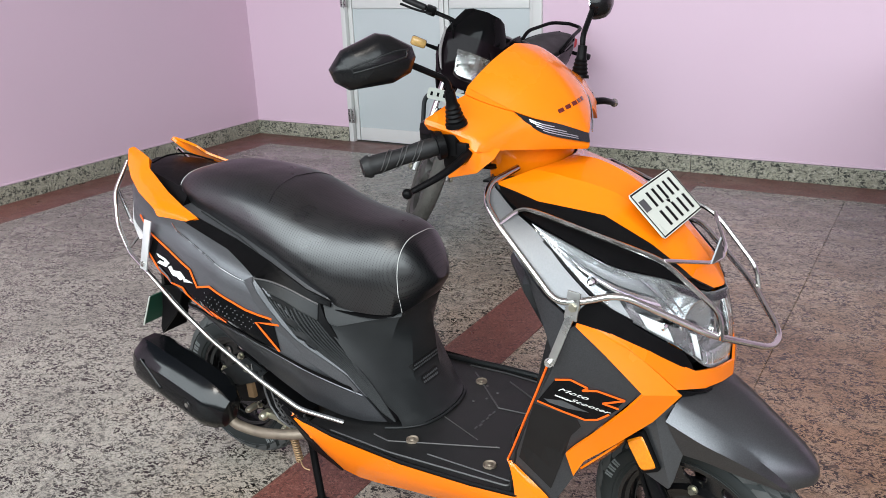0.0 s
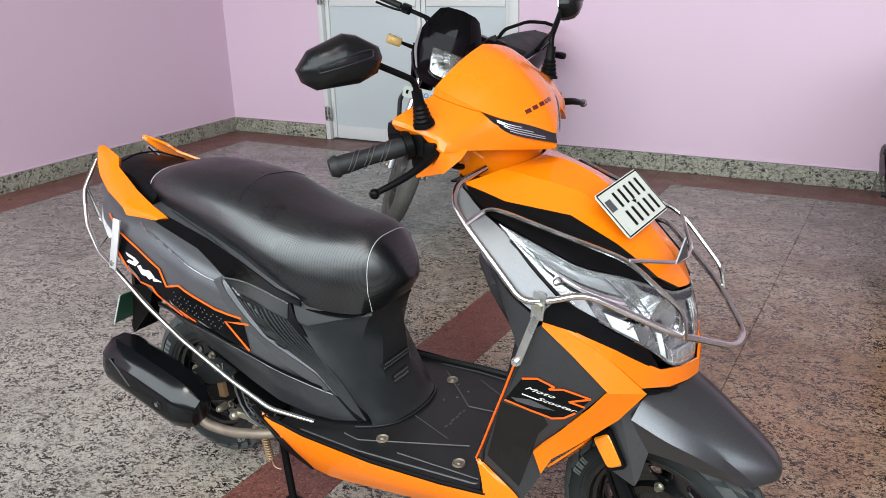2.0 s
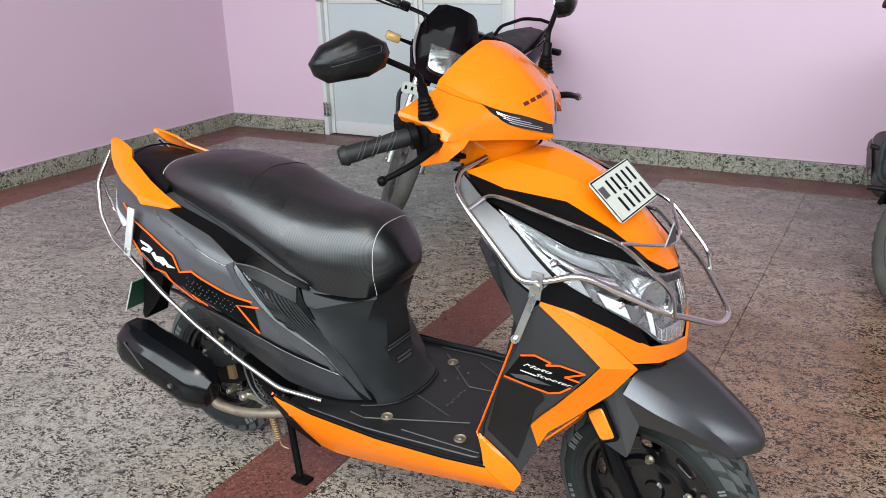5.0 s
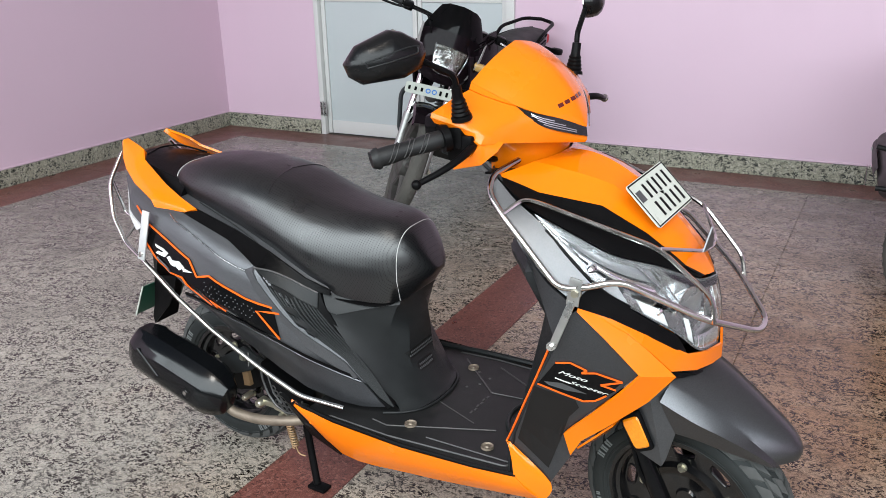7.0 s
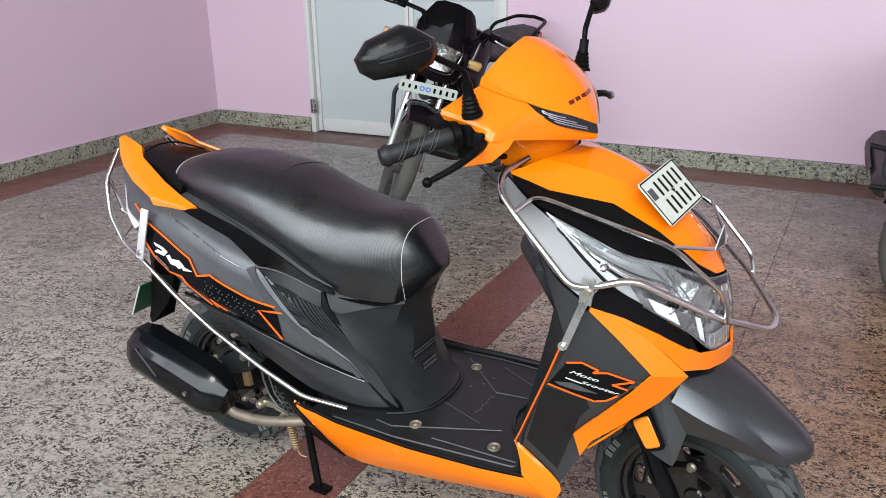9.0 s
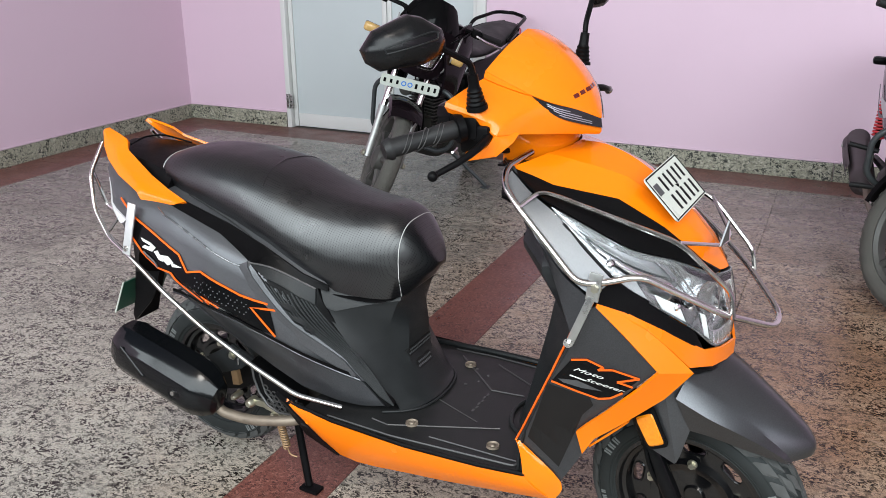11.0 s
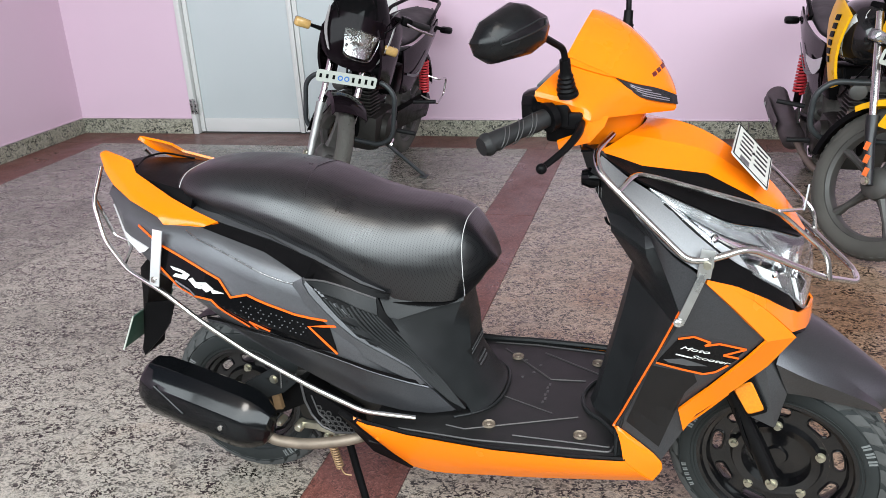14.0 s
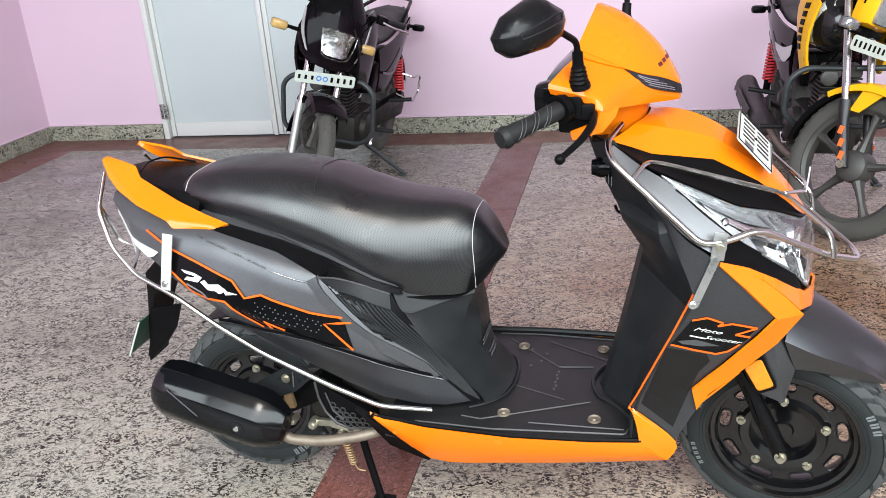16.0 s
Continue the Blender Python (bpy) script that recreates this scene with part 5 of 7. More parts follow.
SCOOTER = scooter()
def scooter_front(b):
    # headlamp: reflector bowls behind a clear cover
    top = [(0.350, -0.212, 0.880), (0.43, -0.194, 0.839), (0.49, -0.174, 0.807), (0.56, -0.117, 0.779), (0.620, -0.05, 0.742), (0.645, 0, 0.738)]
    low = [(0.368, -0.218, 0.860), (0.478, -0.226, 0.765), (0.546, -0.180, 0.708), (0.607, -0.122, 0.651), (0.640, -0.075, 0.604), (0.657, 0, 0.592)]
    t4, l4 = spline(top, 4), spline(low, 4)
    def lamp_rows(depth):
        rows = []
        for i in range(9):
            f = i / 8
            half = []
            for j, (p, q) in enumerate(zip(t4, l4)):
                g = min(1, j / 7)
                w = V(0.75, -0.65 * (1 - j / (len(t4) - 1)), 0.12)
                half.append(p.lerp(q, f) + w * depth * math.sin(math.pi * f) * g)
            rows.append(half + flip(half[:-1][::-1]))
        return rows
    def lamp_at(u, v, depth):
        """A point of the lamp: u from its tail to the middle, v from the upper edge down."""
        k = u * (len(t4) - 1)
        i = min(int(k), len(t4) - 2)
        p, q = t4[i].lerp(t4[i + 1], k - i), l4[i].lerp(l4[i + 1], k - i)
        return p.lerp(q, v) + V(0.75, -0.65 * (1 - u), 0.12) * depth
    def lamp_patch(corners, depth, thick=0.002, n=6, k=4, bow=0.0):
        """A smooth piece inside the lamp between four (u, v) corners."""
        (a, b1, c, d) = corners
        rows = []
        for i in range(k + 1):
            f = i / k
            row = []
            for j in range(n + 1):
                g = j / n
                u = (a[0] * (1 - g) + b1[0] * g) * (1 - f) + (d[0] * (1 - g) + c[0] * g) * f
                v = (a[1] * (1 - g) + b1[1] * g) * (1 - f) + (d[1] * (1 - g) + c[1] * g) * f
                row.append(lamp_at(u, v, depth + bow * math.sin(math.pi * f)))
            rows.append(row)
        return sheet(rows, thick)
    lamp = part("headlamp", sheet(lamp_rows(-0.034), 0.003), LAMPIN, b, "clear headlamp with a bright reflector", 60)
    pair("light_strip", lamp_patch(((0.015, 0.55), (0.34, 0.66), (0.36, 0.97), (0.02, 0.97)), -0.001, n=10), LAMPS, lamp, "silvery light strip")
    pair("strip_gap", tube([lamp_at(0.015 + 0.034 * k, 0.99, 0.004) for k in range(11)], 0.0034, 6), BLACK, lamp)
    pair("upper_streak", lamp_patch(((0.06, 0.06), (0.56, 0.05), (0.60, 0.30), (0.08, 0.34)), -0.006, n=10, bow=-0.004), SILVER, lamp, "", 60)
    pair("upper_streak", lamp_patch(((0.14, 0.36), (0.54, 0.34), (0.58, 0.50), (0.20, 0.50)), -0.010, n=10, bow=0.004), MIRRORY, lamp, "", 60)
    pair("side_reflector", lamp_patch(((0.40, 0.58), (0.64, 0.52), (0.72, 0.78), (0.44, 0.98)), -0.012, n=8, bow=-0.016), MIRRORY, lamp, "", 60)
    pair("light_guide", lamp_patch(((0.415, 0.74), (0.535, 0.72), (0.545, 0.965), (0.425, 0.975)), 0.003, n=6), LAMPG, lamp, "white light guide")
    pair("guide_plate", lamp_patch(((0.545, 0.70), (0.655, 0.70), (0.665, 0.96), (0.555, 0.965)), 0.001, n=6), GREYL, lamp, "grey chromed plate")
    pair("light_guide", lamp_patch(((0.668, 0.66), (0.705, 0.64), (0.722, 0.955), (0.678, 0.96)), 0.004, n=4), LAMPG, lamp, "white light guide")
    pair("reflector_rib", tube([lamp_at(0.50 + 0.024 * k, 0.06 + 0.088 * k, -0.002 + 0.003 * math.sin(math.pi * k / 10)) for k in range(11)], 0.0022, 6), GREYL, lamp)
    pair("reflector_rib", tube([lamp_at(0.565 + 0.0215 * k, 0.05 + 0.085 * k, -0.002 + 0.003 * math.sin(math.pi * k / 10)) for k in range(11)], 0.0018, 6), GREYL, lamp)
    pair("lamp_hood", lamp_patch(((0.60, 0.015), (0.99, 0.02), (0.99, 0.14), (0.66, 0.12)), -0.002, n=8), SMOKE, lamp, "dark hood over the reflector")
    pair("jaw", lamp_patch(((0.745, 0.80), (0.995, 0.74), (0.995, 0.97), (0.755, 0.965)), -0.004, n=8, bow=0.004), LENS, lamp, "fluted foot of the lamp", 60)
    for k in range(5):
        pair("flute", tube([lamp_at(0.78 + 0.045 * k, 0.80, 0.002), lamp_at(0.785 + 0.045 * k, 0.95, 0.002)], 0.0016, 6), MIRRORY, lamp)
    for s in (-1, 1):
        axis = V(0.92, s * 0.30, 0.05).normalized()
        turn = V(0, 1, 0).rotation_difference(axis).to_matrix().to_4x4()
        place = Matrix.Translation((0.610, s * 0.066, 0.676)) @ turn
        part("bowl", lathe([(0.006, -0.040), (0.022, -0.036), (0.040, -0.022), (0.051, 0.0), (0.053, 0.006), (0.050, 0.006)], 32, m=place), MIRRORY, lamp, "round chrome reflector bowl", 60)
        part("bulb", lathe([(0.0, -0.002), (0.010, -0.004), (0.0115, -0.02), (0.0115, -0.036), (0.0, -0.036)], 16, m=place), SMOKE, lamp, "dark-capped bulb")
        for k in range(3):
            part("bulb_grid", tube([place @ V(-0.036, 0.005, -0.006 - 0.012 * k), place @ V(0.0, 0.008, -0.010 - 0.012 * k), place @ V(0.036, 0.005, -0.006 - 0.012 * k)], 0.0014, 5), GREYL, lamp)
        part("side_bulb", lathe([(0, -0.010), (0.005, -0.008), (0.009, -0.003), (0.010, 0.008), (0, 0.010)], 16, m=Matrix.Translation((0.464, s * 0.213, 0.789))), MIRRORY, lamp, "small chromed side bulb")
        part("pilot_bulb", lathe([(0, -0.008), (0.005, -0.006), (0.006, 0.004), (0, 0.006)], 12, m=Matrix.Translation((0.578, s * 0.152, 0.703))), MIRRORY, lamp)
    cover = part("lens_cover", sheet(lamp_rows(0.012), 0.002), GLASS, lamp, "clear plastic lens", 50)
    cover.visible_shadow = False

    # number plate, its characters as bars
    o, ux, uz = V(0.490, -0.112, 0.923), V(0.016, 0.168, 0.014), V(0.067, 0.010, -0.074)
    n = ux.cross(uz).normalized()
    if n.x < 0:
        n = -n
    P = lambda u, v, h=0.0: o + ux * u + uz * v + n * h
    plate = part("number_plate", slab([P(0.03, 0), P(0.97, 0), P(1, 0.05), P(1, 0.95), P(0.97, 1), P(0.03, 1), P(0, 0.95), P(0, 0.05)], n * -0.003), PLATEW, b, "white number plate with black characters and a raised rim")
    rim = [P(0.02, 0.03), P(0.98, 0.03), P(0.98, 0.97), P(0.02, 0.97), P(0.02, 0.03)]
    part("plate_rim", tube(rim, 0.0016, 5), BLACK, plate)
    for row, (n_c, u0, du, v0, v1) in enumerate(((5, 0.26, 0.137, 0.14, 0.46), (5, 0.24, 0.145, 0.55, 0.88))):
        for k in range(n_c):
            a, w = u0 + du * k, du * 0.62
            chars = bmesh.new()
            bars = ((0.22, 0.74, 0.0, 1.0),)
            for c in bars:
                slab([P(a + w * c[0], v0 + (v1 - v0) * c[2], 0.0008), P(a + w * c[1], v0 + (v1 - v0) * c[2], 0.0008), P(a + w * c[1], v0 + (v1 - v0) * c[3], 0.0008), P(a + w * c[0], v0 + (v1 - v0) * c[3], 0.0008)], n * -0.002, chars)
            part("plate_character", chars, BLACK, plate, "", 0)
    part("plate_emblem", slab([P(0.06, 0.2, 0.0008), P(0.18, 0.2, 0.0008), P(0.18, 0.44, 0.0008), P(0.06, 0.44, 0.0008)], n * -0.002), GREYP, plate, "grey square hologram", 0)
    part("plate_bracket", bar(P(0.5, 0.5, -0.003), (0.50, 0.0, 0.885), 0.02, 0.012), BLACK, b)

    # steel guards
    part("guard_lower", tube(rounded([(0.275, -0.120, 0.955), (0.252, -0.190, 0.938), (0.262, -0.222, 0.912), (0.30, -0.244, 0.880), (0.425, -0.274, 0.768), (0.47, -0.262, 0.772), (0.525, -0.232, 0.785), (0.66, -0.142, 0.700), (0.742, -0.034, 0.648),
              (0.742, 0.034, 0.648), (0.66, 0.142, 0.700), (0.525, 0.232, 0.785), (0.47, 0.262, 0.772), (0.425, 0.274, 0.768), (0.30, 0.244, 0.880), (0.262, 0.222, 0.912), (0.252, 0.190, 0.938), (0.275, 0.120, 0.955)], 0.03, 5), 0.0062, 10), CHROME, b, "bent steel crash guard tube")
    for s in (-1, 1):
        part("guard_upper", tube(rounded([(0.30, s * 0.243, 0.882), (0.325, s * 0.206, 0.905), (0.36, s * 0.198, 0.897), (0.574, s * 0.158, 0.829), (0.668, s * 0.128, 0.738), (0.675, s * 0.134, 0.692)], 0.03, 5), 0.0048, 8), CHROME, b)
        part("guard_bracket", bar((0.458, s * 0.268, 0.79), (0.452, s * 0.270, 0.738), 0.004, 0.024, bevel=0.001, up=(1, 0, 0)), BRACKET, b)
        part("guard_stay", bar((0.452, s * 0.270, 0.745), (0.415, s * 0.272, 0.645), 0.004, 0.015, bevel=0.001, up=(1, 0, 0)), BRACKET, b)
        part("guard_bolt", bolt((0.457, s * 0.272, 0.762), 0.008, 0.008, (0, s, 0)), BRASSY, b)
        part("stay_bolt", bolt((0.413, s * 0.276, 0.648), 0.006, 0.008, (0, s, 0)), CHROME, b)
    part("guard_cross", tube(rounded([(0.574, -0.158, 0.829), (0.628, -0.046, 0.797), (0.636, 0.0, 0.797), (0.628, 0.046, 0.797), (0.574, 0.158, 0.829)], 0.02, 4), 0.0038, 8), CHROME, b)
    part("guard_tab", slab([(0.626, -0.056, 0.798), (0.634, -0.012, 0.797), (0.634, -0.030, 0.842)], (0.003, 0, 0)), DARKLT, b)

    # handlebar group, straight ahead, then turned with the steering
    # handlebar cowl: a keeled visor, a bevel along its edge, folded flanks and the running lights
    keel = spline([(0.226, 0, 1.171), (0.265, 0, 1.156), (0.303, 0, 1.132), (0.338, 0, 1.099), (0.362, 0, 1.066), (0.378, 0, 1.034), (0.385, 0, 1.017)], 3)
    edge = spline([(0.219, -0.139, 1.118), (0.243, -0.134, 1.107), (0.272, -0.124, 1.092), (0.300, -0.110, 1.075), (0.330, -0.085, 1.058), (0.360, -0.045, 1.041), (0.385, -0.001, 1.0165)], 3)
    def visor_rows(lift=0.0):
        rows = []
        for k in range(9):
            f = k / 8
            rows.append([p.lerp(q, f) + V(0.45, -0.35, 0.82) * (0.010 * math.sin(math.pi * f) * (1 - i / (len(keel) - 1)) ** 0.6 + lift) for i, (p, q) in enumerate(zip(keel, edge))])
        return flip_rows(rows) + rows[1:]
    def flip_rows(rows):
        return [flip(r) for r in rows[::-1]]
    visor_ob = part("visor", moved(sheet(visor_rows(), 0.004), STEER), ORANGE, b, "glossy orange pointed visor", 30)
    bevel = [p + V(0.004, -0.011, -0.009) * max(0.0, 1 - (i / 9) ** 2) for i, p in enumerate(edge)]
    pair("visor_bevel", straight(edge[:10], [p + V(0, -0.0006, 0) for p in bevel[:10]], 0.003, 1), ORANGE, b, "", 20, STEER)
    stations = [
        [bevel[0], (0.209, -0.185, 1.098), (0.192, -0.229, 1.080), (0.191, -0.232, 1.072), (0.193, -0.225, 1.060)],
        [bevel[5], (0.252, -0.176, 1.079), (0.243, -0.214, 1.064), (0.243, -0.216, 1.056), (0.240, -0.206, 1.043)],
        [bevel[9], (0.298, -0.140, 1.058), (0.280, -0.182, 1.042), (0.282, -0.190, 1.034), (0.281, -0.200, 1.021)],
        [(0.322, -0.102, 1.055), (0.322, -0.108, 1.044), (0.314, -0.118, 1.034), (0.313, -0.122, 1.026), (0.304, -0.142, 1.012)],
        [(0.350, -0.066, 1.026), (0.350, -0.069, 1.021), (0.346, -0.072, 1.015), (0.345, -0.073, 1.010), (0.338, -0.078, 1.000)],
        [(0.388, -0.001, 0.999), (0.389, -0.001, 0.997), (0.389, -0.001, 0.994), (0.389, -0.001, 0.991), (0.385, -0.001, 0.986)],
    ]
    cols = [poly(c, 4) if i > 0 else spline(c, 4) for i, c in enumerate(zip(*stations))]
    cowl_ob = pair("handle_cowl", sheet([[Vector(c[i]) for c in cols] for i in range(len(cols[0]))], 0.004), ORANGE, b, "glossy orange handlebar cowl", 24, STEER)
    hook = straight([(0.262, -0.208, 1.034), (0.279, -0.203, 1.021), (0.268, -0.216, 1.001), (0.227, -0.224, 0.987)], [(0.302, -0.155, 1.018), (0.298, -0.172, 1.003), (0.281, -0.203, 0.983), (0.229, -0.221, 0.972)], 0.008, 2)
    pair("cowl_hook", hook, ORANGE, b, m=STEER)
    part("rear_cowl", moved(loft(bmesh.new(), [both([(0.200, -0.215, 1.060), (0.208, -0.165, 1.086), (0.214, -0.10, 1.105), (0.218, -0.04, 1.122), (0.219, 0, 1.124)]), both([(0.166, -0.175, 1.045), (0.168, -0.155, 1.070), (0.174, -0.09, 1.080), (0.178, -0.04, 1.086), (0.178, 0, 1.088)]), both([(0.140, -0.12, 1.0), (0.140, -0.10, 1.03), (0.145, -0.06, 1.05), (0.145, -0.03, 1.055), (0.145, 0, 1.056)])], closed=False), STEER), GLOSS, b, "gloss black instrument cowl")
    part("bar_shroud", moved(block(0.10, 0.26, 0.04, (0.215, 0, 0.985), 0.014), BAR), BLACK, b)
    for s in (-1, 1):
        upper = [V(p.x + 0.0015, p.y * -s, p.z) for p in edge[9:]]
        foot = spline([(0.312, -0.105, 1.062), (0.335, -0.084, 1.036), (0.356, -0.058, 1.021), (0.389, -0.001, 0.999)], 6)
        foot = [V(p.x, p.y * -s, p.z) for p in foot]
        rows = between(upper, foot, 12, 6)
        d = part("running_light", moved(sheet(rows, 0.004), STEER), SMOKE, b, "smoked running light", 40)
        for k, (u0, u1) in ((2, (2, 7)), (3, (2, 9)), (4, (3, 11)), (5, (4, 11))):
            part("light_rib", moved(tube([q + V(0.0036, s * 0.0030, 0.0018) for q in rows[k][u0:u1]], 0.0014, 5), STEER), LENS, d)
        if s < 0:
            for k in range(5):
                x0, y0, z0 = 0.36, -0.040 + 0.0175 * k, 1.0680 + 0.0016 * k
                glyph = flat_shape([(x0, y0 - 0.006, z0 - 0.0045), (x0, y0 + 0.006, z0 - 0.0040), (x0, y0 + 0.006, z0 + 0.0045), (x0, y0 - 0.006, z0 + 0.0040)], 1)
                part("badge_mark", drape(moved(glyph, STEER), [visor_ob], (-0.9, 0.2, -0.4), 0.0012, 0.001), BADGE, b, "dark red badge mark", 0)
        bar_side = BAR if s < 0 else BAR_LEFT
        # mirror
        boot = [(0.021, 0.0), (0.020, 0.006)] + [((0.0165 - 0.0014 * (k // 2)) + (0.0012 if k % 2 else 0.0), 0.008 + 0.004 * k) for k in range(9)] + [(0.010, 0.046), (0.0095, 0.066), (0.0, 0.067)]
        axis = (V(0.243, s * 0.246, 1.112) - V(0.2405, s * 0.228, 1.052)).normalized()
        q = V(0, 1, 0).rotation_difference(axis).to_matrix().to_4x4()
        mir = part("mirror", moved(lathe(boot, 24, m=Matrix.Translation((0.2405, s * 0.228, 1.050)) @ q), bar_side), BLACK, b, "black rear-view mirror with rubber boot")
        part("stem", moved(tube(rounded([(0.243, s * 0.244, 1.10), (0.243, s * 0.250, 1.132), (0.222, s * 0.325, 1.168)], 0.022, 5), 0.006, 8), bar_side), BLACK, mir)
        vv = V(0, 0, 1)
        u = V(-0.48, s * 0.877, 0).normalized()
        nrm = V(0.877, s * 0.48, 0).normalized()
        p0 = V(0.229, s * 0.314, 1.168)
        outl = [(0.0, 0.012), (0.006, 0.030), (0.045, 0.051), (0.068, 0.055), (0.130, 0.030), (0.152, 0.000), (0.143, -0.022), (0.120, -0.036), (0.045, -0.030), (0.010, -0.014)]
        outl = [V(x, 0, z) for x, z in outl]
        cen = V(0.075, 0, 0.008)
        rings = []
        for f, d0 in ((0.955, -0.004), (0.97, 0.0), (0.965, 0.010), (0.90, 0.024), (0.70, 0.034), (0.40, 0.040), (0.1, 0.042)):
            rings.append([p0 + u * (cen.x + (q2.x - cen.x) * f) + vv * (cen.z + (q2.z - cen.z) * f) + nrm * d0 for q2 in poly(outl + outl[:1], 3)[:-1]])
        shell = part("shell", moved(loft(bmesh.new(), rings), bar_side), MIRSHELL, mir, "", 50)
        part("glass", moved(slab([p0 + u * (cen.x + (q2.x - cen.x) * 0.95) + vv * (cen.z + (q2.z - cen.z) * 0.95) - nrm * 0.0045 for q2 in poly(outl + outl[:1], 3)[:-1]], nrm * -0.002), bar_side), MIRRORY, mir, "mirror glass", 0)
        part("shell_ridge", drape_line([bar_side @ (p0 + u * q2.x + vv * q2.z + nrm * 0.04) for q2 in poly([(0.018, 0, 0.034), (0.122, 0, 0.006), (0.118, 0, -0.004), (0.026, 0, 0.016), (0.018, 0, 0.034)], 8)], shell, 0.0014), SATIN, mir)
        # grip, switch and lever
        g0, g1 = V(0.210, s * 0.246, 1.012), V(0.135, s * 0.362, 0.984)
        d = (g1 - g0).normalized()
        grip = part("grip", moved(tube([g0 + d * 0.13 * k / 12 for k in range(13)], lambda f: 0.0165 + 0.0012 * math.sin(f * 9), 16), bar_side), RUBBERG, b, "black rubber grip with wavy ridges")
        part("grip_end", moved(tube([g0 + d * a for a in (0.128, 0.132, 0.134, 0.142, 0.144)], lambda f: 0.0205 if f < 0.7 else 0.016, 16), bar_side), RUBBERG, grip)
        part("grip_flange", moved(tube([g0 + d * a for a in (-0.010, -0.006, 0.0, 0.004)], lambda f: 0.027, 20), bar_side), BLACK, grip)
        side = d.cross(V(0, 0, 1)).normalized()
        upv = side.cross(d)
        for k in range(3):
            wave = [g0 + d * (0.025 + 0.03 * k + 0.03 * j / 10) + (side * math.cos(1.2 + 0.25 * j) + upv * math.sin(1.2 + 0.25 * j)) * -0.0178 * s for j in range(11)]
            part("grip_ridge", moved(tube(wave, 0.0010, 5), bar_side), RIBM, grip)
            wave = [g0 + d * (0.025 + 0.03 * k + 0.03 * j / 10) + (side * math.cos(1.2 - 0.25 * j) - upv * math.sin(1.2 - 0.25 * j)) * -0.0178 * -s for j in range(11)]
            part("grip_ridge", moved(tube(wave, 0.0010, 5), bar_side), RIBM, grip)
        part("switch_box", moved(block(0.05, 0.034, 0.05, g0 - d * 0.026, 0.01), bar_side), BLACK, b)
        if s < 0:
            part("switch_pod", moved(block(0.060, 0.060, 0.062, (0.184, -0.186, 1.040), 0.018), STEER), GLOSS, b, "black switch housing")
            part("kill_switch", moved(block(0.016, 0.012, 0.012, (0.166, -0.183, 1.056), 0.003), STEER), REDP, b, "small red switch")
        for k, (dx, dz, r) in enumerate(((0.0, 0.0, 0.0045), (0.010, -0.004, 0.0035), (0.020, -0.010, 0.0028))):
            part("cable_adjuster", moved(tube([(0.212 + dx, s * (0.214 - 0.003 * k), 1.030 + dz), (0.226 + dx, s * (0.204 - 0.003 * k), 1.034 + dz)], r, 8), STEER), BRACKET, b, "bright cable adjuster")
        part("inner_housing", moved(block(0.066, 0.070, 0.055, (0.228, s * 0.163, 1.003), 0.010), STEER), BLACK, b)
        part("master_cylinder", moved(block(0.035, 0.03, 0.03, (0.252, s * 0.222, 1.005), 0.006), bar_side), BLACK, b)
        part("brake_lever", moved(tube(spline([(0.265, s * 0.225, 1.0), (0.272, s * 0.265, 0.99), (0.262, s * 0.31, 0.972), (0.24, s * 0.358, 0.953)], 5), lambda f: 0.0085 - 0.003 * f, 10), bar_side), BLACK, b)
        ball = bmesh.new()
        bmesh.ops.create_uvsphere(ball, u_segments=14, v_segments=10, radius=0.0095, matrix=Matrix.Translation((0.239, s * 0.361, 0.952)))
        part("lever_ball", moved(ball, bar_side), BLACK if s < 0 else CHROME, b)
    for k in range(2):
        part("bar_cable", moved(tube(spline([(0.24, -0.20, 0.99 - 0.008 * k), (0.25, -0.15, 0.962 - 0.006 * k), (0.24, -0.08, 0.945), (0.24, 0.0, 0.93)], 4), 0.0035, 6), BAR), BLACK, b)
    neck = []
    for z, r in ((0.930, 0.116), (0.950, 0.118), (0.975, 0.124), (0.998, 0.130)):
        neck.append([V(0.205 + r * math.cos(a), r * 1.06 * math.sin(a), z) for a in [radians(-84 + 168 * k / 20) for k in range(21)]])
    part("neck_cover", sheet(neck, 0.003), ORANGE, b, "orange cover round the steering neck", 40)
    # black sheet drawn for the shadow in the slot below the neck cover
    part("neck_floor", slab([(0.205 + 0.152 * math.cos(a), 0.160 * math.sin(a), 0.934) for a in [radians(-84 + 168 * k / 16) for k in range(17)]], (0, 0, -0.004)), BLACK, b, "", 0)

    # front wheel, fork and fender, turned with the steering
    T = STEER @ Matrix.Translation((0.63, 0, 0.227))
    steel_wheel("front_wheel", 0.227, 0.092, 0.158, T, b)
    for s in (-1, 1):
        part("fork_leg", moved(tube([(0.63, s * 0.078, 0.222), (0.60, s * 0.080, 0.29), (0.545, s * 0.082, 0.41), (0.49, s * 0.084, 0.53)], lambda f: 0.019 if f < 0.5 else 0.0165, 14), STEER), GLOSS, b)
        part("axle_lug", moved(lathe([(0, -0.014), (0.017, -0.014), (0.02, 0.0), (0.02, 0.016), (0, 0.016)], 18, m=Matrix.Translation((0.63, s * 0.078, 0.224))), STEER), GLOSS, b)
        part("axle_nut", moved(bolt((0.63, s * 0.10, 0.224), 0.009, 0.014, (0, s, 0)), STEER), BRASSY, b)
    low = [(0.622, -0.138, 0.450), (0.663, -0.131, 0.443), (0.715, -0.121, 0.428), (0.767, -0.110, 0.415), (0.797, -0.098, 0.404), (0.808, -0.080, 0.392)]
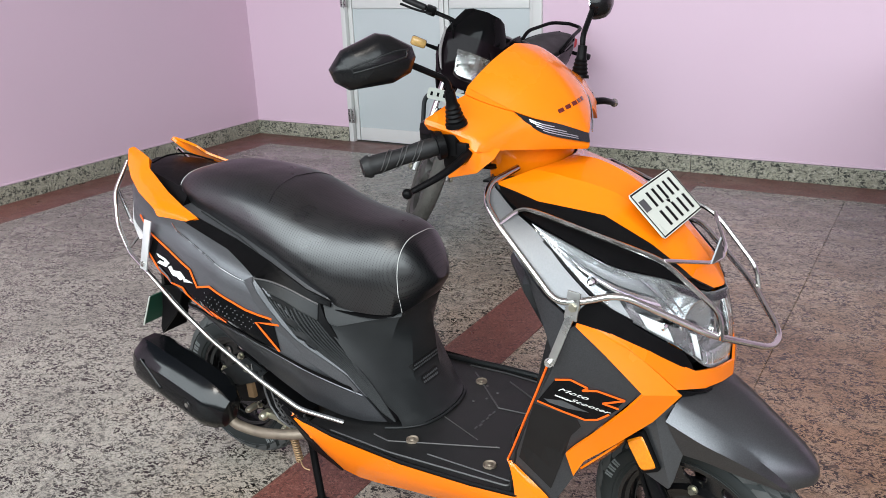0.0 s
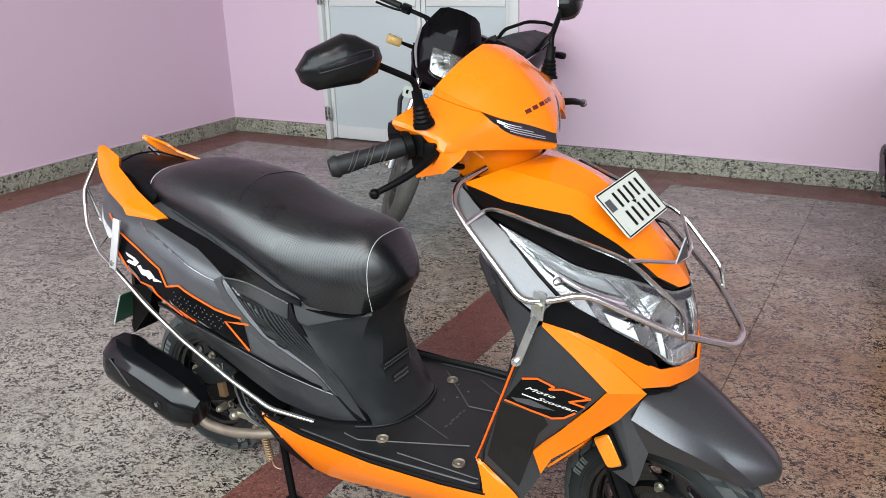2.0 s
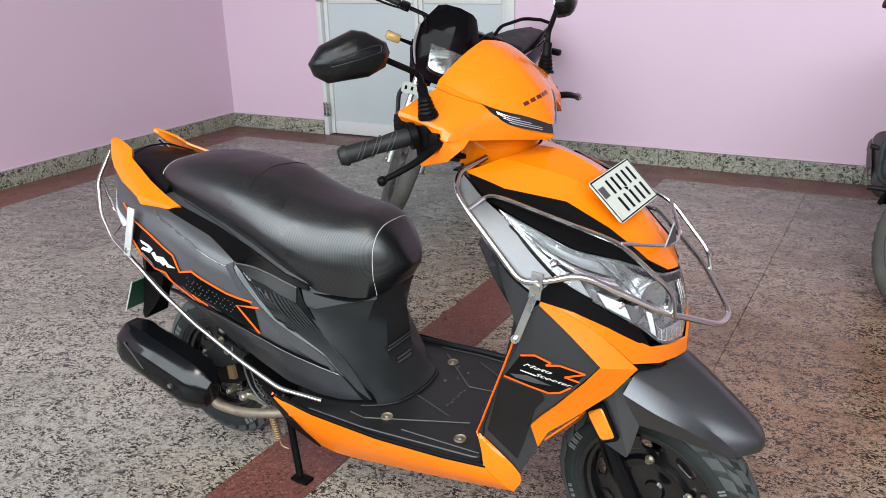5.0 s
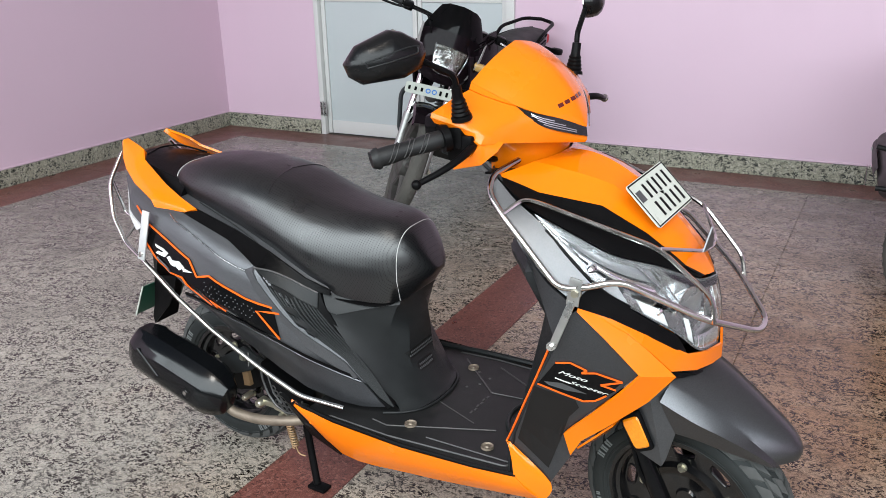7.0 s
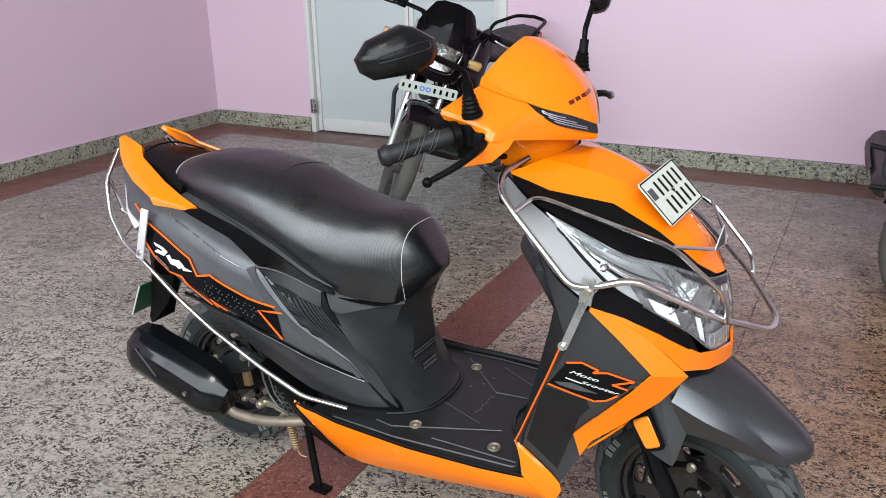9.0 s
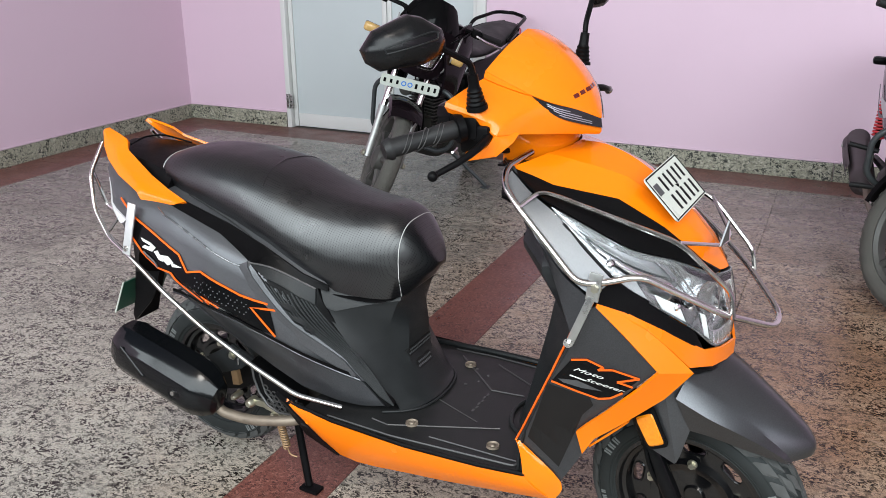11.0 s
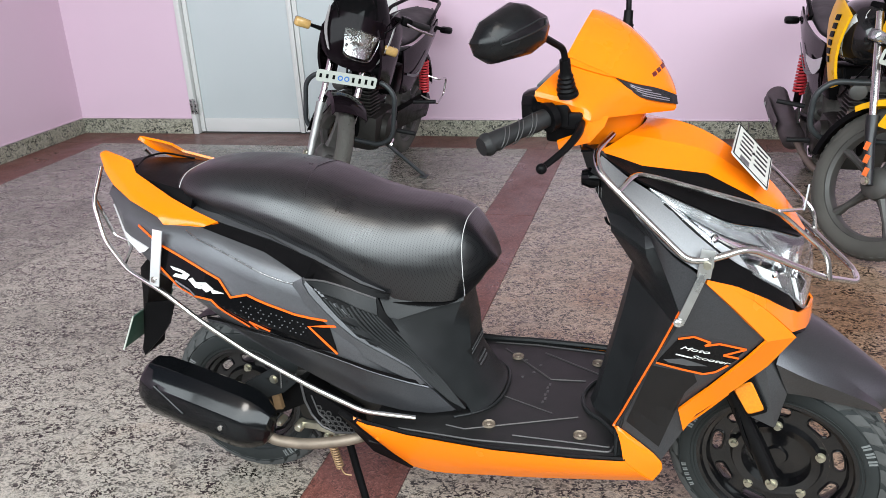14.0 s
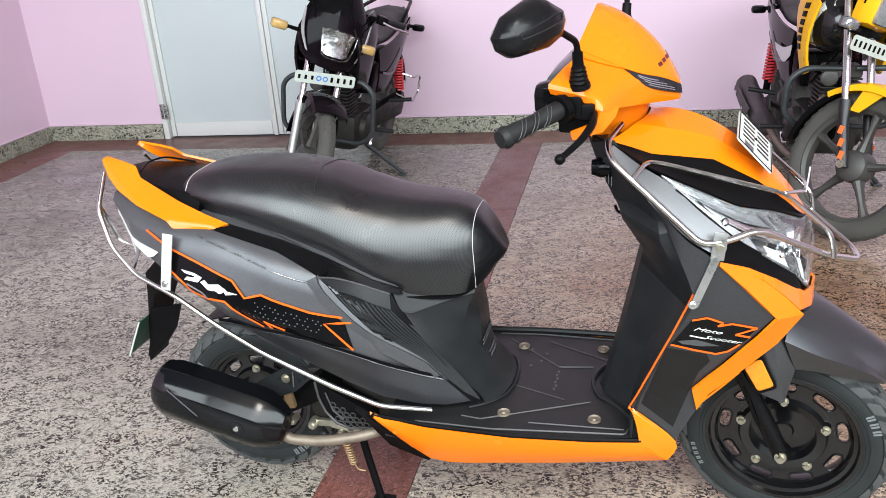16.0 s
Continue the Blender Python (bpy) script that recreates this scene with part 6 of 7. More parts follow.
    facet = [(0.594, -0.163, 0.524), (0.655, -0.152, 0.491), (0.708, -0.138, 0.466), (0.758, -0.123, 0.439), (0.788, -0.107, 0.416), (0.803, -0.085, 0.397)]
    crease = [(0.603, -0.141, 0.551), (0.655, -0.129, 0.521), (0.706, -0.117, 0.487), (0.757, -0.103, 0.449), (0.790, -0.092, 0.420), (0.806, -0.079, 0.400)]
    top_side = [(0.622, -0.088, 0.571), (0.681, -0.080, 0.534), (0.740, -0.074, 0.493), (0.795, -0.069, 0.452), (0.822, -0.064, 0.424), (0.826, -0.060, 0.402)]
    ridge = [(0.636, -0.012, 0.578), (0.700, -0.020, 0.540), (0.765, -0.027, 0.492), (0.818, -0.033, 0.450), (0.840, -0.036, 0.422), (0.838, -0.037, 0.402)]
    far_top = [(x - 0.012, y + 0.050, z - 0.010) for x, y, z in ridge]
    far_low = [(x - 0.020, y + 0.075, z - 0.045) for x, y, z in ridge]
    fine = [spline(c, 4) for c in (low, facet, crease, top_side, ridge, far_top, far_low)]
    def across(i):
        return [fine[0][i], fine[0][i].lerp(fine[1][i], 0.5), fine[1][i], fine[2][i]] + spline([fine[2][i], fine[3][i], fine[4][i], fine[5][i], fine[6][i]], 4)[1:]
    part("front_fender", sheet([across(i) for i in range(len(fine[0]))], 0.003), FENDER, b, "dark grey front mudguard with a bright crease", 24)
    for s in (-1, 1):
        k = 1 if s < 0 else -0.72
        W = lambda pts: [V(x, y * k, z) for x, y, z in pts]
        part("fork_cover", straight(W([(0.500, -0.146, 0.500), (0.514, -0.149, 0.462), (0.553, -0.150, 0.396), (0.602, -0.153, 0.376)]), W([(0.566, -0.160, 0.556), (0.575, -0.161, 0.520), (0.590, -0.158, 0.450), (0.605, -0.154, 0.380)]), 0.005, 2), FENDER, b, "grey fork cover", 20)
        part("fork_cover_front", straight(W([(0.566, -0.160, 0.556), (0.575, -0.161, 0.520), (0.590, -0.158, 0.450), (0.605, -0.154, 0.379)]), W([(0.604, -0.146, 0.552), (0.614, -0.146, 0.510), (0.624, -0.139, 0.455), (0.610, -0.146, 0.392)]), 0.005, 2), FENDER, b, "", 20)
        tl, tr, br, bl = W([(0.520, -0.155, 0.461), (0.553, -0.163, 0.484), (0.582, -0.160, 0.421), (0.552, -0.154, 0.403)])
        mid = (tl + tr + br + bl) / 4
        def ring(grow, out):
            corner = [mid + (q - mid) * grow + V(0, s * out, 0) for q in (tl, tr, br, bl)]
            pts = []
            for i in range(4):
                p, q, r = corner[i - 1], corner[i], corner[(i + 1) % 4]
                for t in (0, 0.5, 1):
                    a0, a1 = q + (p - q).normalized() * 0.007, q + (r - q).normalized() * 0.007
                    pts.append(a0 * (1 - t) ** 2 + q * 2 * t * (1 - t) + a1 * t * t)
            return pts
        part("indicator_frame", loft(bmesh.new(), [ring(1.24, -0.010), ring(1.24, 0.002), ring(1.12, 0.004)]), BLACK, b, "black lamp bezel", 30)
        part("indicator", loft(bmesh.new(), [ring(1.0, -0.004), ring(1.0, 0.005), ring(0.90, 0.008)]), AMBER, b, "amber reflector lamp", 30)
    part("hub_cable", moved(tube(spline([(0.60, -0.07, 0.25), (0.57, -0.10, 0.33), (0.54, -0.09, 0.42), (0.50, -0.06, 0.52)], 5), 0.004, 6), STEER), BLACK, b)


def scooter_rear(b):
    # tail: grab rails, lamp, mudflap
    for s in (-1, 1):
        tip, mid_y, thick = (0.056, 0.073, 0.014) if s < 0 else (0.084, 0.084, 0.006)
        fin = strip([(-0.919, s * tip, 0.881), (-0.862, s * mid_y, 0.871), (-0.831, s * 0.083, 0.864), (-0.812, s * 0.101, 0.842), (-0.70, s * 0.142, 0.800), (-0.63, s * 0.161, 0.777), (-0.568, s * 0.174, 0.759)],
                    [(-0.925, s * 0.072, 0.874), (-0.895, s * 0.102, 0.843), (-0.860, s * 0.126, 0.819), (-0.80, s * 0.155, 0.793), (-0.713, s * 0.184, 0.767), (-0.697, s * 0.190, 0.752), (-0.610, s * 0.184, 0.744)], thick * s, 4, 0.005, (0, s, 0.3), kink=True)
        part("grab_rail", fin, ORANGE, b, "orange grab rail with a stepped inner edge", 40)
    part("tail_deck", loft(bmesh.new(), [both([(-0.90, -0.075, 0.800), (-0.90, -0.06, 0.835), (-0.90, 0, 0.842)]), both([(-0.80, -0.12, 0.79), (-0.80, -0.09, 0.825), (-0.80, 0, 0.835)]), both([(-0.66, -0.14, 0.765), (-0.66, -0.11, 0.80), (-0.66, 0, 0.81)])]), BLACK, b, "black plastic tail deck")
    part("tail_hoop", tube(rounded([(-0.820, -0.082, 0.852), (-0.838, -0.02, 0.857), (-0.830, 0.040, 0.852), (-0.775, 0.085, 0.826)], 0.02), 0.0024, 8), BLACK, b, "thin black hoop over the tail deck")
    part("tail_lamp", loft(bmesh.new(), [both([(-0.93, -0.03, 0.76), (-0.93, -0.03, 0.80), (-0.93, 0, 0.81)]), both([(-0.89, -0.085, 0.715), (-0.885, -0.088, 0.785), (-0.89, 0, 0.80)]), both([(-0.83, -0.152, 0.67), (-0.84, -0.146, 0.735), (-0.85, 0, 0.80)])]), WHITE, b, "clear white tail lamp side lens")
    part("rear_fender", loft(bmesh.new(), [both([(-0.79, -0.10, 0.62), (-0.79, -0.09, 0.665), (-0.79, 0, 0.67)]), both([(-0.86, -0.07, 0.545), (-0.88, -0.065, 0.585), (-0.885, 0, 0.59)]), both([(-0.885, -0.055, 0.49), (-0.900, -0.05, 0.505), (-0.903, 0, 0.51)]), both([(-0.915, -0.050, 0.40), (-0.921, -0.046, 0.405), (-0.923, 0, 0.407)]), both([(-0.936, -0.044, 0.322), (-0.940, -0.042, 0.323), (-0.942, 0, 0.324)])]), BLACK, b, "black rear mudguard and flap", 40)
    part("flap_side", slab([(-0.890, -0.060, 0.485), (-0.803, -0.060, 0.500), (-0.829, -0.060, 0.434), (-0.859, -0.056, 0.396), (-0.931, -0.050, 0.326), (-0.935, -0.050, 0.346), (-0.909, -0.055, 0.410)], (0, 0.006, 0)), BLACK, b)
    rp = part("rear_plate", slab([(-0.912, -0.090, 0.457), (-0.963, -0.085, 0.360), (-0.963, 0.090, 0.360), (-0.912, 0.090, 0.457)], (-0.003, 0, 0.001)), GREENP, b, "dark green backed number plate", 0)
    part("plate_edge", tube([(-0.911, -0.091, 0.459), (-0.964, -0.086, 0.358)], 0.0022, 6), PLATEW, rp)
    # rear guards
    for s in (-1, 1):
        part("rear_guard", tube(rounded([(-0.918, s * 0.085, 0.848), (-0.910, s * 0.145, 0.779), (-0.866, s * 0.184, 0.702), (-0.800, s * 0.210, 0.645), (-0.70, s * 0.236, 0.612), (-0.60, s * 0.242, 0.542), (-0.50, s * 0.240, 0.477), (-0.35, s * 0.240, 0.405), (-0.24, s * 0.233, 0.355), (-0.128, s * 0.212, 0.340)], 0.022, 5), 0.0058, 10), CHROME, b, "bent steel rear side guard")
        part("guard_hoop", tube(rounded([(-0.912, s * 0.136, 0.790), (-0.880, s * 0.132, 0.698), (-0.826, s * 0.142, 0.683), (-0.812, s * 0.205, 0.650)], 0.012, 4), 0.0042, 8), CHROME, b)
        part("guard_strap", bar((-0.688, s * 0.226, 0.752), (-0.706, s * 0.247, 0.628), 0.004, 0.024, bevel=0.001, up=(1, 0, 0)), STRAP, b)
        part("strap_bolt", bolt((-0.705, s * 0.248, 0.641), 0.006, 0.006, (0, s, 0)), CHROME, b)
    # wheel, swing arm, engine, exhaust
    T = Matrix.Translation((-0.645, 0.0, 0.226))
    steel_wheel("rear_wheel", 0.213, 0.092, 0.135, T, b)
    part("inner_fender", sheet([[V(-0.645 + 0.25 * math.cos(a), y, 0.226 + 0.25 * math.sin(a)) for a in [radians(15 + 9 * k) for k in range(12)]] for y in (-0.07, -0.05, 0.05, 0.07)], 0.003), BLACK, b)
    part("swing_arm", slab([(-0.655, -0.085, 0.23), (-0.63, -0.085, 0.20), (-0.52, -0.10, 0.235), (-0.40, -0.11, 0.30), (-0.36, -0.11, 0.36), (-0.40, -0.11, 0.385), (-0.47, -0.105, 0.335), (-0.56, -0.095, 0.275)], (0, 0.014, 0)), BLACK, b, "black steel swing arm")
    plate = part("arm_plate", slab([(-0.635, -0.130, 0.303), (-0.509, -0.130, 0.378), (-0.445, -0.130, 0.352), (-0.490, -0.130, 0.313), (-0.544, -0.130, 0.291), (-0.606, -0.130, 0.288)], (0, 0.006, 0), bevel=0.001), SATIN, b, "black pressed steel arm plate")
    part("plate_recess", slab([(-0.534, -0.1312, 0.347), (-0.492, -0.1312, 0.365), (-0.495, -0.1312, 0.327)], (0, 0.002, 0)), MESHY, plate, "", 0)
    part("recess_edge", tube([(-0.491, -0.132, 0.366), (-0.494, -0.132, 0.326)], 0.0022, 6), GREYL, plate)
    part("swing_bolt", bolt((-0.512, -0.134, 0.347), 0.008, 0.008), BRASSY, plate, "tarnished bolt")
    for x0, z0 in ((-0.462, 0.353), (-0.478, 0.345)):
        part("plate_hole", lathe([(0, -0.001), (0.004, -0.001), (0.004, 0.002)], 10, m=Matrix.Translation((x0, -0.131, z0))), MESHY, plate, "", 0)
    part("engine", block(0.24, 0.16, 0.15, (-0.36, -0.02, 0.29), 0.03), DARKM, b, "dusty grey engine block")
    part("cylinder", lathe([(0, -0.06), (0.05, -0.06)] + [(0.058 if k % 2 else 0.05, -0.06 + 0.012 * k) for k in range(1, 9)] + [(0, 0.05)], 24, m=Matrix.Translation((-0.26, -0.02, 0.29)) @ Matrix.Rotation(radians(-90), 4, "Z")), DARKM, b)
    rim = [(-0.421, 0.365), (-0.360, 0.330), (-0.292, 0.292), (-0.288, 0.250), (-0.347, 0.244), (-0.380, 0.257), (-0.403, 0.286), (-0.416, 0.322)]
    fan = part("fan_cover", slab([(x, -0.165, z) for x, z in rim], (0, 0.05, 0), bevel=0.003), BLACK, b, "black fan cover with a honeycomb grille", 30)
    part("cover_bead", tube([(x, -0.167, z) for x, z in rim[2:] + rim[:1]], 0.003, 6), RIBM, fan)
    part("cover_bead", tube([(-0.398, -0.167, 0.338), (-0.384, -0.167, 0.290), (-0.360, -0.167, 0.268)], 0.002, 6), RIBM, fan)
    for i in range(8):
        for j in range(6):
            x0, z0 = -0.398 + i * 0.0155 + (0.00775 if j % 2 else 0), 0.256 + j * 0.0125
            top = 0.365 - (x0 + 0.421) * 0.57 - 0.030
            side = 0.365 - (x0 + 0.421) * 2.55 + 0.018
            if side < z0 < top and x0 < -0.300:
                part("grille_cell", lathe([(0.0058, 0.0), (0.0078, 0.0), (0.0078, 0.003), (0.0058, 0.003)], 6, m=Matrix.Translation((x0, -0.1685, z0))), RIBM, fan, "", 0)
    part("cover_clip", block(0.022, 0.012, 0.030, (-0.284, -0.168, 0.272), 0.004), SATIN, fan)
    for x0, y0, z0, r in ((-0.448, -0.152, 0.238, 0.012), (-0.498, -0.150, 0.243, 0.009), (-0.377, -0.150, 0.222, 0.008), (-0.330, -0.150, 0.237, 0.007), (-0.352, -0.150, 0.228, 0.007)):
        part("engine_boss", lathe([(0, -0.012), (r * 0.6, -0.012), (r, -0.006), (r, 0.02), (0, 0.02)], 14, m=Matrix.Translation((x0, y0, z0))), BRASSY, b, "tarnished bolt head")
    part("engine_link", bar((-0.445, -0.142, 0.240), (-0.385, -0.150, 0.246), 0.012, 0.018, bevel=0.003), BRASSY, b)
    part("engine_link", bar((-0.400, -0.150, 0.240), (-0.325, -0.150, 0.226), 0.010, 0.012, bevel=0.002), BRASSY, b)
    part("tan_bracket", slab([(-0.528, -0.125, 0.300), (-0.508, -0.125, 0.302), (-0.502, -0.125, 0.262), (-0.524, -0.125, 0.258)], (0, 0.012, 0), bevel=0.002), TAN, b, "tan corroded bracket")
    # silencer
    a, e = V(-0.786, -0.222, 0.366), V(-0.515, -0.226, 0.286)
    ax = (e - a).normalized()
    side = V(0, -1, 0)
    upv = side.cross(ax).normalized()
    if upv.z < 0:
        upv = -upv
    rings = []
    L = (e - a).length
    for f, ry, rz in ((-0.035, 0.028, 0.030), (-0.03, 0.036, 0.048), (0.0, 0.042, 0.058), (0.11, 0.056, 0.064), (0.5, 0.057, 0.066), (0.86, 0.057, 0.066), (0.94, 0.055, 0.063), (1.04, 0.044, 0.054), (1.12, 0.030, 0.040), (1.15, 0.015, 0.018)):
        ring = []
        for q0, q1 in (((1.0, -0.30), (1.0, 0.32)), ((0.95, 0.46), (0.42, 0.93)), ((0.28, 1.0), (-0.55, 1.0)), ((-0.8, 0.85), (-1.0, 0.5)), ((-1.0, -0.5), (-0.7, -0.9)), ((-0.4, -1.0), (0.35, -1.0)), ((0.55, -0.95), (0.94, -0.48))):
            for g in (0, 0.5, 1):
                ring.append(a + ax * L * f + side * ry * (q0[0] + (q1[0] - q0[0]) * g) + upv * rz * (q0[1] + (q1[1] - q0[1]) * g))
        rings.append(ring)
    muf = part("silencer", loft(bmesh.new(), rings), MUFF, b, "gloss black exhaust silencer with heat shield", 26)
    part("shield_crease", tube(rounded([a + ax * 0.040 + side * 0.054 + upv * 0.034, a + ax * 0.126 + side * 0.0575 - upv * 0.008, a + ax * 0.116 + side * 0.0575 - upv * 0.013, a + ax * 0.038 + side * 0.054 + upv * 0.028], 0.004), 0.0022, 6), MUFF, muf)
    c0 = a + ax * L * 0.78 + side * 0.054 - upv * 0.004
    part("shield_cup", lathe([(0, 0.004), (0.011, 0.004), (0.015, -0.004), (0.018, -0.004), (0.020, 0.003)], 20, m=Matrix.Translation(c0)), MUFF, muf)
    part("shield_bolt", bolt(c0 + V(0, -0.002, 0), 0.007, 0.008), CHROME, muf)
    part("exhaust_pipe", tube(spline([(-0.50, -0.220, 0.262), (-0.479, -0.218, 0.240), (-0.415, -0.215, 0.236), (-0.357, -0.213, 0.244), (-0.275, -0.19, 0.256), (-0.20, -0.10, 0.258)], 5), 0.0128, 12), RUST, b, "heat-browned exhaust pipe")
    # centre stand with its return spring
    for s in (-1, 1):
        part("stand_leg", tube([(-0.36, s * 0.085, 0.20), (-0.335, s * 0.10, 0.10), (-0.31, s * 0.115, 0.012)], 0.010, 10), BLACK, b)
        part("stand_foot", bar((-0.33, s * 0.116, 0.006), (-0.275, s * 0.118, 0.006), 0.034, 0.010, bevel=0.003), BLACK, b)
    part("stand_cross", tube([(-0.355, -0.088, 0.185), (-0.355, 0.088, 0.185)], 0.009, 10), BLACK, b)
    coil = [V(-0.392 + 0.022 * k / 140 + 0.0085 * math.cos(k * 0.62), -0.118 + 0.0085 * math.sin(k * 0.62), 0.205 - 0.095 * k / 140) for k in range(141)]
    part("stand_spring", tube(coil, 0.0026, 5), TAN, b, "tan coil spring")
    part("spring_hook", tube(rounded([(-0.370, -0.118, 0.112), (-0.362, -0.118, 0.09), (-0.345, -0.112, 0.085)], 0.01), 0.002, 6), TAN, b)


scooter_front(SCOOTER)
scooter_rear(SCOOTER)
# ---- two commuter motorcycles by the back wall, on their side stands ----
def alloy_wheel(name, r, w, rim, m, parent):
    wheel = part(name, moved(tyre(r, w, rim, 56), m), DUSTY, parent, "dusty black motorcycle tyre")
    bm = bmesh.new()
    for k in range(46):
        for s in (-1, 1):
            a0 = 2 * math.pi * (k + (0.5 if s > 0 else 0)) / 46
            q = []
            for lift in (-0.003, 0.0025):
                for yy, aa, rr in ((0.05, 0, 0), (0.36, 0.05, -0.010), (0.36, 0.105, -0.010), (0.05, 0.055, 0)):
                    q.append(bm.verts.new(((r + rr + lift) * math.cos(a0 + aa), s * yy * w, (r + rr + lift) * math.sin(a0 + aa))))
            for f in ((0, 1, 2, 3), (7, 6, 5, 4), (0, 4, 5, 1), (1, 5, 6, 2), (2, 6, 7, 3), (3, 7, 4, 0)):
                bm.faces.new([q[i] for i in f])
    part("tread", moved(bm, m), DUSTY, wheel)
    prof = [(rim + 0.006, -w * 0.36), (rim - 0.004, -w * 0.38), (rim - 0.018, -w * 0.25), (rim - 0.022, 0), (rim - 0.018, w * 0.25), (rim - 0.004, w * 0.38), (rim + 0.006, w * 0.36), (rim, 0), (rim + 0.006, -w * 0.36)]
    part("rim", moved(lathe(prof, 56), m), ALLOY, wheel, "black alloy rim with dust")
    part("hub", moved(lathe([(0, -0.055), (0.04, -0.055), (0.062, -0.04), (0.068, 0.0), (0.062, 0.045), (0.03, 0.055), (0, 0.055)], 28), m), ALLOY, wheel)
    for k in range(5):
        a = radians(90 + 72 * k)
        d = V(math.cos(a), 0, math.sin(a))
        side = V(-math.sin(a), 0, math.cos(a))
        rings = []
        for q, wd, th in ((0.055, 0.020, 0.030), (0.10, 0.013, 0.022), (rim * 0.7, 0.010, 0.018), (rim - 0.012, 0.017, 0.022)):
            rings.append([d * q + side * wd * c + V(0, th * e, 0) for c, e in ((-1, -0.6), (-0.3, -1), (0.3, -1), (1, -0.6), (1, 0.6), (0.3, 1), (-0.3, 1), (-1, 0.6))])
        part("spoke", moved(loft(bmesh.new(), rings), m), ALLOY, wheel)
    return wheel


def motorcycle(label, at, heading, lean, steer, paint, trim, front_fairing):
    """Local frame: x forward, y left, origin on the ground between the wheels."""
    b = thing("motorcycle", label, "motorcycle", Matrix.Translation(at) @ Matrix.Rotation(radians(heading), 4, "Z") @ Matrix.Rotation(radians(-lean), 4, "X"), "motorcycles by the wall")
    S = Matrix.Translation((0.33, 0, 0.90)) @ Matrix.Rotation(radians(steer), 4, Vector((-0.438, 0, 0.899))) @ Matrix.Translation((-0.33, 0, -0.90))
    alloy_wheel("front_wheel", 0.298, 0.078, 0.228, S @ Matrix.Translation((0.62, 0, 0.298)), b)
    alloy_wheel("rear_wheel", 0.302, 0.09, 0.228, Matrix.Translation((-0.62, 0, 0.302)), b)
    # fork
    for s in (-1, 1):
        part("fork_lower", moved(tube([(0.625, s * 0.085, 0.285), (0.55, s * 0.085, 0.44), (0.515, s * 0.085, 0.53)], lambda f: 0.019 if f < 0.9 else 0.025, 14), S), FORKS if front_fairing else FORKL, b, "worn alloy fork leg" if front_fairing else "black fork leg")
        part("fork_tube", moved(tube([(0.515, s * 0.085, 0.53), (0.345, s * 0.085, 0.90)], 0.0155, 14), S), CHROME, b, "chrome fork tube")
        part("axle_nut", moved(bolt((0.62, s * 0.112, 0.298), 0.012, 0.014, (0, s, 0)), S), BRASSY, b)
        if not front_fairing:
            for z0 in (0.42, 0.375, 0.33):
                part("fork_sticker", moved(block(0.020, 0.004, 0.032, (0.628 - (z0 - 0.285) * 0.48, s * 0.1065, z0), 0.0, m=None), S), REFLECT, b, "orange reflective sticker", 0)
    part("lower_yoke", moved(block(0.06, 0.22, 0.03, (0.39, 0, 0.80), 0.008), S), BLACK, b)
    part("upper_yoke", moved(block(0.06, 0.22, 0.025, (0.335, 0, 0.92), 0.008), S), BLACK, b)
    # fender
    def arc(r, a0, a1, w, n=16, cx=0.62, cz=0.298):
        rows = []
        for y, k in ((-w, -0.035), (-w * 0.95, -0.012), (-w * 0.5, 0), (0, 0.004), (w * 0.5, 0), (w * 0.95, -0.012), (w, -0.035)):
            rows.append([V(cx + (r + k) * math.cos(radians(a0 + (a1 - a0) * i / n)), y, cz + (r + k) * math.sin(radians(a0 + (a1 - a0) * i / n))) for i in range(n + 1)])
        return rows
    part("front_fender", moved(sheet(arc(0.325, 62 if front_fairing else 42, 130, 0.082 if front_fairing else 0.080), 0.003), S), paint if not front_fairing else trim, b, "", 40)
    part("fender_flap", moved(sheet(arc(0.322, 128, 178, 0.055), 0.003), S), BLACK, b, "", 40)
    for s in (-1, 1):
        part("fender_stay", moved(slab([(0.57, s * 0.066, 0.62), (0.66, s * 0.066, 0.60), (0.585, s * 0.075, 0.50), (0.545, s * 0.075, 0.50)], (0, s * 0.006, 0)), S), paint if not front_fairing else trim, b)
    # bars
    for s in (-1, 1):
        part("handlebar", moved(tube(rounded([(0.335, s * 0.05, 0.94), (0.32, s * 0.12, 0.99), (0.26, s * 0.34, 0.985)], 0.04), 0.011, 10), S), BLACK, b)
        part("grip", moved(tube([(0.275, s * 0.285, 0.988), (0.232, s * 0.40, 0.984)], 0.0165, 12), S), RUBBERG, b)
        part("lever", moved(tube(spline([(0.33, s * 0.25, 0.985), (0.33, s * 0.32, 0.975), (0.30, s * 0.41, 0.968)], 5), 0.006, 8), S), BLACK if s < 0 else CHROME, b)
        part("switch_box", moved(block(0.05, 0.05, 0.045, (0.285, s * 0.255, 0.988), 0.01), S), BLACK, b)
        W = Matrix.Translation((0.03, -0.035, 0)) @ S if front_fairing else Matrix.Translation((0, 0.045, -0.075)) @ S
        stalk = part("indicator_stalk", moved(tube([(0.38, s * 0.10, 0.855), (0.405, s * 0.195, 0.862)], lambda f: 0.012 - 0.004 * f, 10), W), BLACK, b, "black rubber stalk")
        def oval(y, ry, rz, dx=0.0):
            return [V(0.412 + dx + ry * math.copysign(abs(math.cos(a)) ** 0.7, math.cos(a)), s * y, 0.864 + rz * math.copysign(abs(math.sin(a)) ** 0.7, math.sin(a))) for a in [2 * math.pi * k / 18 for k in range(18)]]
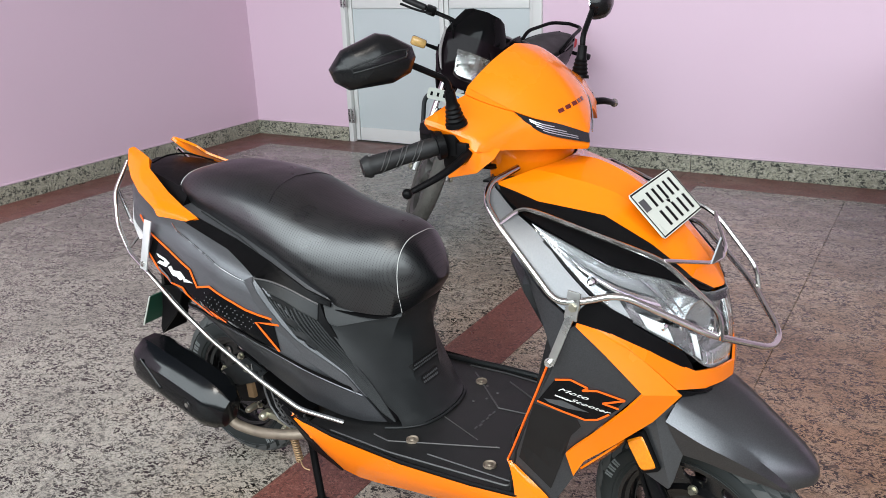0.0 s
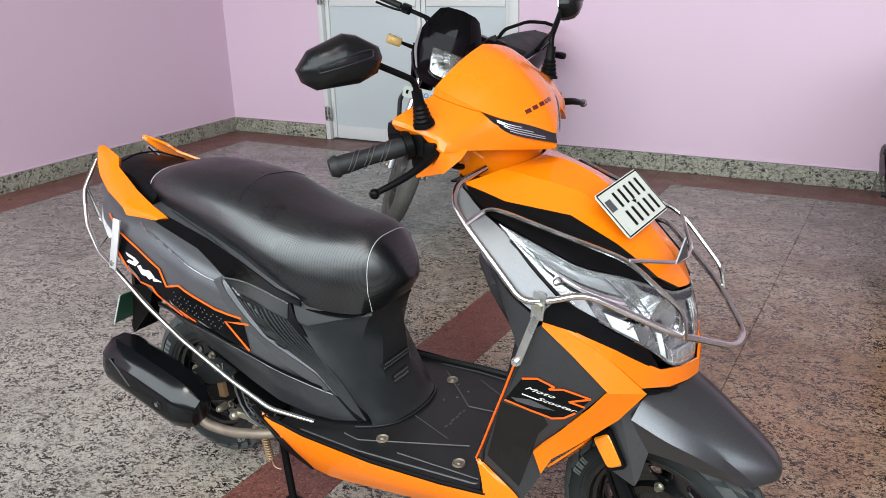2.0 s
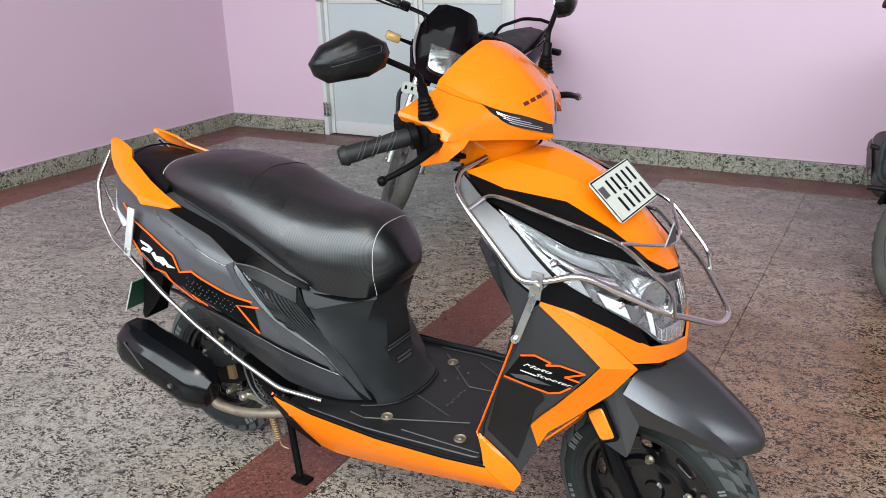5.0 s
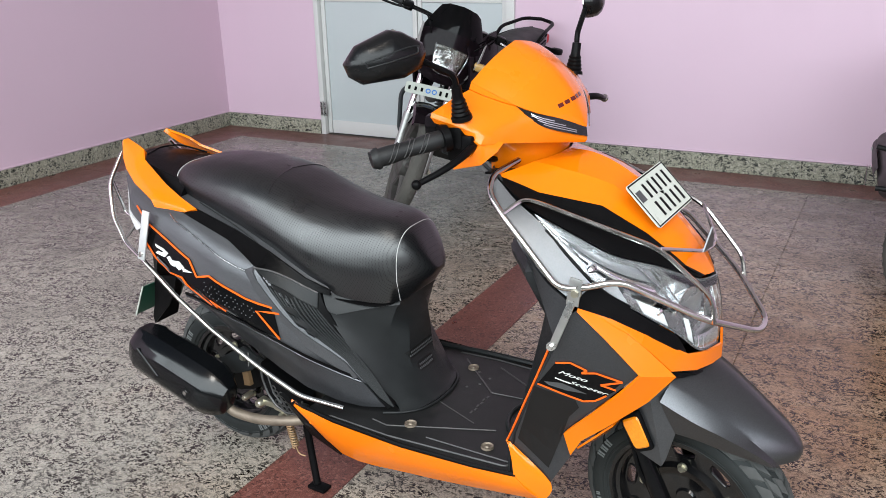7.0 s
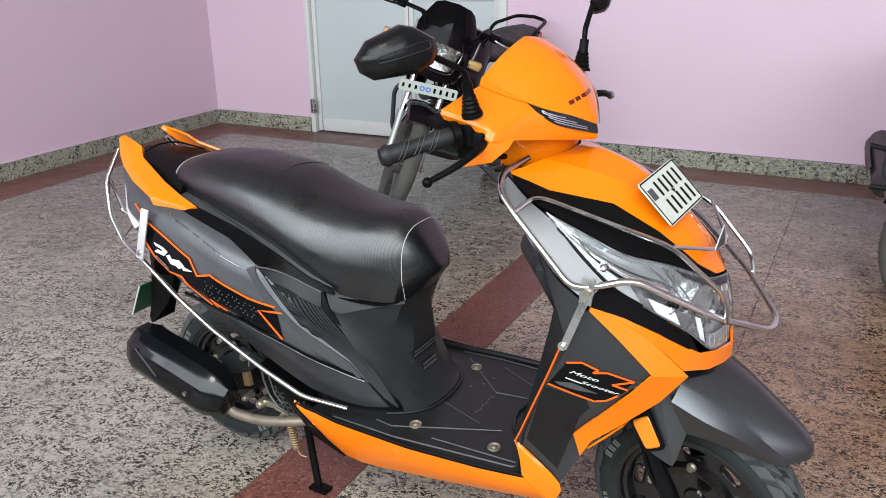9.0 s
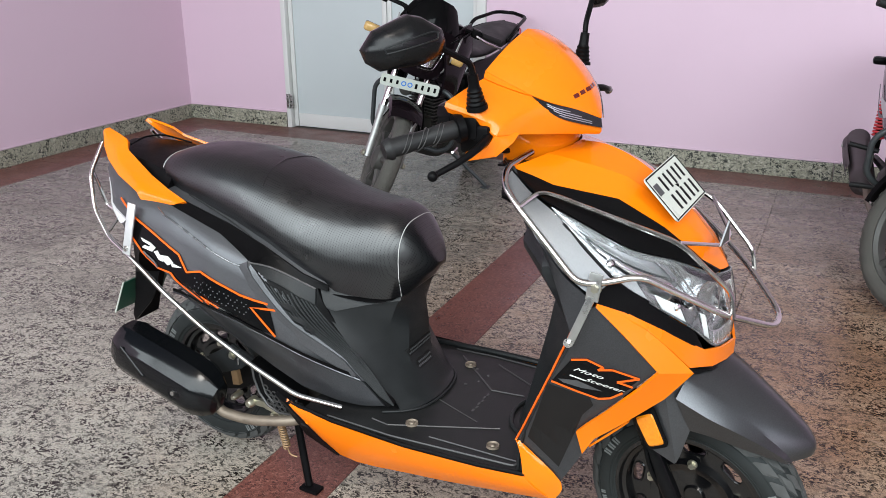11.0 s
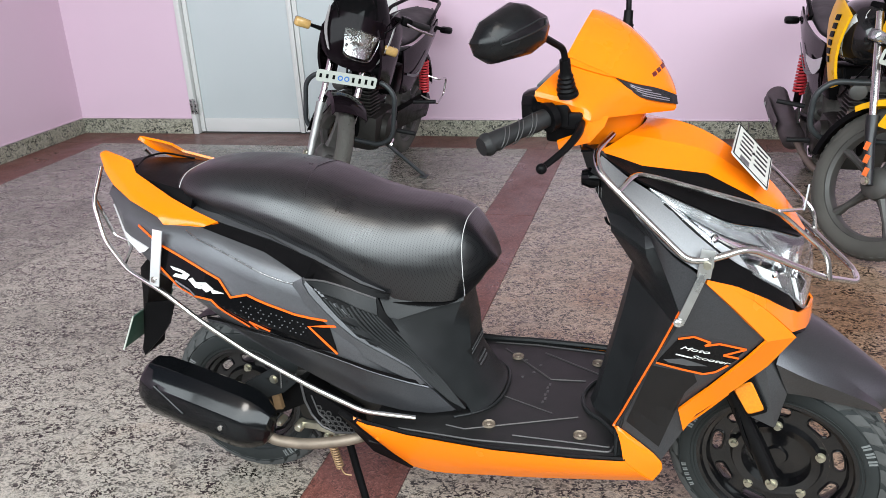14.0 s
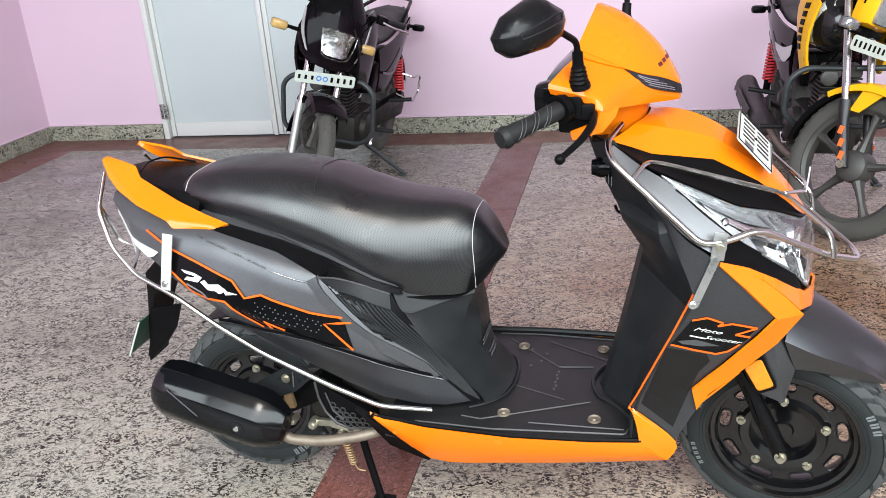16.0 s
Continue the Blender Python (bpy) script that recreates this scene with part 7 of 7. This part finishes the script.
        part("indicator_body", moved(loft(bmesh.new(), [oval(0.186, 0.010, 0.010), oval(0.190, 0.020, 0.019), oval(0.255, 0.021, 0.022), oval(0.262, 0.016, 0.018)]), W), GREYL, stalk, "grey indicator shell", 40)
        part("indicator", moved(loft(bmesh.new(), [oval(0.190, 0.014, 0.016, 0.012), oval(0.196, 0.019, 0.021, 0.012), oval(0.254, 0.020, 0.0225, 0.012), oval(0.264, 0.012, 0.016, 0.010)]), W), AMBERP if front_fairing else LENS, stalk, "pale amber turn indicator" if front_fairing else "clear turn indicator lens", 50)
    for k in range(5):
        y0 = -0.1 + 0.05 * k
        part("cable", moved(tube(spline([(0.31, y0 * 2.2, 0.985), (0.42, y0 * 1.6, 1.0 - 0.01 * k), (0.43, y0, 0.90), (0.33, y0 * 0.4, 0.80)], 5), 0.0038, 6), S), BLACK, b)
    if front_fairing:
        # headlamp fairing with a smoked screen
        sec = [
            [(0.475, -0.075, 0.742), (0.485, -0.04, 0.735), (0.49, 0, 0.733)],
            [(0.46, -0.105, 0.775), (0.488, -0.06, 0.770), (0.495, 0, 0.768)],
            [(0.425, -0.130, 0.84), (0.470, -0.085, 0.85), (0.488, 0, 0.855)],
            [(0.395, -0.138, 0.91), (0.442, -0.092, 0.93), (0.462, 0, 0.938)],
            [(0.375, -0.118, 0.975), (0.412, -0.078, 1.00), (0.43, 0, 1.012)],
            [(0.355, -0.088, 1.035), (0.380, -0.06, 1.055), (0.392, 0, 1.064)],
        ]
        lines = [both(r) for r in sec]
        fine = [spline(c, 4) for c in zip(*lines)]
        rows = [[f[i] for f in fine] for i in range(len(fine[0]))]
        part("headlamp_fairing", moved(sheet(rows[:14], 0.004), S), paint, b, "purple-black headlamp fairing", 40)
        part("screen", moved(sheet(rows[13:], 0.003), S), SCREEN, b, "dark smoked screen", 50)
        hl = strip([(0.462, -0.076, 0.898), (0.480, -0.03, 0.905), (0.480, 0.03, 0.905), (0.462, 0.076, 0.898)], [(0.484, -0.056, 0.800), (0.496, -0.03, 0.790), (0.496, 0.03, 0.790), (0.484, 0.056, 0.800)], 0.004, 6, 0.016, (1, 0, 0))
        lamp = part("headlamp", moved(hl, S @ Matrix.Translation((0.034, 0, 0))), GLASS, b, "clear headlamp glass", 50)
        bowl = strip([(0.446, -0.070, 0.894), (0.462, -0.03, 0.900), (0.462, 0.03, 0.900), (0.446, 0.070, 0.894)], [(0.468, -0.052, 0.806), (0.480, -0.03, 0.797), (0.480, 0.03, 0.797), (0.468, 0.052, 0.806)], 0.003, 6, -0.006, (1, 0, 0))
        part("reflector", moved(bowl, S @ Matrix.Translation((0.038, 0, 0))), REFLECTOR, b, "bright multi-facet reflector", 20)
        part("bulb", moved(lathe([(0.0, -0.030), (0.010, -0.028), (0.013, -0.018), (0.013, 0.0), (0.018, 0.004), (0.018, 0.012)], 16, m=Matrix.Translation((0.498, 0, 0.858)) @ Matrix.Rotation(radians(90), 4, "Z")), S), CHROME, b, "capped bulb")
        for k in range(9):
            y0 = -0.052 + 0.0130 * k
            for z1, z2 in ((0.893, 0.872), (0.868, 0.846), (0.842, 0.822), (0.818, 0.802)):
                if abs(y0) < 0.024 and 0.83 < z1 < 0.88:
                    continue
                zc = (z1 + z2) / 2
                lens = 1 - (0.85 - zc) * 3.0
                part("facet", moved(block(0.003, 0.0112 * lens, (z1 - z2) * 0.86, (0.488 + (0.893 - z1) * 0.22 + 0.003 * ((k * 3 + int(z1 * 1000)) % 3), y0 * lens, zc), 0.002, m=None), S), GREYL if (k + int(z1 * 1000)) % 3 else REFLECTOR, lamp, "", 30)
        for s in (-1, 1):
            part("fairing_stripe", moved(strip([(0.412, s * 0.142, 0.95), (0.432, s * 0.138, 0.86), (0.470, s * 0.108, 0.79)], [(0.420, s * 0.136, 0.945), (0.445, s * 0.128, 0.86), (0.478, s * 0.10, 0.785)], 0.003 * s), S), FORKS, b, "silver stripe", 0)
            part("fairing_wing", moved(slab([(0.40, s * 0.145, 0.865), (0.45, s * 0.125, 0.80), (0.475, s * 0.09, 0.745), (0.44, s * 0.12, 0.77), (0.405, s * 0.14, 0.82)], (0.0, -s * 0.012, 0)), S), paint, b)
        c0, wd = V(0.500, 0, 0.672), 0.15
        for o in b.children_recursive:
            if o.name.split(".")[0] in ("headlamp_fairing", "screen", "headlamp", "reflector", "bulb", "facet", "fairing_stripe", "fairing_wing"):
                o.data.transform(S @ Matrix.Translation((0.44, 0, 0.83)) @ Matrix.Diagonal((1.1, 1.2, 1.15, 1)) @ Matrix.Translation((-0.44, 0, -0.83)) @ S.inverted())
    else:
        hl = block(0.10, 0.20, 0.17, (0.43, 0, 0.90), 0.04)
        part("headlamp_fairing", moved(hl, S), paint, b, "yellow headlamp fairing")
        part("lamp_face", moved(block(0.02, 0.15, 0.11, (0.482, 0, 0.885), 0.02), S), CUTGLASS, b)
        c0, wd = V(0.480, 0, 0.745), 0.15
    S0 = S
    if front_fairing:
        S = S @ Matrix.Translation(c0) @ Matrix.Rotation(radians(8), 4, "X") @ Matrix.Translation(-c0)
    out = [c0 + V(0, (wd - 0.012) * sy + 0.012 * math.cos(radians(a)), 0.017 * sz + 0.012 * math.sin(radians(a))) for sy, sz, a0 in ((1, 1, 0), (-1, 1, 90), (-1, -1, 180), (1, -1, 270)) for a in (a0, a0 + 30, a0 + 60, a0 + 90)]
    pl = part("front_plate", moved(slab(out, (0.003, 0, 0)), S), PLATEW, b, "white front number plate with dark bars", 0)
    for k in range(9):
        y = wd * 0.86 - k * wd * 0.215
        if 3 <= k <= 4 and front_fairing:
            part("plate_emblem", moved(lathe([(0.008, -0.0045), (0.013, -0.0045), (0.013, 0.0), (0.008, 0.0), (0.008, -0.0045)], 20, m=Matrix.Translation(c0 + V(0, -y, 0)) @ Matrix.Rotation(radians(90), 4, "Z")), S), BLUEP, pl, "blue round mark", 0)
        else:
            part("plate_bar", moved(block(0.003, 0.012, 0.020 if k < 3 and front_fairing else 0.025, c0 + V(0.0032, -y, 0)), S), BLACK, pl, "", 0)
    S = S0
    # leg guard
    for s in (-1, 1):
        low = 0.0 if front_fairing else 0.075
        part("leg_guard", tube(rounded([(0.34, s * 0.03, 0.64), (0.36, s * 0.18, 0.645), (0.355, s * 0.24, 0.59), (0.34, s * 0.24, 0.37 + low), (0.33, s * 0.17, 0.315 + low), (0.31, s * 0.03, 0.315 + low)], 0.06, 5), 0.0125, 10), GUARDM, b, "black painted tubular leg guard")
    # tank, seat, tail
    def body(st, n=20, sq=0.7):
        rings = []
        pts = spline([V(*a[:3]) for a in st], 4)
        ws = spline([V(a[3], 0, 0) for a in st], 4)
        for p, w in zip(pts, ws):
            ring = []
            for k in range(n):
                a = 2 * math.pi * k / n
                c, s2 = math.cos(a), math.sin(a)
                ring.append(V(p.x, w.x * math.copysign(abs(c) ** sq, c), (p.y + p.z) / 2 + (p.y - p.z) / 2 * math.copysign(abs(s2) ** sq, s2)))
            rings.append(ring)
        return loft(bmesh.new(), rings)
    part("tank", body([(0.34, 0.86, 0.76, 0.08), (0.28, 0.93, 0.70, 0.13), (0.16, 0.955, 0.68, 0.155), (0.02, 0.93, 0.70, 0.14), (-0.08, 0.86, 0.72, 0.10)]), paint if front_fairing else TANKD, b, "", 45)
    for s in (-1, 1):
        nose = 0.40 if front_fairing else 0.31
        shroud = part("tank_shroud", strip([(nose, s * 0.140, 0.90), (0.22, s * 0.160, 0.95), (0.10, s * 0.150, 0.96)], [(nose - 0.03, s * 0.150, 0.61), (0.20, s * 0.160, 0.60), (0.12, s * 0.155, 0.72)], 0.012 * -s, 5, 0.026, (0, s, 0)), paint, b)
        if not front_fairing:
            for k in range(6):
                q = V(0.245 - 0.004 * k, s * 0.26, 0.885 - 0.034 * k)
                mark = flat_shape([q + V(-0.016, 0, 0.010), q + V(0.016, 0, 0.012), q + V(0.014, 0, -0.012), q + V(-0.018, 0, -0.012)], 1)
                part("tank_mark", drape(mark, [shroud], (0, -s, 0), 0.005, 0.004), BLACK, shroud, "", 0)
            tank = [o for o in b.children if o.name.startswith("tank") and "shroud" not in o.name][0]
            band = flat_shape([(0.31, s * 0.2, 0.89), (0.285, s * 0.2, 0.92), (0.215, s * 0.2, 0.82), (0.20, s * 0.2, 0.72), (0.225, s * 0.2, 0.715), (0.245, s * 0.2, 0.80)], 4)
            part("tank_band", drape(band, [tank], (0, -s, 0), 0.002, 0.001), WHITE, tank, "white band", 0)
        part("side_panel", strip([(-0.02, s * 0.15, 0.74), (-0.20, s * 0.172, 0.76), (-0.42, s * 0.178, 0.80), (-0.62, s * 0.160, 0.84)], [(-0.05, s * 0.14, 0.50), (-0.20, s * 0.150, 0.50), (-0.34, s * 0.158, 0.58), (-0.55, s * 0.150, 0.70)], 0.01 * -s, 3, 0.012, (0, s, 0)), trim, b, "", 40)
        part("panel_stripe", strip([(-0.05, s * 0.172, 0.62), (-0.2, s * 0.188, 0.60), (-0.36, s * 0.192, 0.70)], [(-0.05, s * 0.172, 0.608), (-0.2, s * 0.188, 0.585), (-0.37, s * 0.191, 0.69)], 0.002 * -s), SILVER, b, "silver stripe", 0)
        if not front_fairing:
            part("panel_patch", strip([(0.03, s * 0.166, 0.690), (-0.09, s * 0.178, 0.662), (-0.21, s * 0.190, 0.668)], [(0.02, s * 0.168, 0.64), (-0.06, s * 0.178, 0.60), (-0.19, s * 0.188, 0.640)], 0.002 * -s), STRAP, b, "silver decal", 0)
        part("tail_panel", strip([(-0.45, s * 0.165, 0.80), (-0.7, s * 0.125, 0.84), (-0.88, s * 0.05, 0.86)], [(-0.45, s * 0.165, 0.72), (-0.7, s * 0.125, 0.77), (-0.86, s * 0.05, 0.80)], 0.01 * -s, 2, 0.006, (0, s, 0)), trim, b)
        stalk = part("indicator_stalk", tube([(-0.78, s * 0.07, 0.765), (-0.79, s * 0.16, 0.755)], 0.011, 8), BLACK, b)
        part("rear_indicator", block(0.05, 0.075, 0.04, (-0.79, s * 0.172, 0.753), 0.017), BLACK, stalk)
        part("shock", tube([(-0.56, s * 0.135, 0.36), (-0.47, s * 0.135, 0.68)], 0.018, 10), BLACK, b)
        coil = [V(-0.545 + 0.07 * k / 150, s * 0.135, 0.42 + 0.20 * k / 150) + V(0.027 * math.cos(k * 0.5), 0.027 * math.sin(k * 0.5), 0) for k in range(151)]
        part("shock_spring", tube(coil, 0.006, 6), REDP, b, "red shock absorber spring")
        part("swing_arm", tube([(-0.08, s * 0.11, 0.36), (-0.62, s * 0.12, 0.302)], 0.018, 8), BLACK, b)
        part("foot_peg", tube([(0.0, s * 0.12, 0.31), (0.0, s * 0.26, 0.31)], 0.012, 10), RUBBERG, b)
        part("pillion_peg", tube([(-0.32, s * 0.14, 0.40), (-0.33, s * 0.27, 0.42)], 0.012, 10), RUBBERG, b)
        part("grab_rail", tube(rounded([(-0.50, s * 0.13, 0.80), (-0.60, s * 0.14, 0.87), (-0.86, s * 0.10, 0.905), (-0.90, s * 0.0, 0.91)], 0.05), 0.011, 8), BLACK, b)
    part("saddle", body([(0.02, 0.83, 0.75, 0.09), (-0.08, 0.80, 0.74, 0.125), (-0.25, 0.80, 0.735, 0.135), (-0.45, 0.835, 0.75, 0.13), (-0.70, 0.86, 0.78, 0.115), (-0.82, 0.865, 0.80, 0.085)]), SADDLE, b, "long black saddle", 50)
    part("tail_lamp", block(0.05, 0.13, 0.06, (-0.90, 0, 0.80), 0.02), REDP, b)
    part("rear_fender", sheet(arc(0.345, 30, 165, 0.075, 16, -0.62, 0.302), 0.003), BLACK, b, "", 40)
    # frame and engine
    part("down_tube", tube(rounded([(0.31, 0, 0.80), (0.27, 0, 0.50), (0.20, 0, 0.26), (-0.10, 0, 0.24)], 0.06), 0.018, 10), BLACK, b)
    part("crankcase", block(0.36, 0.23, 0.20, (0.05, 0, 0.33), 0.05), DARKM, b, "dusty engine crankcase")
    part("clutch_cover", lathe([(0, -0.03), (0.06, -0.03), (0.085, -0.012), (0.09, 0.02), (0, 0.02)], 28, m=Matrix.Translation((0.06, -0.13, 0.33))), DARKM, b)
    part("magneto_cover", lathe([(0, 0.03), (0.06, 0.03), (0.085, 0.012), (0.09, -0.02), (0, -0.02)], 28, m=Matrix.Translation((0.08, 0.13, 0.33))), DARKM, b)
    for k in range(9):
        part("cylinder_fin", block(0.150 if k < 6 else 0.13, 0.16, 0.007, (0.165 + 0.006 * k, 0, 0.43 + 0.019 * k), 0.002), DARKM, b)
    part("cylinder", block(0.11, 0.12, 0.20, (0.185, 0, 0.50), 0.01), DARKM, b)
    part("horn", lathe([(0, -0.012), (0.020, -0.014), (0.034, -0.008), (0.036, 0.004), (0.020, 0.014), (0, 0.016)], 24, m=Matrix.Translation((0.33, -0.07, 0.60)) @ Matrix.Rotation(radians(90), 4, "Z")), ALLOY, b, "small round horn")
    part("cylinder_head", block(0.12, 0.15, 0.05, (0.235, 0, 0.615), 0.015), ALLOY, b, "dusty cylinder head")
    part("spark_cap", tube(spline([(0.26, -0.075, 0.60), (0.28, -0.11, 0.62), (0.24, -0.12, 0.68)], 4), 0.007, 8), BLACK, b)
    part("carburettor", block(0.09, 0.08, 0.09, (0.03, -0.03, 0.53), 0.02), DARKM, b)
    part("air_box", block(0.18, 0.2, 0.16, (-0.14, 0, 0.56), 0.03), BLACK, b)
    part("chain_case", loft(bmesh.new(), [[V(x, 0.11 + y, z) for y, z in ((-0.02, zc - hh), (0.02, zc - hh), (0.025, zc + hh), (-0.02, zc + hh))] for x, zc, hh in ((-0.05, 0.35, 0.05), (-0.35, 0.33, 0.06), (-0.66, 0.31, 0.07), (-0.70, 0.31, 0.03))]), BLACK, b)
    # exhaust
    part("exhaust_pipe", tube(spline([(0.24, -0.06, 0.50), (0.33, -0.09, 0.46), (0.32, -0.11, 0.30), (0.20, -0.14, 0.22), (-0.05, -0.16, 0.22), (-0.25, -0.17, 0.25)], 6), 0.017, 12), RUST, b, "browned exhaust pipe")
    part("silencer", tube([(-0.22, -0.175, 0.245), (-0.26, -0.18, 0.25), (-0.34, -0.185, 0.265), (-0.70, -0.20, 0.345), (-0.76, -0.20, 0.36), (-0.765, -0.20, 0.361)], lambda f: 0.024 if f < 0.15 else 0.056 if f < 0.95 else 0.044, 20), SILENC, b, "dusty black silencer")
    part("silencer_tip", tube([(-0.755, -0.20, 0.362), (-0.785, -0.20, 0.369)], 0.018, 14), DARKM, b, "small outlet pipe")
    part("heat_shield", strip([(-0.36, -0.248, 0.315), (-0.52, -0.258, 0.350), (-0.68, -0.262, 0.385)], [(-0.36, -0.252, 0.250), (-0.52, -0.264, 0.285), (-0.68, -0.268, 0.325)], 0.003, 3, 0.012), SILENC, b, "riveted heat shield", 40)
    for x0, z0 in ((-0.42, 0.30), (-0.62, 0.345)):
        part("shield_bolt", bolt((x0, -0.279, z0), 0.008, 0.006), BRACKET, b)
    part("silencer_bracket", slab([(-0.34, -0.16, 0.40), (-0.42, -0.16, 0.36), (-0.36, -0.165, 0.30), (-0.30, -0.165, 0.32)], (0, 0.006, 0)), DARKM, b)
    part("brake_pedal", tube(rounded([(0.0, -0.16, 0.28), (0.10, -0.17, 0.26), (0.18, -0.17, 0.28)], 0.02), 0.007, 8), CHROME, b)
    part("gear_pedal", tube(rounded([(0.08, 0.16, 0.28), (0.16, 0.17, 0.27), (0.20, 0.19, 0.29)], 0.02), 0.007, 8), CHROME, b)
    foot = V(-0.06, 0.315, 0.315 * math.tan(radians(lean)) + 0.012)
    part("side_stand", tube([(0.03, 0.10, 0.24), tuple(foot)], 0.011, 10), GUARDM, b)
    part("stand_foot", block(0.06, 0.04, 0.008, foot - V(0, 0, 0.006), 0.002, m=None), GUARDM, b)
    for k in range(4):
        part("wire", tube(spline([(0.30, 0.05 - 0.03 * k, 0.70), (0.22, 0.08 - 0.05 * k, 0.62), (0.12, 0.09 - 0.06 * k, 0.60 - 0.02 * k), (0.0, 0.08 - 0.05 * k, 0.52)], 5), 0.005, 6), BLACK, b)
    part("sari_guard", tube(rounded([(-0.50, 0.13, 0.53), (-0.51, 0.23, 0.51), (-0.68, 0.23, 0.49), (-0.69, 0.22, 0.38), (-0.52, 0.23, 0.36), (-0.50, 0.13, 0.40)], 0.03), 0.006, 8), CHROME, b, "chrome wire side guard")
    return b


motorcycle("dusty black commuter motorcycle with a numbered white front plate", (-1.375, 2.60, 0), -89, 9, 37, PLUM, PLUM, True)
motorcycle("yellow and black commuter motorcycle on its side stand", (1.050, 2.41, 0), -85.5, 2.5, 42, YELLOW, PLUM, False)
